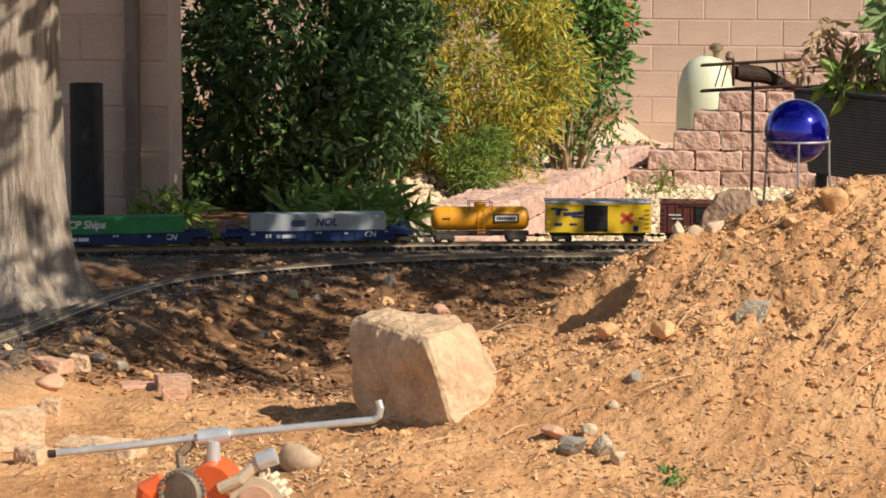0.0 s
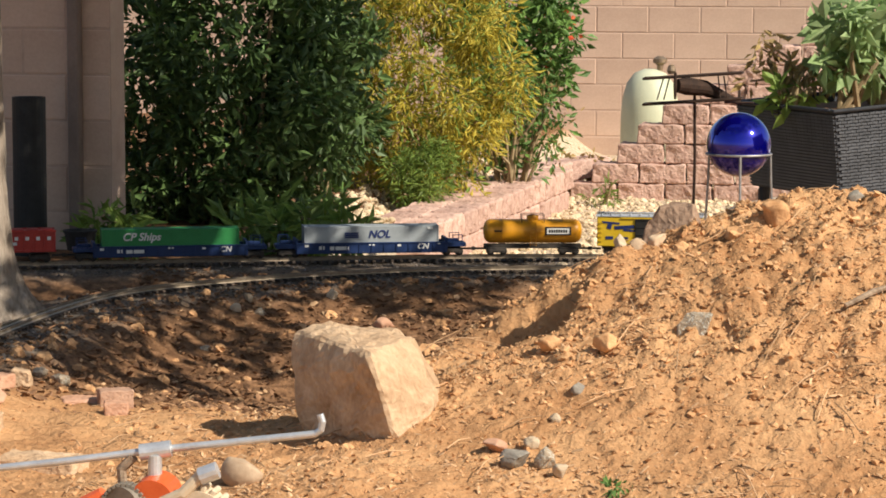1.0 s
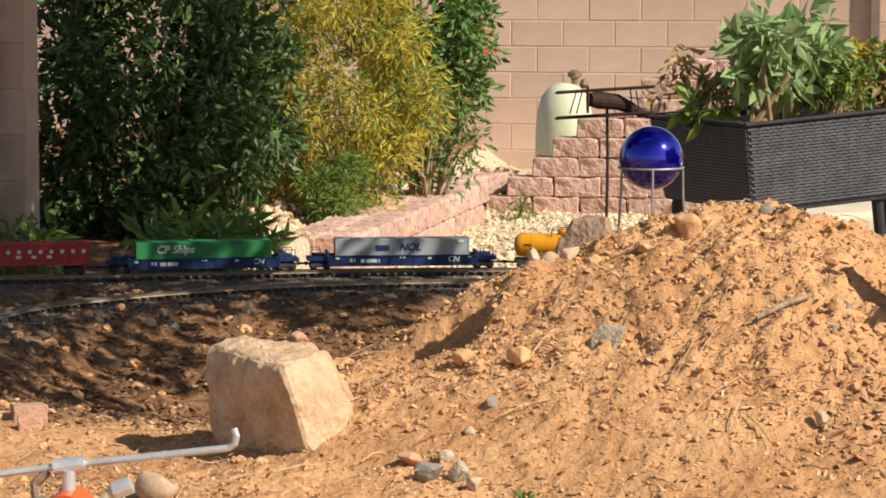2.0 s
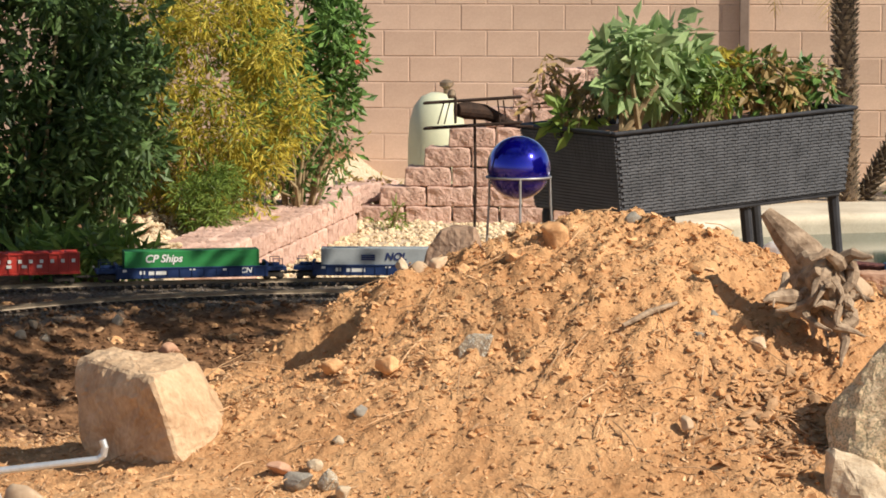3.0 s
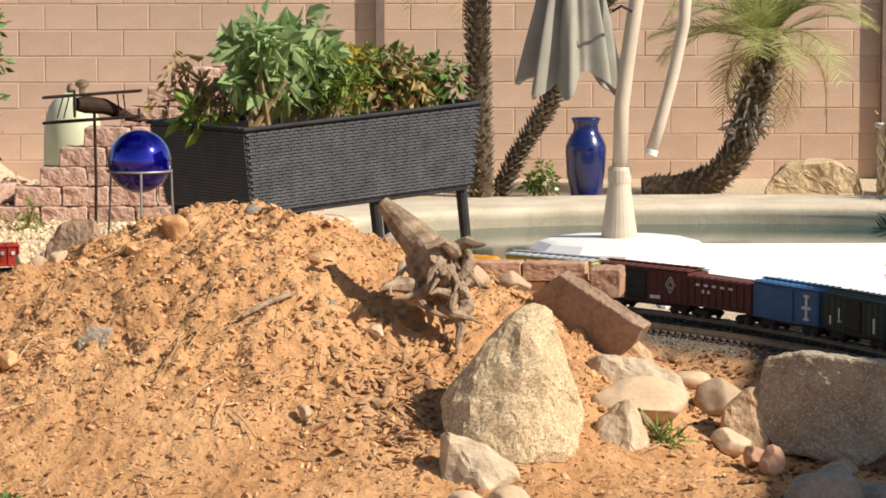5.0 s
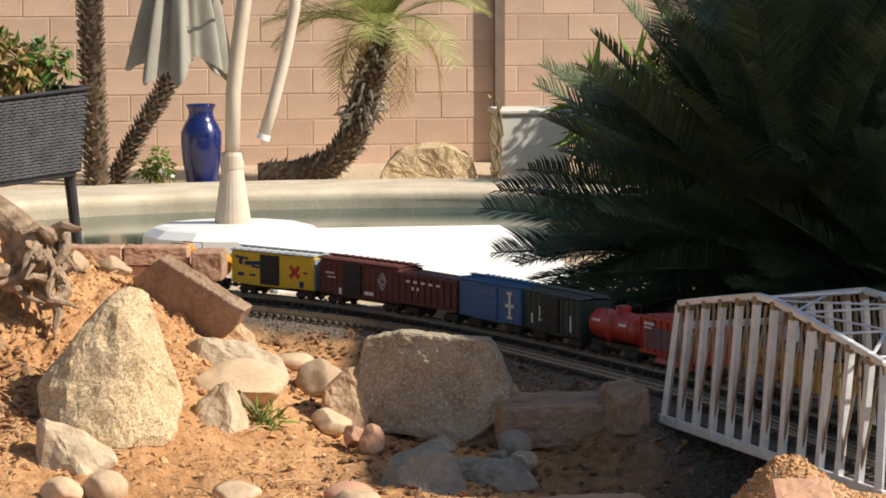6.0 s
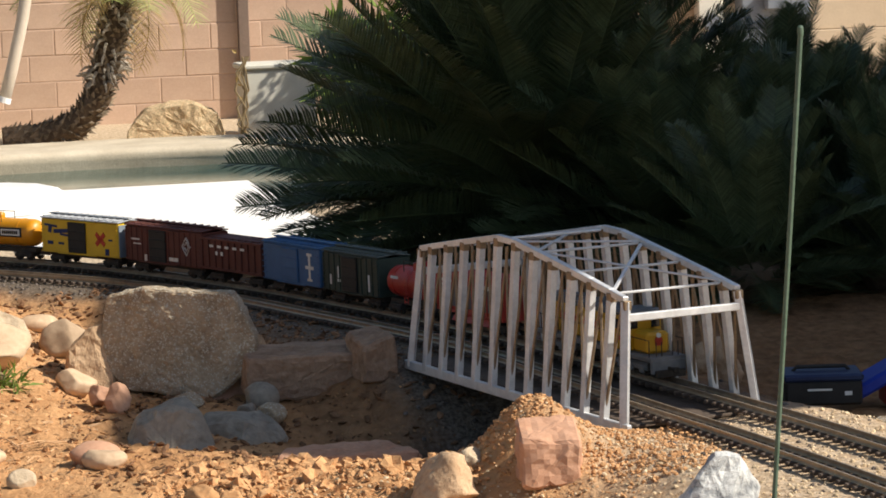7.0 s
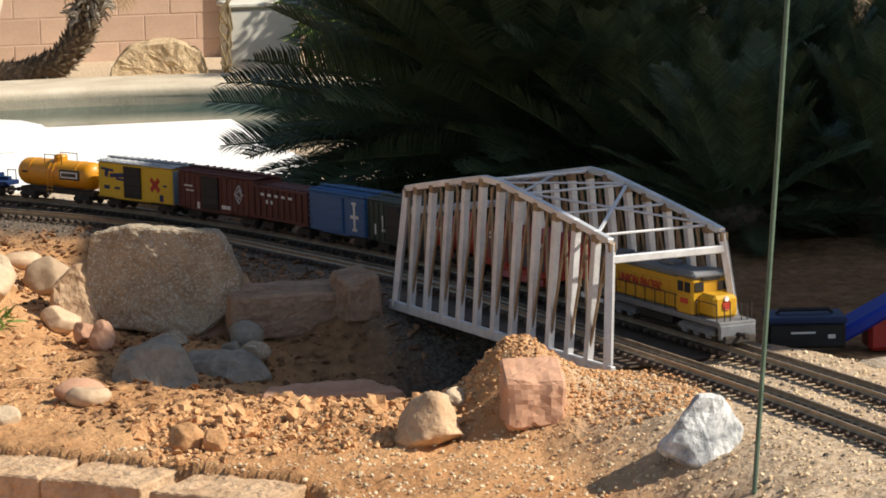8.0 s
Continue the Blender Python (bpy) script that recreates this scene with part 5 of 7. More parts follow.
# ---- patio umbrella ----
def make_umbrella():
    u = thing("patio_umbrella", (1.24, 15.45, -0.375), "folded grey cantilever patio umbrella on a white base", "umbrella")
    part("base", lathe([(0.46, -0.005), (0.5, 0.01), (0.495, 0.07), (0.44, 0.11), (0.40, 0.12), (0.12, 0.13)], 12), WHITE_PLASTIC, u, "moulded white weighted base")
    part("foot_cone", lathe([(0.10, 0.125), (0.098, 0.16), (0.062, 0.42), (0.058, 0.44)], 24), TAN_METAL, u)
    collar = part("collar", lathe([(0.064, 0.43), (0.066, 0.46), (0.066, 0.50), (0.058, 0.52)], 20), TAN_METAL, u)
    part("pole", tube([(0, 0, 0.455), (0.01, 0, 0.855), (0.04, 0, 1.105), (0.09, 0, 1.455), (0.16, 0, 1.855)], [0.042, 0.042, 0.042, 0.041, 0.04], 16), TAN_METAL, u, smooth=True)
    part("arm", tube([(0.17, -0.05, 0.605), (0.22, -0.04, 0.765), (0.29, -0.02, 1.025), (0.35, 0, 1.305), (0.38, 0, 1.805)], 0.033, 14), TAN_METAL, u, smooth=True)
    part("arm_cap", tube([(0.166, -0.05, 0.590), (0.176, -0.05, 0.620)], 0.036, 14), WHITE_PLASTIC, u)
    part("tie", tube([(-0.05, -0.06, 1.375), (0.0, -0.09, 1.405), (0.06, -0.05, 1.375)], 0.008, 6), BLACK, u)
    rnd = random.Random(3)
    bm = bmesh.new()
    rows, sides = [], 120
    for k in range(22):
        t = k / 21
        z = 1.855 - 0.88 * t
        row = []
        for q in range(sides):
            a = 2 * math.pi * q / sides
            fold = 0.5 + 0.5 * math.cos(8 * a + 0.6 * math.sin(3 * a))
            r = (0.05 + 0.25 * t ** 0.75) * (0.62 + 0.38 * fold + 0.05 * math.sin(17 * a + 3 * t))
            zz = z - (0.10 * (fold - 0.5) + 0.05 * math.sin(3 * a + 1)) * t ** 4
            row.append(bm.verts.new((r * math.cos(a) - 0.27, 0.8 * r * math.sin(a) + 0.15, zz)))
        rows.append(row)
    for a, b in zip(rows, rows[1:]):
        for q in range(sides):
            bm.faces.new((a[q], a[(q + 1) % sides], b[(q + 1) % sides], b[q]))
    part("canopy", bm, CANVAS, u, "folded taupe canvas canopy", smooth=True)


make_umbrella()

vase = thing("glazed_vase", (1.3, 19.65, -0.36), "tall cobalt blue glazed ribbed vase", "vase")
profile = [(0.10, 0.0), (0.108, 0.012)]
for k in range(26):
    t = k / 25
    belly = 0.108 + 0.034 * math.sin(math.pi * 0.5 * min(t / 0.72, 1)) if t < 0.72 else 0.092 + 0.05 * math.cos(math.pi * 0.5 * (t - 0.72) / 0.28)
    profile.append((belly + (0.0025 if k % 2 and 5 < k < 20 else 0), 0.02 + 0.44 * t))
profile += [(0.086, 0.485), (0.086, 0.51), (0.098, 0.54), (0.106, 0.553), (0.10, 0.558), (0.08, 0.53), (0.075, 0.45)]
part("body", lathe(profile, 40), COBALT_GLAZE, vase, smooth=True)


# ---- planter ----
def make_planter():
    ang = math.degrees(math.atan2(0.9, 1.0))
    p = thing("raised_planter", pose(-0.605, 12.2, 0.152, 0, -3.7, ang * 0.86), "dark grey woven resin raised planter full of plants", "planter")
    L, W, H, k = 1.295, 0.80, 0.378, 0.04
    bm = bmesh.new()
    outer = [[(k, k, 0), (L - k, k, 0), (L - k, W - k, 0), (k, W - k, 0)], [(0, 0, H), (L, 0, H), (L, W, H), (0, W, H)]]
    inner = [[(0.02, 0.02, H), (L - 0.02, 0.02, H), (L - 0.02, W - 0.02, H), (0.02, W - 0.02, H)], [(0.03, 0.03, H - 0.07), (L - 0.03, 0.03, H - 0.07), (L - 0.03, W - 0.03, H - 0.07), (0.03, W - 0.03, H - 0.07)]]
    rows = [[bm.verts.new(v) for v in r] for r in outer + inner]
    for a, b in zip(rows, rows[1:]):
        for q in range(4):
            bm.faces.new((a[q], a[(q + 1) % 4], b[(q + 1) % 4], b[q]))
    bm.faces.new(rows[0][::-1])
    bm.faces.new(rows[-1])
    part("tub", bm, RATTAN_DARK, p)
    bm = bmesh.new()
    n, m = 25, 44
    for j in range(n):
        z = 0.008 + (H - 0.02) * (j + 0.5) / n
        inset = k * (1 - z / H)
        for i in range(m):
            x = inset + (L - 2 * inset) * (i + 0.5 + (0.5 if j % 2 else 0)) / m
            if x < L - inset - 0.005:
                add_box(bm, (L / m * 0.92, 0.008, H / n * 0.66), (x, inset - 0.003 + (0.0015 if (i + j) % 2 else 0), z), Matrix.Rotation(radians(5 if (i + j) % 2 else -5), 4, "Y"))
    tagged(part("weave", bm, RATTAN, p), kind="stuff")
    bm = bmesh.new()
    m2 = 26
    for j in range(n):
        z = 0.008 + (H - 0.02) * (j + 0.5) / n
        inset = k * (1 - z / H)
        for i in range(m2):
            y = inset + (W - 2 * inset) * (i + 0.5) / m2
            add_box(bm, (0.008, W / m2 * 0.92, H / n * 0.66), (inset - 0.003, y, z))
    tagged(part("weave", bm, RATTAN, p), kind="stuff")
    for y in (0.0, W):
        part("rim", box((L + 0.03, 0.035, 0.016), (L / 2, y, H + 0.004), bevel=0.005), RATTAN_DARK, p)
    for x in (0.0, L):
        part("rim", box((0.035, W - 0.04, 0.016), (x, W / 2, H + 0.0045), bevel=0.005), RATTAN_DARK, p)
    part("soil", box((L - 0.07, W - 0.07, 0.03), (L / 2, W / 2, H - 0.05)), MULCH, p)
    for x, y in ((0.09, 0.09), (L - 0.09, 0.09), (0.09, W - 0.09), (L - 0.09, W - 0.09), (L * 0.55, 0.09), (L * 0.55, W - 0.09)):
        s = 1 if x > L / 2 else -1
        part("leg", tube([(x, y, 0.02), (x + s * 0.02, y, -0.02), (x + s * 0.05, y, -0.56)], [0.030, 0.027, 0.022], 10), RATTAN_DARK, p)
    part("bottom_rail", box((L - 0.12, 0.03, 0.022), (L / 2, 0.06, -0.008), bevel=0.005), RATTAN_DARK, p)
    return p.matrix_world.copy(), L, W, H


PL, PLEN, PWID, PHIGH = make_planter()


def planted(u, v, label, leaf, height, spread, n, per, size, seed, slim=0.5, droop=0.3, extra=None):
    b = PL @ Vector((PLEN * u, PWID * v, PHIGH - 0.04))
    shrub("garden_plant", label, "plant", b, b + Vector((0, 0, height * 0.6)), (spread, spread * 0.8, height * 0.42), n, per, size, leaf, seed, spread=0.06, slim=slim, droop=droop, extra=extra, limbs=8, shell=0.2, group="planter plants")


planted(0.20, 0.35, "leafy blue-green kale plant growing in a planter", VEG_LEAF, 0.50, 0.16, 30, 10, 0.10, 101)
planted(0.38, 0.5, "tall green leafy vegetable in a planter", VEG_LEAF, 0.54, 0.2, 40, 12, 0.10, 102)
planted(0.50, 0.3, "bright green celery-like plant in a planter", FRESH_LEAF, 0.34, 0.16, 26, 12, 0.07, 103, slim=0.25)
planted(0.64, 0.5, "yellowing vegetable plant in a planter", GOLD_LEAF, 0.32, 0.2, 26, 12, 0.065, 104, extra=(DRY_LEAF, 20, 8, 0.06, "dry_foliage", 0.5))
planted(0.78, 0.4, "dry tomato plant with curled leaves in a planter", DRY_LEAF, 0.28, 0.2, 26, 10, 0.065, 105, extra=(GREEN_LEAF, 20, 8, 0.07, "green_foliage", 0.45))
planted(0.92, 0.35, "trailing green and brown plant in a planter", GREEN_LEAF, 0.24, 0.15, 20, 10, 0.07, 106, extra=(DRY_LEAF, 14, 10, 0.06, "dry_foliage", 0.4))
planted(0.10, 0.75, "withered brown plant with bare stems in a planter", DRY_LEAF, 0.36, 0.22, 16, 8, 0.07, 107, slim=0.35, droop=0.8)
planted(0.03, 0.5, "trailing green leaves at the planter's end", FRESH_LEAF, 0.12, 0.09, 10, 8, 0.08, 108)

pot = thing("terracotta_pot", (-0.63, 13.1, -0.36), "terracotta pot standing beneath the planter", "plant pot")
part("body", lathe([(0.09, 0), (0.13, 0.32), (0.14, 0.32), (0.14, 0.37), (0.12, 0.37), (0.10, 0.30)], 24), TERRACOTTA, pot)


# ---- gazing ball and ornament ----
def make_ball():
    x, y, z = -0.715, 8.5, 0.644
    b = thing("gazing_ball", (x, y, z - 0.097), "cobalt blue mirrored glass gazing ball", "gazing ball")
    bm = bmesh.new()
    bmesh.ops.create_uvsphere(bm, u_segments=56, v_segments=32, radius=0.097)
    bmesh.ops.translate(bm, vec=(0, 0, 0.097), verts=bm.verts[:])
    part("globe", bm, BLUE_GLASS, b, smooth=True)
    s = thing("ball_stand", (x, y, 0.44), "three-legged steel wire stand under the ball", "stand")
    zr = z - 0.44 - 0.028
    ringpts = [(0.098 * math.cos(2 * math.pi * k / 40), 0.098 * math.sin(2 * math.pi * k / 40), zr) for k in range(41)]
    part("ring", tube(ringpts, 0.0035, 8), STEEL, s)
    for a in (-82, 18, 160):
        ca, sa = math.cos(radians(a)), math.sin(radians(a))
        part("leg", tube([(0.098 * ca, 0.098 * sa, zr), (0.10 * ca, 0.10 * sa, zr - 0.08), (0.108 * ca, 0.108 * sa, -0.03)], 0.0038, 8), STEEL, s)


make_ball()


def make_plane():
    p = thing("biplane_ornament", (-0.845, 8.45, 0.44), "rusty metal biplane garden ornament on a rod", "garden ornament")
    part("rod", tube([(0, 0, -0.02), (0.003, 0, 0.16), (0, 0, 0.36)], 0.0045, 8), RUSTY, p)
    for z, w in ((0.335, 0.30), (0.412, 0.30)):
        part("wing", box((w, 0.062, 0.008), (-0.005, 0, z), Matrix.Rotation(radians(-4), 4, "Y"), bevel=0.003), RUSTY, p)
    part("fuselage", tube([(-0.045, -0.07, 0.385), (-0.02, -0.05, 0.383), (0.03, 0.0, 0.375), (0.09, 0.06, 0.345), (0.13, 0.10, 0.325)], [0.020, 0.027, 0.024, 0.014, 0.006], 14), RUSTY, p)
    part("propeller", tube([(-0.05, -0.075, 0.345), (-0.05, -0.078, 0.385), (-0.05, -0.075, 0.425)], [0.004, 0.006, 0.004], 6), RUSTY, p)
    part("tail_fin", box((0.006, 0.03, 0.04), (0.125, 0.10, 0.345), bevel=0.002), RUSTY, p)
    part("tailplane", box((0.09, 0.03, 0.005), (0.125, 0.10, 0.328), bevel=0.002), RUSTY, p)
    for x in (-0.11, -0.09, 0.08, 0.10):
        part("strut", tube([(x, -0.02, 0.34), (x * 0.85, 0.02, 0.41)], 0.0022, 6), RUSTY, p)
    part("pilot_knob", lathe([(0.010, 0), (0.014, 0.01), (0.010, 0.024), (0.003, 0.028)], 12, (-0.07, 0, 0.416)), BRASS, p)


make_plane()


# ---- split blocks, dome, edging ----
def split_block(size, seed):
    x, y, z = size[0] / 2, size[1] / 2, size[2] / 2
    return cut_stone([(sx * x * (1 if sy < 0 else 0.9), sy * y, sz * z) for sx in (-1, 1) for sy in (-1, 1) for sz in (-1, 1)], seed, 0.010, 4)


SPLITS = []
for k in range(4):
    bm = split_block((0.30, 0.2, 0.125), 200 + k)
    me = bpy.data.meshes.new("split_block")
    bm.to_mesh(me)
    bm.free()
    me.materials.append(SPLIT)
    SPLITS.append(me)


def block_stack():
    s = thing("block_stack", (-1.7, 18.2, -0.42), "stepped stack of pink split-face blocks", "block wall")
    for row, start in enumerate((-2.62, -2.48, -2.32, -2.19, -2.03, -1.80, -1.62, -1.45, -1.15)):
        x = start + 0.15
        while x < -0.6:
            ob = new("split_block", SPLITS[(row * 3 + int(x * 7)) % 4])
            ob.parent = s
            ob.location = (x + 1.7, random.uniform(-0.012, 0.012) + 0.012 * row, 0.0625 + 0.128 * row)
            ob.rotation_euler = (0, 0, random.uniform(-0.03, 0.03))
            x += 0.308


block_stack()


def edging():
    e = thing("block_edging", (-2.9, 16.0, -0.42), "low edging of pink split-face blocks", "block edging")
    a, b = Vector((-2.78, 13.9)), Vector((-2.62, 17.6))
    d = (b - a).normalized()
    n = int((b - a).length / 0.308)
    for row in range(2):
        for k in range(n):
            p = a + d * (0.308 * (k + 0.5 * row))
            for col in range(2):
                ob = new("split_block", SPLITS[(k + row + col) % 4])
                ob.parent = e
                q = Vector((p.x - 0.2 * col, p.y))
                ob.location = (q.x + 2.9, q.y - 16.0, 0.07 + 0.128 * row)
                ob.rotation_euler = (0, 0, math.atan2(d.y, d.x) + random.uniform(-0.03, 0.03))
    for k in range(4):
        ob = new("split_block", SPLITS[k % 4])
        ob.parent = e
        ob.location = (0.05 + 0.09 * k, 1.75 + 0.3 * k, 0.19)
        ob.rotation_euler = (0, 0, 1.2)


edging()

dome = thing("vent_dome", (-2.32, 19.9, -0.42), "pale green domed fibreglass housing", "housing")
part("shell", lathe([(0.205, 0), (0.21, 0.05), (0.205, 0.45), (0.195, 0.58), (0.165, 0.69), (0.11, 0.76), (0.04, 0.79)], 36), DOME, dome, smooth=True)
part("finial", lathe([(0.02, 0.78), (0.025, 0.82), (0.05, 0.835), (0.05, 0.86), (0.02, 0.88)], 16, (0.07, 0, 0)), BRASS, dome)

pipe = thing("drain_pipe", (-4.03, 11.6, -0.1), "black plastic pipe standing against a wall", "pipe")
prof = [(0.072, 0.018 * k) for k in range(39)]
part("pipe_body", lathe(prof + [(0.062, 0.684), (0.062, 0.5)], 24), BLACK, pipe)
lid = thing("bucket", (-3.74, 11.4, -0.05), "low black plastic bucket behind the train", "bucket")
part("body", lathe([(0.055, 0), (0.068, 0.075), (0.072, 0.075), (0.072, 0.085), (0.06, 0.085), (0.05, 0.02)], 24), BLACK, lid)

stub = thing("pool_box", (3.72, 20.2, -0.42), "aged white utility box at the garden wall", "utility box")
part("body", box((0.52, 0.4, 0.50), (0, 0, 0.25), bevel=0.02), BOX_WHITE, stub)
part("lid", box((0.56, 0.44, 0.04), (0, 0, 0.52), bevel=0.012), BOX_WHITE, stub)
vine = thing("dry_vine", (3.42, 19.95, -0.42), "dry leafless vine climbing a box", "vine")
for k in range(5):
    rnd = random.Random(k)
    part("stem", tube([(rnd.uniform(-0.03, 0.05), 0, 0.12 * j + 0.03 * rnd.random()) if j == 0 else (rnd.uniform(-0.04, 0.07), rnd.uniform(-0.02, 0), 0.12 * j) for j in range(6)], 0.007, 6), STEM, vine)
for k in range(1, 7):
    part("leaf", leaf_cloud(bmesh.new(), random.Random(5 + k), [(0.02, 0, 0.1 * k)], 0.06, 1, 0.06), DRY_LEAF, vine)


# ---- rocks ----
def rock_thing(name, label, x, y, size, mat, seed, facets=10, rough=0.11, turn=0.0, tilt=(0, 0), sink=0.2, category="rock", group="", level=4, flat=0.72, z=None):
    base = rest_on(x, y) if z is None else z
    ob = part(name, stone(size, seed, facets, rough, level, flat), mat, smooth=False)
    ob.matrix_world = pose(x, y, base - size[2] * sink * 0.5, tilt[0], tilt[1], turn)
    for p in ob.data.polygons:
        p.use_smooth = True
    return tagged(ob, label, category, group)


def block_rock(name, label, x, y, corners, mat, seed, rough=0.011, turn=0.0, tilt=(0, 0), sink=0.03, category="rock", z=None, cuts=5, group=""):
    ob = part(name, cut_stone(corners, seed, rough, cuts), mat)
    ob.matrix_world = pose(x, y, (rest_on(x, y) if z is None else z) - sink, tilt[0], tilt[1], turn)
    return tagged(ob, label, category, group)


block_rock("boulder", "large angular tan boulder with a broken face", -1.58, 7.15,
           [(0.037, -0.10, 0.269), (0.071, -0.12, 0.20), (0.112, -0.10, 0.05), (-0.229, 0.17, 0.173), (-0.189, 0.15, -0.02), (-0.246, 0.27, 0.27), (-0.157, 0.35, 0.286), (0.103, 0.20, 0.272),
            (0.19, 0.05, 0.118), (0.15, -0.03, 0.0), (-0.084, 0.055, -0.05), (0.028, 0.30, 0.274), (0.17, 0.3, 0.1), (0.15, 0.35, 0), (-0.2, 0.38, 0)], TAN_ROCK, 11, 0.010, z=-0.075, sink=0.0)
block_rock("boulder", "large pale granite boulder with lichen specks", 0.36, 7.06,
           [(-0.174, 0.05, 0.125), (-0.15, 0.0, 0.0), (-0.1, -0.08, -0.03), (0.04, -0.10, -0.03), (0.16, -0.04, -0.04), (0.212, 0.06, 0.077), (0.178, 0.06, 0.195), (0.11, 0.08, 0.348), (0.06, 0.08, 0.366), (0.015, 0.06, 0.336), (-0.03, 0.04, 0.256),
            (-0.1, -0.03, 0.13), (0.02, -0.07, 0.15), (0.10, -0.04, 0.20), (0.05, 0.0, 0.29), (0.1, 0.25, 0.28), (-0.08, 0.28, 0.12), (0.17, 0.28, 0), (-0.12, 0.28, 0)], PALE_ROCK, 12, 0.012, z=0.005, sink=0.0)
block_rock("boulder", "large flat-faced grey boulder standing on edge", 1.2, 7.40,
           [(x * q + dx, -0.5 * x * q + dy, z * q2) for dx, dy, q, q2 in ((0, 0, 1, 1), (0.06, 0.19, 0.9, 0.93)) for x, z in ((-0.125, 0.28), (-0.04, 0.30), (0.19, 0.287), (0.245, 0.165), (0.24, 0.09), (0.13, 0.0), (-0.09, 0.02), (-0.16, 0.12))],
           GREY_ROCK, 13, 0.007, z=-0.10, sink=0.0)
block_rock("rock", "pale broken knob of rock beside a grey boulder", 1.03, 7.46, [(-0.075, 0.0, 0.0), (0.06, -0.02, 0.0), (0.07, 0.08, 0.0), (-0.06, 0.09, 0.0), (-0.065, 0.02, 0.13), (-0.01, 0.01, 0.19), (0.05, 0.03, 0.2), (0.03, 0.09, 0.16)], TAN_ROCK, 113, 0.010, z=-0.09, sink=0.0)
block_rock("rock", "dark brown wedge of rock under a boulder", 1.36, 7.34, [(-0.11, 0, 0), (0.10, -0.02, 0), (0.11, 0.08, 0), (0.09, 0.02, 0.09), (-0.02, 0.05, 0.06), (-0.1, 0.1, 0.01), (0.1, 0.12, 0.1)], SANDSTONE, 14)
block_rock("rock", "thin upright sliver of tan rock", 1.47, 7.42, [(-0.03, 0, 0), (0.04, 0, 0), (0.03, 0.06, 0.16), (-0.03, 0.05, 0.2), (0.04, 0.1, 0), (-0.03, 0.1, 0)], TAN_ROCK, 15)
block_rock("rock", "jagged white rock on bare earth", 0.29, 6.88, [(-0.10, 0, 0), (0.02, -0.05, 0), (0.10, 0.02, 0.01), (0.10, 0.0, 0.045), (-0.08, 0.0, 0.14), (-0.1, 0.05, 0.14), (0.0, 0.02, 0.12), (0.08, 0.1, 0.05), (-0.08, 0.1, 0.05)], WHITE_ROCK, 16, 0.010)
block_rock("rock", "pale pointed rock leaning among cobbles", 0.66, 7.19, [(-0.085, 0, 0), (0.03, -0.05, 0), (0.085, 0.03, 0), (0.02, 0.02, 0.155), (0.05, 0.02, 0.12), (-0.05, 0.03, 0.09), (0.06, 0.1, 0.04), (-0.06, 0.1, 0.03)], WHITE_ROCK, 17, 0.009)
block_rock("rock", "long pale rock lying on cobbles", 0.75, 7.70, [(-0.14, 0, 0.02), (0.10, -0.06, 0.0), (0.15, 0.03, 0.0), (0.11, 0.0, 0.06), (-0.10, 0.02, 0.12), (-0.14, 0.05, 0.1), (0.02, 0.06, 0.1), (0.1, 0.12, 0.03), (-0.12, 0.14, 0.04)], WHITE_ROCK, 18, 0.010, z=0.07)
rock_thing("cobble", "smooth tan cobble beside pale rocks", 0.73, 7.44, (0.28, 0.2, 0.15), COBBLE, 21, 6, 0.06, sink=0.3, category="cobble", group="cobbles")
rock_thing("cobble", "pinkish rounded cobble among rocks", 1.0, 7.86, (0.16, 0.13, 0.13), COBBLE, 22, 8, 0.07, sink=0.2, category="cobble", group="cobbles")
rock_thing("cobble", "smooth cream cobble on earth", 0.97, 7.38, (0.115, 0.09, 0.08), COBBLE, 23, 5, 0.05, sink=0.3, category="cobble", group="cobbles")
rock_thing("cobble", "tan flat cobble behind pale rocks", 0.95, 8.3, (0.13, 0.1, 0.06), COBBLE, 24, 5, 0.03, category="cobble", group="cobbles")
for k, (x, y, w, h) in enumerate(((0.25, 6.66, 0.105, 0.075), (0.35, 6.67, 0.12, 0.09), (0.67, 6.65, 0.12, 0.055), (0.95, 6.53, 0.11, 0.06))):
    rock_thing("cobble", "smooth tan cobble half sunk in earth", x, y, (w, w * 0.8, h), COBBLE, 30 + k, 4, 0.045, sink=0.3, category="cobble", group="cobbles")
block_rock("rock", "greenish grey angular rock in shade", 1.14, 6.74, [(-0.12, 0.02, 0), (-0.02, -0.06, 0), (0.11, -0.01, 0), (0.12, 0.1, 0), (-0.1, 0.13, 0), (-0.08, 0.02, 0.085), (0.0, 0.0, 0.125), (0.09, 0.03, 0.10), (0.05, 0.11, 0.13), (-0.07, 0.1, 0.1)], BLUE_ROCK, 41, 0.010)
block_rock("rock", "flat blue-grey rock slab", 1.33, 6.90, [(-0.13, 0.03, 0), (0.0, -0.05, 0), (0.13, 0.0, 0), (0.12, 0.1, 0), (-0.1, 0.12, 0), (-0.11, 0.04, 0.055), (0.02, -0.02, 0.07), (0.11, 0.02, 0.04), (0.08, 0.09, 0.065), (-0.06, 0.1, 0.08)], BLUE_ROCK, 42, 0.008)
rock_thing("rock", "dark blue-grey rounded stone", 1.43, 7.15, (0.1, 0.09, 0.085), BLUE_ROCK, 43, 4, 0.03)
rock_thing("rock", "small rounded grey stone", 1.38, 7.08, (0.05, 0.05, 0.045), BLUE_ROCK, 44, 3, 0.03)
rock_thing("rock", "grey rounded stone beside a slab", 1.43, 7.03, (0.095, 0.08, 0.06), GREY_ROCK, 45, 5, 0.03)
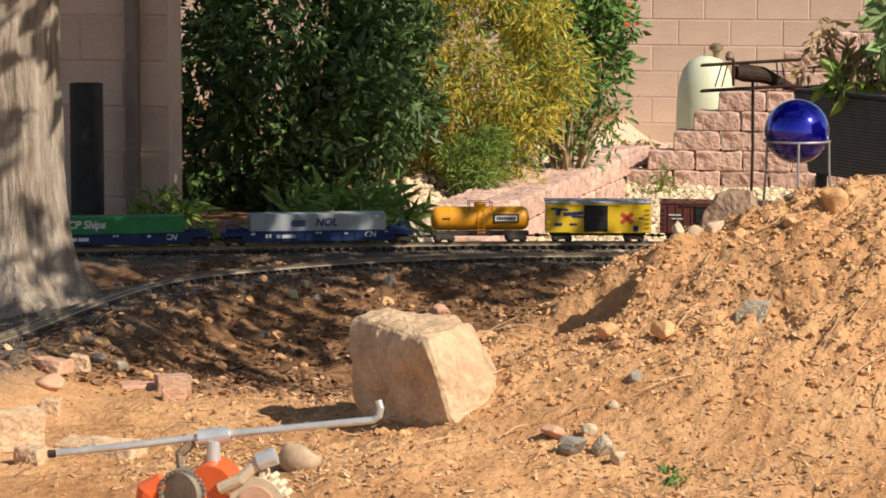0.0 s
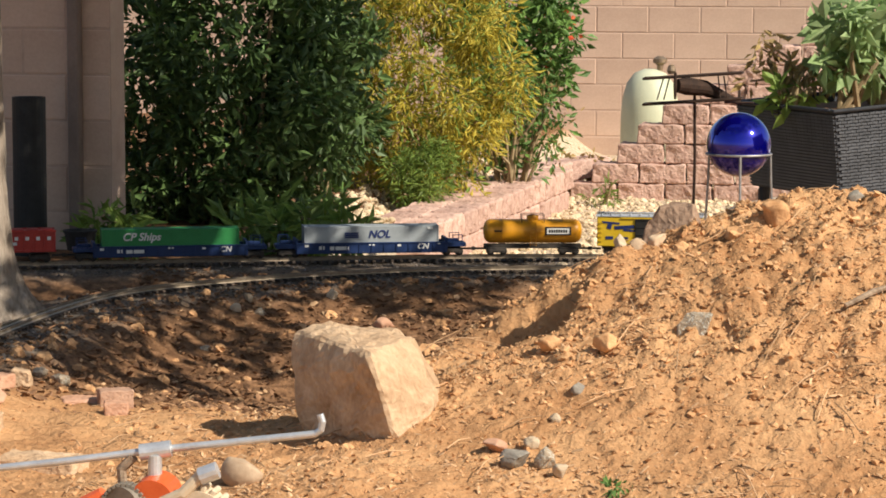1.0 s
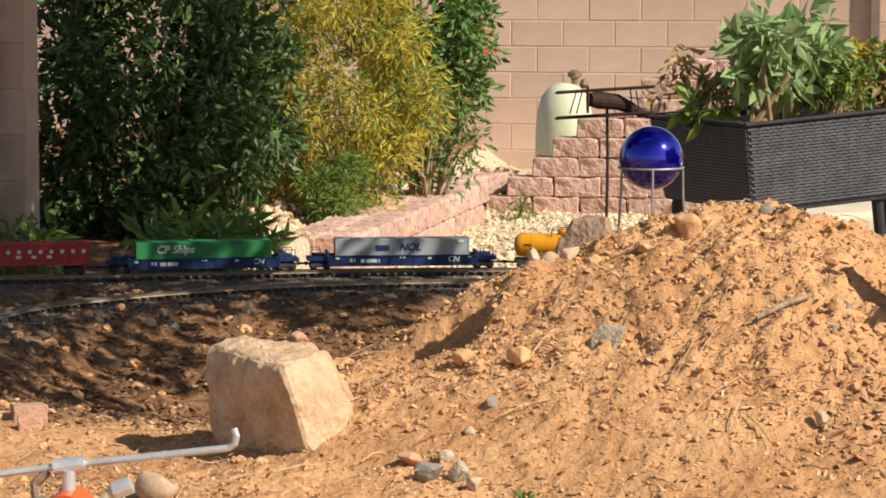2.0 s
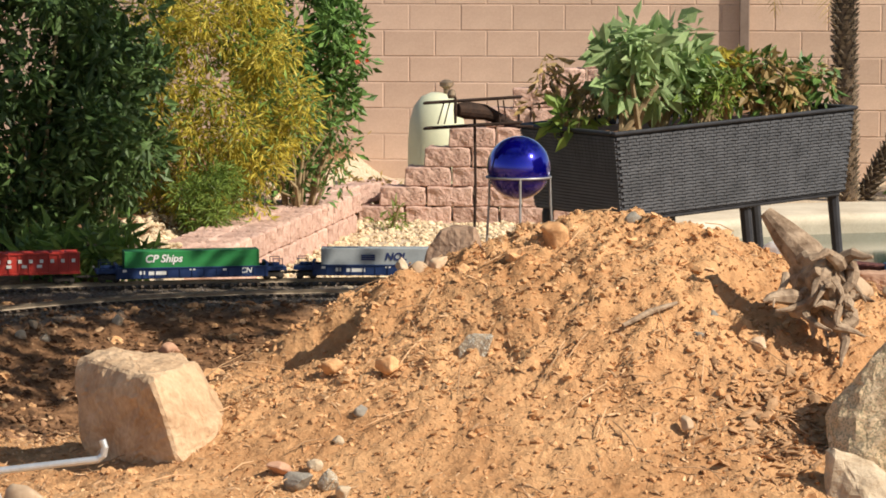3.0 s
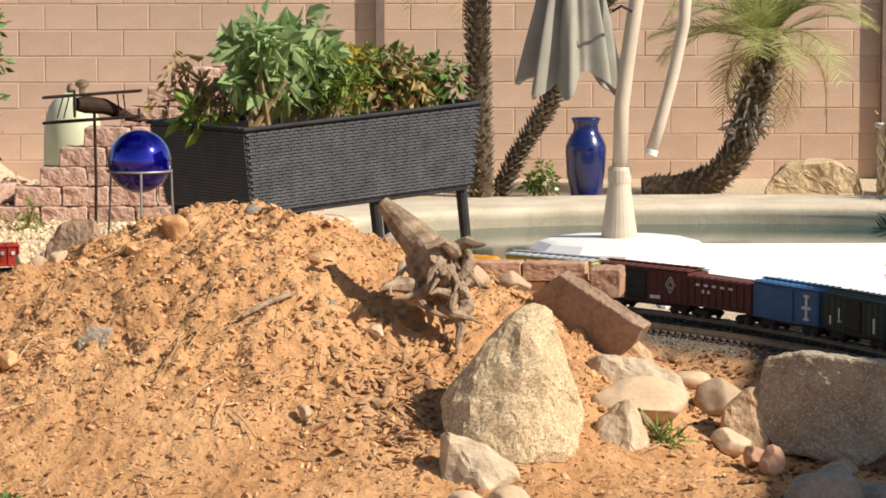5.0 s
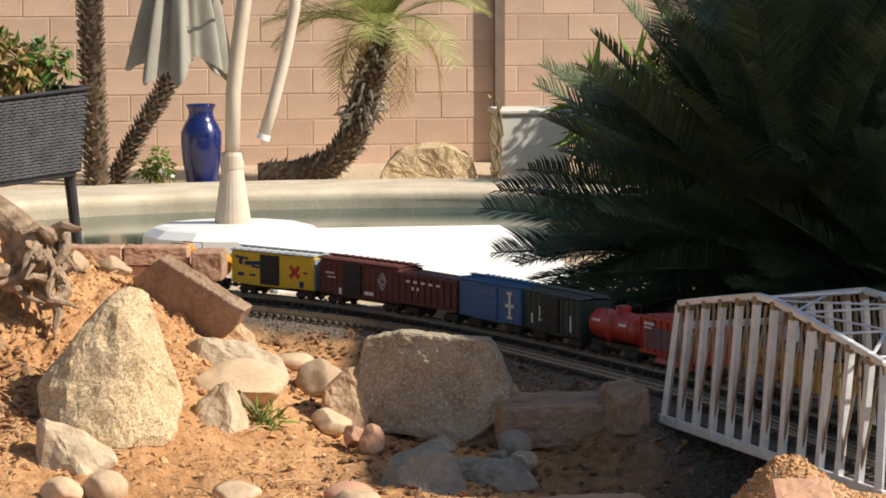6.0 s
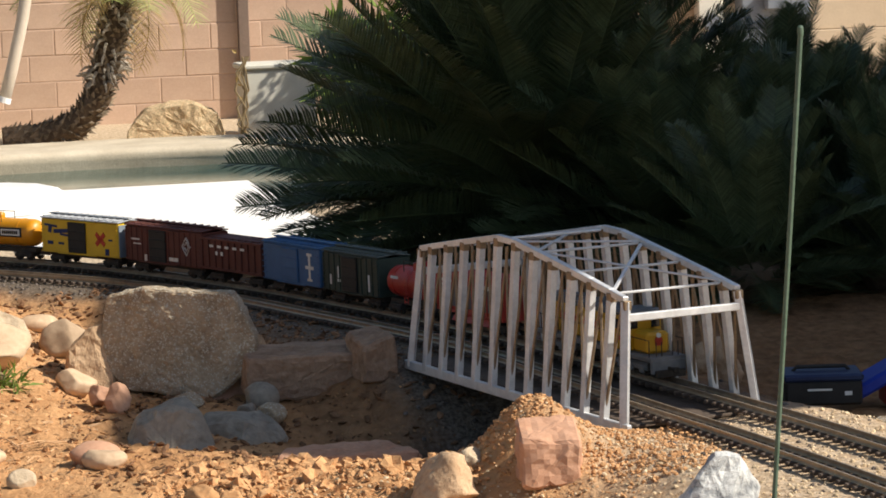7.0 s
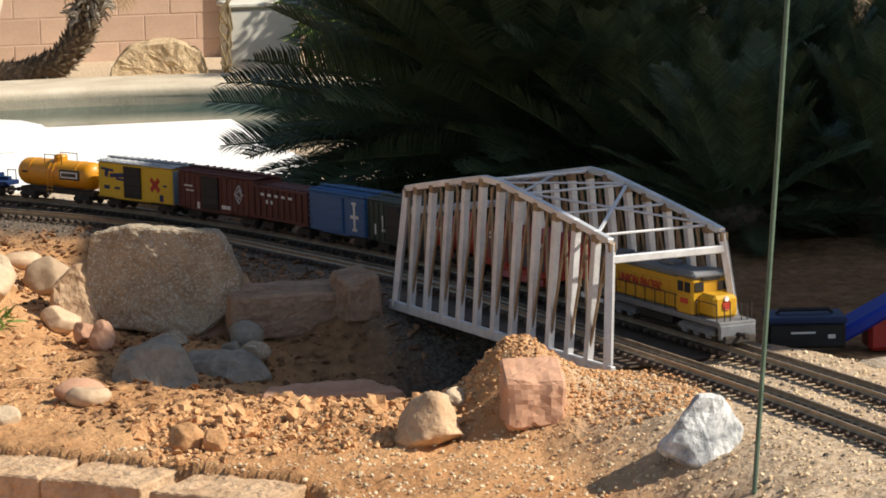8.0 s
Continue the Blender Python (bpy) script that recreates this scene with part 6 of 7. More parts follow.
rock_thing("rock", "reddish brown stone under a boulder", 1.06, 7.16, (0.075, 0.07, 0.09), SANDSTONE, 46, 10)
rock_thing("rock", "reddish brown stone under a boulder", 1.02, 7.24, (0.06, 0.06, 0.07), SANDSTONE, 47, 10)
rock_thing("rock", "flat brown stone under a boulder", 1.24, 7.2, (0.1, 0.08, 0.05), GREY_ROCK, 48, 5)
rock_thing("rock", "pinkish oval stone on bare earth", 0.93, 6.57, (0.13, 0.09, 0.065), SANDSTONE, 49, 3, 0.02)
rock_thing("rock", "pale grey stone on bare earth", 0.74, 6.33, (0.07, 0.06, 0.055), WHITE_ROCK, 50, 3, 0.02)
block_rock("stone_slab", "reddish sandstone step slab at the gully", 1.56, 7.18, [(-0.15, 0, 0), (0.15, 0, 0), (0.15, 0.2, 0), (-0.15, 0.2, 0), (-0.16, 0.0, 0.115), (0.15, -0.01, 0.115), (0.16, 0.22, 0.12), (-0.14, 0.2, 0.12)], SLAB, 51, 0.007, sink=0.0)
block_rock("stone_slab", "rounded brown stone at the bridge abutment", 1.745, 7.10, [(-0.05, 0, 0), (0.05, 0, 0), (0.05, 0.15, 0), (-0.05, 0.15, 0), (-0.05, 0.0, 0.10), (0.04, 0.0, 0.125), (0.05, 0.15, 0.13), (-0.04, 0.15, 0.12)], SLAB, 52, 0.008, turn=10, sink=0.0)
block_rock("stone_slab", "dark abutment block beneath the bridge", 1.98, 7.26, [(-0.2, 0, 0), (0.24, 0, 0), (0.24, 0.2, 0), (-0.2, 0.2, 0), (-0.2, 0, 0.20), (0.24, 0, 0.20), (0.24, 0.2, 0.20), (-0.2, 0.2, 0.20)], SLAB, 53, 0.008, z=-0.25, sink=0.0)
block_rock("stone_slab", "dark abutment block beneath the bridge", 2.3, 5.86, [(-0.24, 0, 0), (0.24, 0, 0), (0.24, 0.16, 0), (-0.24, 0.16, 0), (-0.24, 0, 0.18), (0.24, 0, 0.18), (0.24, 0.16, 0.18), (-0.24, 0.16, 0.18)], SLAB, 54, 0.008, z=-0.22, sink=0.0)
block_rock("stone_slab", "long flat pale stone lying in the gully", 1.55, 6.56, [(-0.18, 0, 0), (0.16, -0.02, 0), (0.19, 0.04, 0), (0.1, 0.12, 0), (-0.15, 0.1, 0), (-0.18, 0, 0.035), (0.17, -0.01, 0.03), (0.1, 0.12, 0.04), (-0.14, 0.1, 0.04)], SANDSTONE, 55, 0.006, z=-0.125)
rock_thing("rock", "rounded tan rock at the small heap", 1.60, 5.76, (0.17, 0.15, 0.14), TAN_ROCK, 56, 10, 0.12)
block_rock("rock", "reddish square-broken stone leaning on a dirt heap", 1.82, 5.68, [(-0.065, 0, 0), (0.06, -0.01, 0.01), (0.075, 0.06, 0.03), (-0.075, 0.02, 0.10), (0.055, 0.0, 0.105), (0.06, 0.09, 0.14), (-0.07, 0.1, 0.13), (-0.06, 0.1, 0)], SANDSTONE, 57, 0.007, tilt=(8, 4), z=-0.03)
block_rock("rock", "grey rock with white quartz veins", 2.03, 5.18, [(-0.09, 0, 0.03), (0.0, -0.05, 0), (0.06, -0.03, 0.0), (0.095, 0.02, 0.07), (0.05, 0.0, 0.14), (-0.02, 0.0, 0.15), (-0.06, -0.01, 0.10), (-0.095, 0.02, 0.05), (0.03, 0.1, 0.1), (-0.05, 0.1, 0.02), (0.06, 0.1, 0)], QUARTZ, 58, 0.010)
for k, (x, y, w, h, mat, lab) in enumerate(((1.09, 5.90, 0.08, 0.075, CLOD, "crumbly lump of tan earth"), (1.15, 5.86, 0.055, 0.075, CLOD, "crumbly lump of tan earth"), (1.69, 5.9, 0.07, 0.05, WHITE_ROCK, "small pale stone on a dirt heap"))):
    rock_thing("dirt_clod" if mat is CLOD else "rock", lab, x, y, (w, w * 0.85, h), mat, 60 + k, 5, 0.12, category="dirt clod" if mat is CLOD else "rock")

# stones on the mound and round the large boulder
for k, (x, y, w, h, mat, lab) in enumerate((
        (-1.18, 6.93, 0.085, 0.055, SANDSTONE, "greyish pink stone in a small group"), (-1.12, 6.83, 0.10, 0.07, BLUE_ROCK, "blue-grey rounded stone in a small group"),
        (-1.04, 6.84, 0.07, 0.07, GREY_ROCK, "grey stone in a small group"), (-1.09, 6.95, 0.05, 0.045, WHITE_ROCK, "pale stone in a small group"),
        (-0.995, 6.79, 0.065, 0.05, WHITE_ROCK, "white stone in a small group"), (-1.01, 7.2, 0.05, 0.05, BLUE_ROCK, "small blue-grey pebble on the mound"),
        (-1.05, 7.07, 0.05, 0.04, WHITE_ROCK, "small white pebble on the mound"), (-1.13, 7.46, 0.085, 0.06, CLOD, "rounded clod of tan earth"),
        (-0.96, 7.4, 0.095, 0.06, CLOD, "rounded clod of tan earth"), 
        (-0.90, 8.0, 0.08, 0.07, COBBLE, "tan stone beside a brown rock"), (-0.56, 7.95, 0.12, 0.1, CLOD, "large clod of tan earth"),
        (-0.10, 7.55, 0.05, 0.035, BLUE_ROCK, "greenish grey pebble on the mound"), (0.02, 7.49, 0.07, 0.05, COBBLE, "cream pebble lying on the mound"),
        (-0.16, 7.1, 0.055, 0.05, COBBLE, "tan pebble lying on the mound"), (-0.14, 7.45, 0.04, 0.03, BLUE_ROCK, "small blue-grey pebble on the mound"),
        (-2.6, 9.87, 0.06, 0.05, WHITE_ROCK, "white stone in dark mulch"), (-2.62, 9.76, 0.06, 0.05, WHITE_ROCK, "white stone in dark mulch"),
        (-2.34, 10.1, 0.065, 0.05, WHITE_ROCK, "white stone in dark mulch"), (-2.54, 9.8, 0.055, 0.04, GREY_ROCK, "grey stone in dark mulch"),
        (-2.61, 9.33, 0.07, 0.04, GREY_ROCK, "grey stone in dark mulch"), (-2.1, 9.85, 0.12, 0.06, SANDSTONE, "brown stone in dark mulch"),
        (-3.2, 8.8, 0.07, 0.06, COBBLE, "tan stone at the tree's foot"), (-2.75, 7.6, 0.13, 0.07, SANDSTONE, "flat brown stone in leaf litter"),
        (-2.78, 8.06, 0.07, 0.05, GREY_ROCK, "pale stone in leaf litter"), (-1.62, 11.0, 0.08, 0.04, WHITE_ROCK, "white stone beside the rails"),
        (-2.62, 6.9, 0.17, 0.15, TAN_ROCK, "large tan rock on bare earth"), (-0.35, 8.1, 0.09, 0.05, BLUE_ROCK, "grey-green stone in the crest"), (-1.0, 7.9, 0.06, 0.05, WHITE_ROCK, "small pale stone in the crest"),
        (-0.95, 7.95, 0.07, 0.05, COBBLE, "small tan stone in the crest"), (0.3, 8.1, 0.12, 0.10, COBBLE, "tan stone behind the stump"), (0.42, 8.3, 0.12, 0.09, COBBLE, "tan stone behind the stump"))):
    rock_thing("dirt_clod" if mat is CLOD else "stone", lab, x, y, (w, w * 0.85, h), mat, 300 + k, 16, 0.20 if mat is CLOD else 0.13, flat=0.55, sink=0.35, category="dirt clod" if mat is CLOD else "stone", level=3)
block_rock("rock", "dark brown rock half buried in the mound's crest", -0.88, 8.12, [(-0.09, 0, 0), (0.08, -0.03, 0), (0.09, 0.1, 0), (-0.08, 0.1, 0), (-0.075, 0.02, 0.06), (-0.03, 0.03, 0.125), (0.07, 0.02, 0.13), (0.09, 0.04, 0.07), (0.0, 0.1, 0.13)], SLAB, 73, 0.009, z=0.395)
block_rock("stone", "flat pale green stone tilted on the mound", -0.74, 7.43, [(-0.04, 0, 0), (0.03, -0.01, 0), (0.055, 0.03, 0.06), (-0.02, 0.05, 0.055), (-0.045, 0.02, 0.03), (-0.04, 0.02, -0.02), (0.05, 0.06, 0.05)], GREY_ROCK, 71, 0.005, tilt=(20, 0), category="stone")
block_rock("stone_slab", "flat tan sandstone slab on bare earth", -2.37, 6.86, [(-0.11, 0, 0), (0.10, 0, 0), (0.115, 0.08, 0), (-0.10, 0.09, 0), (-0.115, 0.0, 0.045), (0.09, 0, 0.04), (0.115, 0.09, 0.05), (-0.1, 0.1, 0.055)], TAN_ROCK, 72, 0.005)

for k, (x, y, w, h, mat, lab) in enumerate((
        (-2.81, 7.78, 0.110, 0.050, SANDSTONE, "broken tan stone in leaf litter"),
        (-2.77, 7.89, 0.060, 0.060, TAN_ROCK, "broken tan stone in leaf litter"),
        (-2.59, 7.91, 0.150, 0.030, SANDSTONE, "long flat sandstone piece in leaf litter"),
        (-2.42, 7.70, 0.075, 0.050, SANDSTONE, "square-broken reddish stone in leaf litter"),
        (-2.66, 7.33, 0.070, 0.055, TAN_ROCK, "pale broken stone on bare earth"),
        (-2.60, 6.89, 0.160, 0.120, TAN_ROCK, "large tan broken stone on bare earth"),
        (-2.73, 8.12, 0.060, 0.035, GREY_ROCK, "small grey stone in leaf litter"),
        (-2.48, 6.69, 0.090, 0.050, TAN_ROCK, "crumbling tan stone on bare earth"))):
    rnd = random.Random(400 + k)
    block_rock("stone", lab, x, y, [(sx * w / 2 * rnd.uniform(0.75, 1), sy * w * 0.35 * rnd.uniform(0.7, 1), sz * h * rnd.uniform(0.75, 1)) for sx in (-1, 1) for sy in (-1, 1) for sz in (0, 1)], mat, 400 + k, 0.004, turn=rnd.uniform(-35, 35), sink=0.008, category="stone", cuts=4)


def brick(x, y, z, turn, tilt=(0, 0), label="weathered red clay brick", size=(0.195, 0.092, 0.057), seed=1):
    sx, sy, sz = (s / 2 for s in size)
    ob = part("brick", cut_stone([(a * sx, b * sy, c * sz) for a in (-1, 1) for b in (-1, 1) for c in (-1, 1)], seed, 0.0035, 4), BRICK)
    ob.matrix_world = pose(x, y, z, tilt[0], tilt[1], turn)
    return tagged(ob, label, "brick", "bricks")


for row in range(2):
    for k in range(2):
        brick(0.36 + 0.2 * k + (0.08 if row % 2 else 0), 8.62 - 0.03 * k, 0.298 - 0.06 * row, -9, seed=80 + k + 5 * row, label="weathered red brick in a low row")
brick(0.715, 8.50, 0.275, 80, size=(0.15, 0.092, 0.085), seed=88, label="weathered red brick at the row's end")
brick(-2.48, 7.88, -0.09, 25, size=(0.1, 0.075, 0.06), seed=89, label="broken brick piece in leaf litter")
block_rock("paving_slab", "broken reddish paving slab tipped on its edge", 0.6, 8.02,
           [(x + dx, y + dy, z + dz) for dx, dy, dz in ((0, 0, 0), (0.03, 0.032, 0.012)) for x, y, z in ((-0.131, 0.15, 0.106), (-0.052, 0.09, 0.172), (0.177, -0.09, 0.035), (0.155, -0.065, -0.012), (0.081, -0.005, -0.08), (-0.084, 0.12, -0.05))],
           SLAB, 90, 0.0035, category="paving slab", z=0.165, sink=0.0)
block_rock("rock", "pale wedge of rock behind a broken slab", 0.76, 8.35, [(-0.07, 0, 0), (0.09, 0, 0), (0.08, 0.1, 0), (-0.07, 0.1, 0), (-0.05, 0.03, 0.16), (0.0, 0.05, 0.13), (0.08, 0.04, 0.03)], TAN_ROCK, 91, z=0.06)


def make_root():
    stump = thing("tree_stump", (0.17, 7.58, 0.28), "weathered twisted root stump on the mound", "tree stump")
    part("stem", tube([(0.02, 0.05, 0.12), (-0.03, 0.05, 0.20), (-0.08, 0.06, 0.25), (-0.135, 0.07, 0.31)], [0.060, 0.052, 0.040, 0.018], 12), DRY_WOOD, stump)
    part("crown", stone((0.19, 0.16, 0.17), 95, 6, 0.22, 4), DRY_WOOD, stump).location = (0.02, 0.02, 0.06)
    rnd = random.Random(8)
    for k in range(38):
        p = Vector((0.03 + rnd.gauss(0, 0.035), -0.01 + rnd.gauss(0, 0.03), 0.12 + rnd.gauss(0, 0.04)))
        d = Vector((rnd.uniform(-1, 1), rnd.uniform(-1, 0.3), rnd.uniform(-1.1, 0.6))).normalized()
        pts, rad, r = [p], [], rnd.uniform(0.009, 0.022)
        for j in range(5):
            d = (d + Vector((rnd.uniform(-0.8, 0.8), rnd.uniform(-0.6, 0.4), rnd.uniform(-0.9, 0.4)))).normalized()
            p = p + d * rnd.uniform(0.015, 0.034)
            pts.append(p)
        part("root", tube(pts, [r * q for q in (1, 1.15, 0.9, 0.75, 0.5, 0.2)], 7), DRY_WOOD, stump)


make_root()

bag = rock_thing("plastic_bag", "crumpled shiny clear plastic bag", 0.10, 8.5, (0.16, 0.12, 0.1), WHITE_PLASTIC, 97, 14, 0.1, category="plastic bag", z=0.36)


# ---- travelling sprinkler ----
def make_sprinkler():
    s = thing("tractor_sprinkler", (-1.855, 6.10, -0.1), "orange cast-iron tractor sprinkler with spray arms", "sprinkler")
    part("body", stone((0.15, 0.12, 0.10), 120, 4, 0.03, 4, 0.85), TOOL_ORANGE, s, smooth=True)
    part("gear_housing", tube([(0.035, -0.045, 0.085), (0.035, 0.03, 0.095)], 0.052, 24), TOOL_ORANGE, s)
    part("fender", tube([(-0.13, -0.03, 0.02), (-0.115, -0.03, 0.07), (-0.08, -0.03, 0.095)], [0.02, 0.03, 0.02], 10), TOOL_ORANGE, s)
    gear_grey = surface("gear_grey", (0.16, 0.13, 0.10), (0.30, 0.26, 0.20), 20, 0.6, 0.2, metal=0.3)
    gear = part("gear", tube([(-0.035, -0.055, 0.070), (-0.022, -0.02, 0.072)], 0.050, 40), gear_grey, s)
    for k in range(28):
        a = 2 * math.pi * k / 28
        part("tooth", box((0.007, 0.037, 0.008), (-0.029 + 0.052 * math.cos(a), -0.037, 0.071 + 0.052 * math.sin(a)), Matrix.Rotation(-a, 4, "Y")), gear_grey, gear)
    wheel = part("wheel", add_tube(bmesh.new(), [(0.145, -0.05, 0.052), (0.145, 0.0, 0.056)], 0.064, 36), TOOL_CREAM, s)
    for k in range(18):
        a = 2 * math.pi * k / 18
        part("lug", box((0.016, 0.05, 0.014), (0.145 + 0.068 * math.cos(a), -0.026, 0.054 + 0.068 * math.sin(a)), Matrix.Rotation(-a, 4, "Y"), bevel=0.003), TOOL_CREAM, wheel)
    part("hub", tube([(0.145, -0.058, 0.052), (0.145, -0.045, 0.052)], 0.043, 24), SANDSTONE, wheel)
    part("riser", tube([(0.03, 0.0, 0.12), (0.03, 0.0, 0.185)], 0.016, 14), GALV, s)
    part("swivel", tube([(-0.005, 0.0, 0.190), (0.065, 0.012, 0.200)], 0.019, 16), GALV, s)
    part("hose_elbow", tube([(0.06, -0.05, 0.085), (0.11, -0.055, 0.11), (0.15, -0.05, 0.15), (0.165, -0.045, 0.165)], 0.014, 10), TOOL_CREAM, s)
    part("hose_coupling", tube([(0.15, -0.05, 0.15), (0.19, -0.045, 0.165)], 0.02, 12), GALV, s)
    part("spray_arm", tube([(0.0, 0, 0.192), (-0.17, -0.02, 0.168), (-0.335, -0.03, 0.147)], 0.0085, 12), GALV, s)
    part("spray_arm", tube([(0.05, 0.01, 0.198), (0.25, 0.03, 0.222), (0.395, 0.04, 0.240), (0.408, 0.04, 0.250), (0.412, 0.04, 0.268), (0.406, 0.04, 0.285)], 0.0085, 12), GALV, s)
    part("nozzle_cap", tube([(-0.34, -0.03, 0.146), (-0.355, -0.03, 0.144)], 0.0095, 12), DARK_TRUCK, s)
    part("lever", tube([(-0.045, 0.0, 0.10), (-0.05, 0.0, 0.15), (-0.02, 0.0, 0.18)], 0.012, 8), DRY_WOOD, s)


make_sprinkler()
rock_thing("stone", "pale stone beside the sprinkler", -1.76, 6.62, (0.11, 0.08, 0.09), COBBLE, 121, 5, 0.04, category="stone")

# ---- near right corner ----
stake = thing("garden_stake", (2.023, 4.88, -0.1), "thin green coated steel garden stake", "garden stake")
part("rod", tube([(-0.005, 0, -0.05), (0.027, 0, 0.35), (0.055, 0, 0.7), (0.080, 0, 1.031)], 0.0048, 10), GREEN_STAKE, stake)
part("cap", lathe([(0.0055, 0.0), (0.006, 0.004), (0.006, 0.016), (0.003, 0.02)], 10, (0.080, 0, 1.026)), GREEN_STAKE, stake)


def make_battery():
    b = thing("battery_box", pose(2.72, 6.45, -0.06, 0, 0, -14), "black battery box with a dark blue lid", "battery")
    part("case", box((0.19, 0.13, 0.062), (0, 0, 0.031), bevel=0.006), BLACK, b)
    part("lid", box((0.196, 0.136, 0.018), (0, 0, 0.069), bevel=0.005), surface("navy_lid", (0.012, 0.02, 0.06), (0.02, 0.035, 0.09), 10, 0.5), b)
    bars(b, [(-0.01, 0.040, 0.06, 0.005), (0.06, 0.03, 0.018, 0.010)], DECAL, y=0.0655)
    part("handle", tube([(-0.07, 0, 0.076), (-0.06, 0, 0.088), (0.06, 0, 0.088), (0.07, 0, 0.076)], 0.005, 8), BLACK, b)


make_battery()
toy = thing("toy_slide", pose(2.89, 6.50, -0.09, 0, 0, -10), "blue and red plastic ramp lying on the ground", "toy")
part("ramp", box((0.30, 0.12, 0.035), (0.05, 0, 0.10), Matrix.Rotation(radians(-28), 4, "Y"), bevel=0.008), BLUE_TOY, toy)
part("support", box((0.14, 0.10, 0.10), (0.08, 0.0, 0.05), bevel=0.01), CAR_RED, toy)
rock_thing("rock", "low tan rock behind the track", 2.62, 6.95, (0.16, 0.12, 0.14), TAN_ROCK, 131, 6)
rock_thing("rock", "flat pale stone beside the rails", 2.72, 5.9, (0.2, 0.13, 0.05), GREY_ROCK, 132, 6)
for k, (x, y, w, z) in enumerate(((0.55, 6.10, 0.24, -0.23), (0.735, 5.945, 0.24, -0.23), (0.925, 5.785, 0.25, -0.23), (1.145, 5.59, 0.30, -0.235))):
    block_rock("retaining_block", "split-face tan retaining wall cap block", x, y, [(-w / 2, -0.1, 0), (w / 2, -0.1, 0), (w / 2 - 0.02, 0.1, 0), (-w / 2 + 0.02, 0.1, 0), (-w / 2, -0.1, 0.12), (w / 2, -0.1, 0.12), (w / 2 - 0.02, 0.1, 0.12), (-w / 2 + 0.02, 0.1, 0.12)],
               TAN_ROCK, 140 + k, 0.005, turn=-40, z=z, sink=0.0, category="retaining block", group="retaining blocks")


def make_meter():
    m = thing("meter_panel", (6.87, 19.12, -0.05), "grey electrical panel with meter on pale siding", "electrical panel")
    part("cabinet", box((0.52, 0.15, 0.94), (0.28, 0, 0.44), bevel=0.012), PANEL_GREY, m)
    part("hood", box((0.25, 0.08, 0.15), (0.31, -0.11, 0.52), bevel=0.012), PANEL_GREY, m)
    part("meter_base", box((0.19, 0.10, 0.75), (-0.20, 0, 0.31), bevel=0.012), BOX_WHITE, m)
    part("meter", tube([(-0.20, -0.05, 0.37), (-0.20, -0.12, 0.37)], 0.062, 20), PANEL_GREY, m)
    part("conduit", tube([(0.12, -0.02, 0.9), (0.12, -0.02, 1.6)], 0.03, 10), PANEL_GREY, m)
    s = thing("star_ornament", (6.64, 19.1, 0.62), "teal metal star ornament on a wall", "wall ornament")
    bm = bmesh.new()
    c, ringv = bm.verts.new((0, -0.03, 0)), []
    for k in range(10):
        r = 0.115 if k % 2 == 0 else 0.05
        ringv.append(bm.verts.new((r * math.sin(math.pi * k / 5), 0, r * math.cos(math.pi * k / 5))))
    for k in range(10):
        bm.faces.new((c, ringv[k], ringv[(k + 1) % 10]))
    bm.faces.new(ringv)
    part("star", bm, TEAL, s)


make_meter()
wr = block_rock("boulder", "large yellowish boulder at the garden wall", 2.96, 20.0, [(-0.38, 0, 0), (0.36, 0, 0), (0.38, 0.3, 0), (-0.3, 0.3, 0), (-0.36, 0.0, 0.14), (-0.2, 0.0, 0.27), (0.12, 0.0, 0.30), (0.3, 0.0, 0.22), (0.1, 0.3, 0.32), (-0.2, 0.3, 0.25)], PALE_ROCK, 150, 0.02, z=-0.40)


# ---- loose earth ----
def scatter(name, label, material, count, area, size, seed, keep=None, squash=0.75, long=1.0, category="loose earth", lift=0.2, angular=0.35):
    """Many small lumps lying on the ground, one object."""
    rnd = random.Random(seed)
    shapes = []
    for k in range(5):
        b = bmesh.new()
        bmesh.ops.create_icosphere(b, subdivisions=1 if size[1] < 0.02 else 2, radius=1.0)
        off = Vector((k * 9.1, seed, 3.3))
        for v in b.verts:
            v.co *= 1 + angular * noise.noise(v.co * 1.4 + off) + 0.5 * angular * noise.noise(v.co * 3.1 + off)
        b.verts.index_update()
        shapes.append(([v.co.copy() for v in b.verts], [[v.index for v in f.verts] for f in b.faces]))
        b.free()
    verts, faces = [], []
    n = tries = 0
    while n < count and tries < count * 6:
        tries += 1
        x, y = rnd.uniform(area[0], area[1]), rnd.uniform(area[2], area[3])
        if keep and rnd.random() > keep(x, y):
            continue
        n += 1
        s = size[0] + (size[1] - size[0]) * rnd.random() ** 2.6
        z = ground_top(x, y) if 4.5 < y < 12.6 else ground_z(x, y)
        m = pose(x, y, z + s * lift, rnd.uniform(-40, 40), rnd.uniform(-40, 40), rnd.uniform(0, 360)) @ Matrix.Diagonal((s * long, s, s * squash, 1))
        vs, fs = shapes[n % 5]
        o = len(verts)
        verts.extend((m @ v)[:] for v in vs)
        faces.extend([i + o for i in f] for f in fs)
    me = bpy.data.meshes.new(name)
    me.from_pydata(verts, [], faces)
    me.materials.append(material)
    ob = new(name, me)
    return tagged(ob, label, category, kind="stuff")


def on_heap(x, y):
    return 0.25 + 0.75 * ease(-0.05, 0.25, ground_z(x, y)) if track_gap(x, y) > 0.3 else 0.0


def chippy(x, y):
    return 0.25 + 0.75 * ease(-0.15, 0.3, noise.noise(Vector((x * 2.4, y * 2.4, 3.3))))


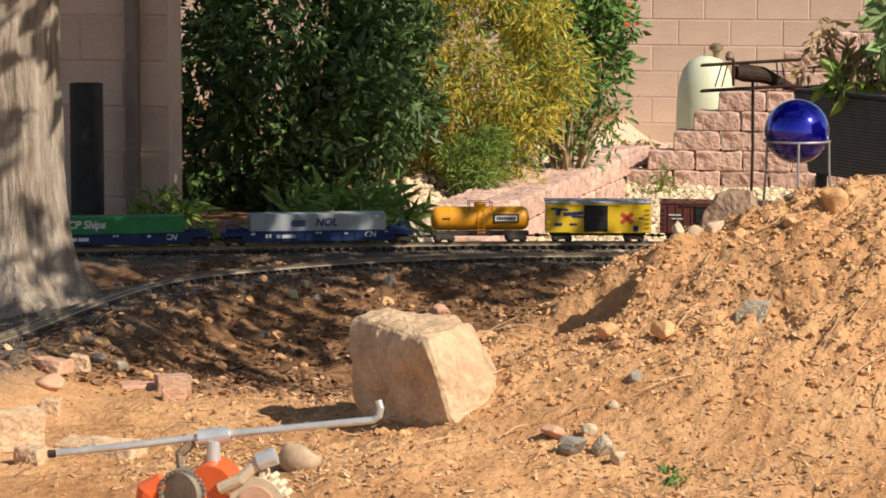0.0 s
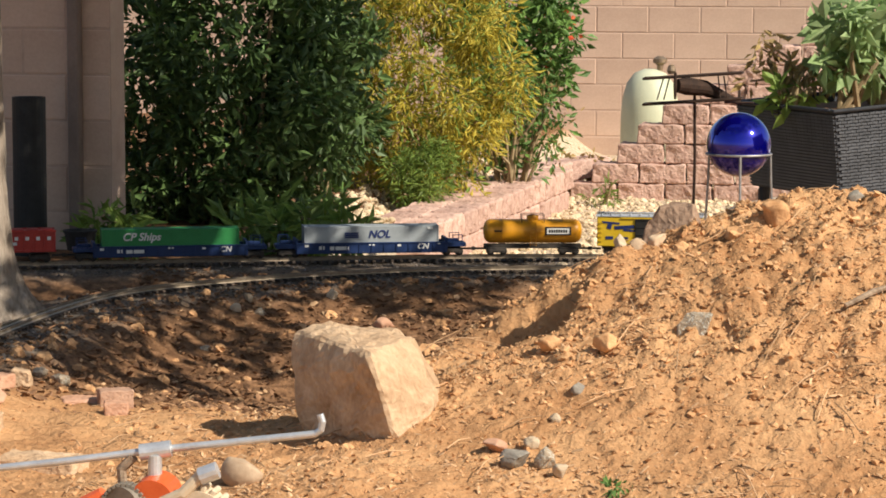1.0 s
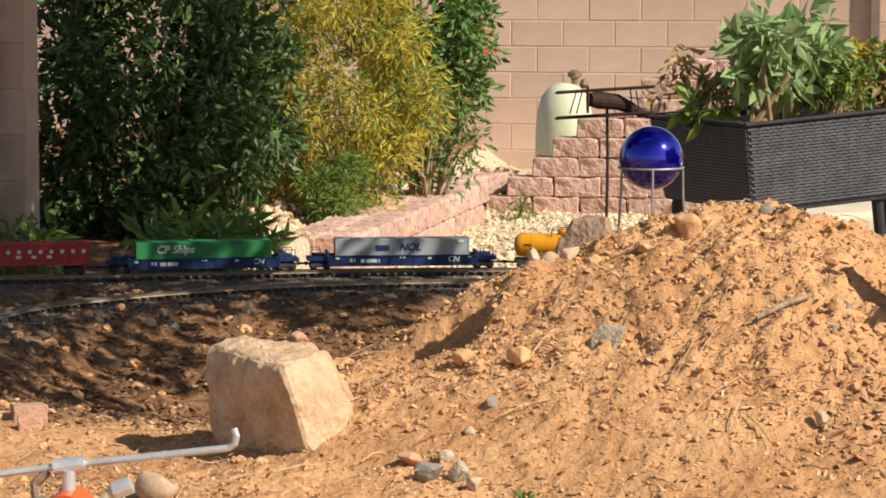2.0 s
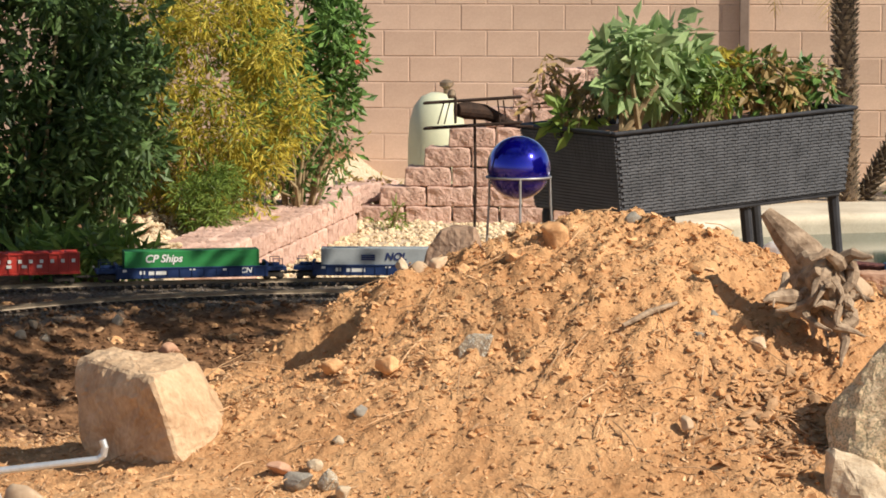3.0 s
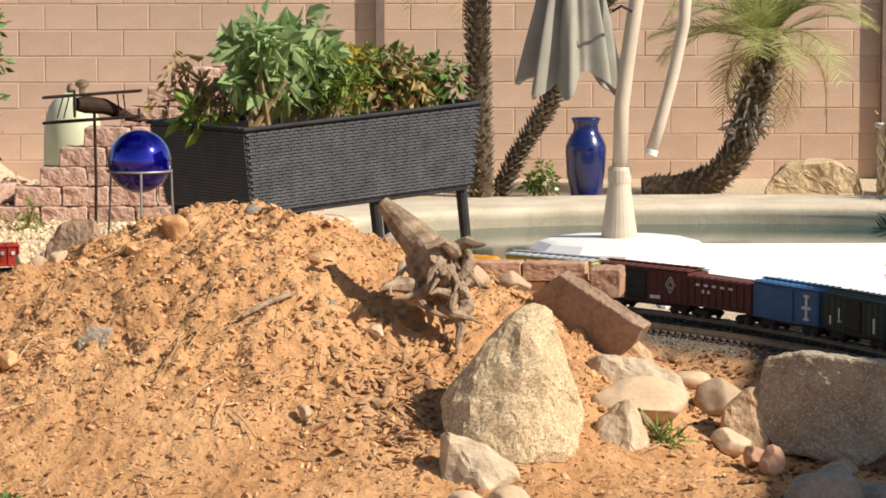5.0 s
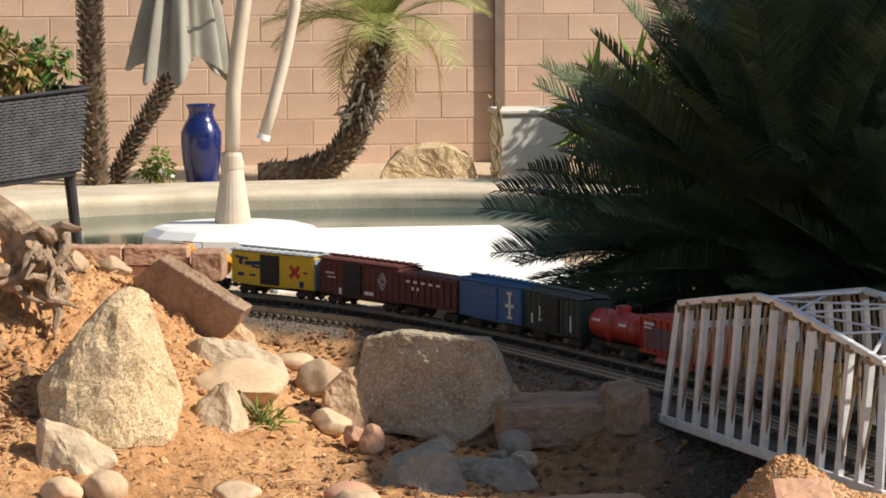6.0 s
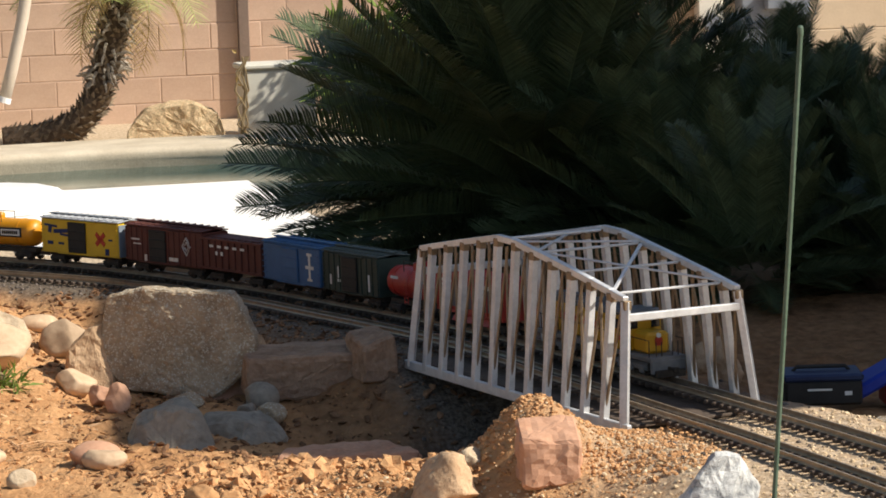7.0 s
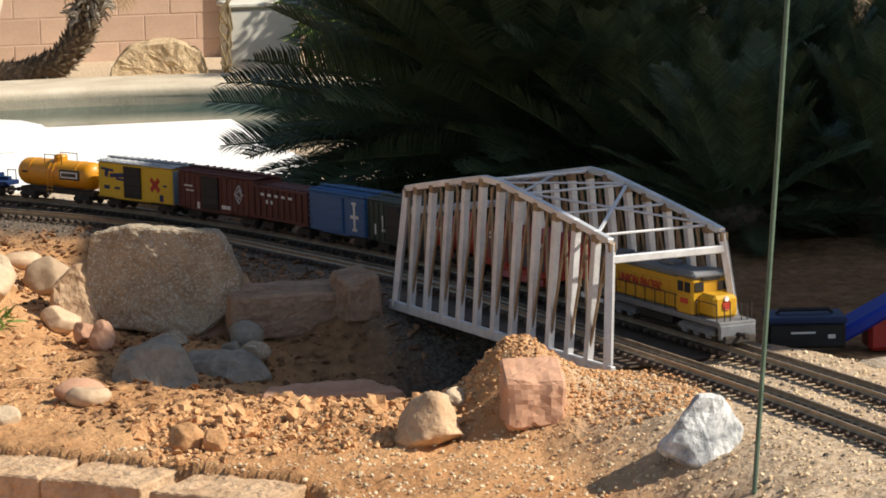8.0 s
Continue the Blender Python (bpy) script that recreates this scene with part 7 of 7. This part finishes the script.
def in_pit(x, y):
    wob = 0.25 * noise.noise(Vector((x * 3, y * 3, 5)))
    return ease(7.6, 8.1, y + wob) * (1 - ease(-1.8, -1.3, x + wob)) * (1.0 if track_gap(x, y) > 0.1 else 0.1)


def by_track(x, y):
    return (1 - ease(0.10, 0.28, track_gap(x, y))) * (1.0 if y > 6.3 else 0.25)


def right_floor(x, y):
    return 1.0 if track_gap(x, y) > 0.06 else 0.4


scatter("dirt_clods", "tan earth clods covering the mound", CLOD, 6500, (-2.4, 0.95, 6.3, 8.5), (0.003, 0.013), 500, on_heap, angular=1.0, lift=-0.05)
scatter("dirt_clods", "larger tan earth clods on the mound", CLOD, 170, (-1.9, 0.8, 6.6, 8.5), (0.012, 0.030), 501, on_heap, angular=1.0, lift=-0.25)
scatter("dirt_crumbs", "fine crumbs of tan earth", CLOD, 9000, (-2.9, 2.3, 5.0, 8.4), (0.0015, 0.005), 502, lambda x, y: 1.0 if track_gap(x, y) > 0.15 else 0.0, angular=1.0)
scatter("dirt_crumbs", "crumbly tan earth lying thick on the mound", CLOD, 7000, (-2.0, 0.8, 6.5, 8.4), (0.0025, 0.007), 514, on_heap, angular=1.1, lift=0.0)
scatter("wood_chips", "pale wood chips strewn on the mound", CHIP, 9000, (-2.2, 1.0, 6.4, 8.3), (0.002, 0.0055), 503, chippy, 0.3, 3.6, "wood chips", 0.5)
scatter("dry_leaves", "curled brown dry leaves beside the boulder", DRY_CURL, 520, (-0.15, 0.4, 6.85, 7.6), (0.005, 0.013), 513, lambda x, y: math.exp(-((x - 0.12) / 0.15) ** 2 - ((y - 7.2) / 0.22) ** 2), 0.4, 2.2, "leaf litter", 0.5, angular=0.9)
scatter("mulch", "dark leaf litter and mulch", MULCH, 7000, (-3.2, -1.2, 7.6, 10.6), (0.003, 0.012), 504, in_pit, 0.35, 2.0, "mulch", 0.4, angular=0.7)
scatter("leaf_litter", "dry pale leaves among dark mulch", CHIP, 800, (-3.2, -1.2, 7.2, 10.4), (0.003, 0.012), 505, in_pit, 0.2, 1.8, "leaf litter", 0.6)
scatter("pit_stones", "brown stones and clods on the dug bank", CLOD, 260, (-3.0, -1.1, 8.0, 10.5), (0.006, 0.026), 506, in_pit, angular=0.7)
scatter("ballast", "dark crushed ballast stones", BALLAST, 9000, (-3.9, 2.9, 4.8, 11.6), (0.003, 0.008), 507, by_track, category="ballast", angular=0.6)
scatter("gully_litter", "brown crumbs and chips on the shaded bank", MULCH, 4200, (0.9, 2.2, 6.2, 9.2), (0.003, 0.011), 508, right_floor, 0.45, 1.7, "mulch", 0.4, angular=0.7)
scatter("gravel", "pale landscaping gravel", GRAVEL, 7000, (-3.4, -0.9, 13.0, 19.5), (0.010, 0.026), 509, lambda x, y: 1.0, category="gravel")
scatter("pale_gravel", "fine pale gravel in front of the bridge", GRAVEL, 6500, (0.9, 3.0, 4.7, 6.0), (0.002, 0.0065), 510, right_floor, category="gravel")
scatter("heap_crumbs", "crumbly tan earth on the small heap", CLOD, 5000, (1.45, 2.2, 5.5, 6.3), (0.0015, 0.0065), 511, lambda x, y: ease(-0.09, 0.05, ground_z(x, y)), category="loose earth", angular=0.7)
scatter("dirt_clods", "dug lumps of earth below the gully", CLOD, 140, (1.05, 1.65, 5.95, 6.4), (0.010, 0.028), 515, lambda x, y: 1.0, angular=1.1, lift=0.0)
scatter("heap_crumbs", "dug crumbly earth below the gully", CLOD, 3000, (1.0, 1.75, 5.75, 6.4), (0.002, 0.011), 512, lambda x, y: 0.8, angular=1.0)


def straws():
    rnd = random.Random(9)
    bm = bmesh.new()
    for _ in range(170):
        x, y = rnd.uniform(-2.5, 0.9), rnd.uniform(6.4, 8.4)
        z = ground_top(x, y) + 0.006
        a, L = rnd.uniform(0, math.pi), rnd.uniform(0.04, 0.16)
        dx, dy = math.cos(a) * L / 2, math.sin(a) * L / 2
        z1, z2 = ground_z(x - dx, y - dy) + 0.014, ground_z(x + dx, y + dy) + 0.014
        add_tube(bm, [(x - dx, y - dy, z1), (x, y, max(z, (z1 + z2) / 2) + 0.008), (x + dx, y + dy, z2)], 0.0016, 5)
    tagged(part("straw", bm, CHIP), "dry straw and twigs on loose earth", "straw", kind="stuff")


straws()
stick = part("stick", tube([(-0.34, 7.45, ground_z(-0.34, 7.45) + 0.01), (-0.27, 7.5, ground_z(-0.27, 7.5) + 0.016), (-0.2, 7.56, ground_z(-0.2, 7.56) + 0.014)], [0.006, 0.009, 0.005], 8), DRY_WOOD)
tagged(stick, "bare broken stick on the mound", "stick")


motions()
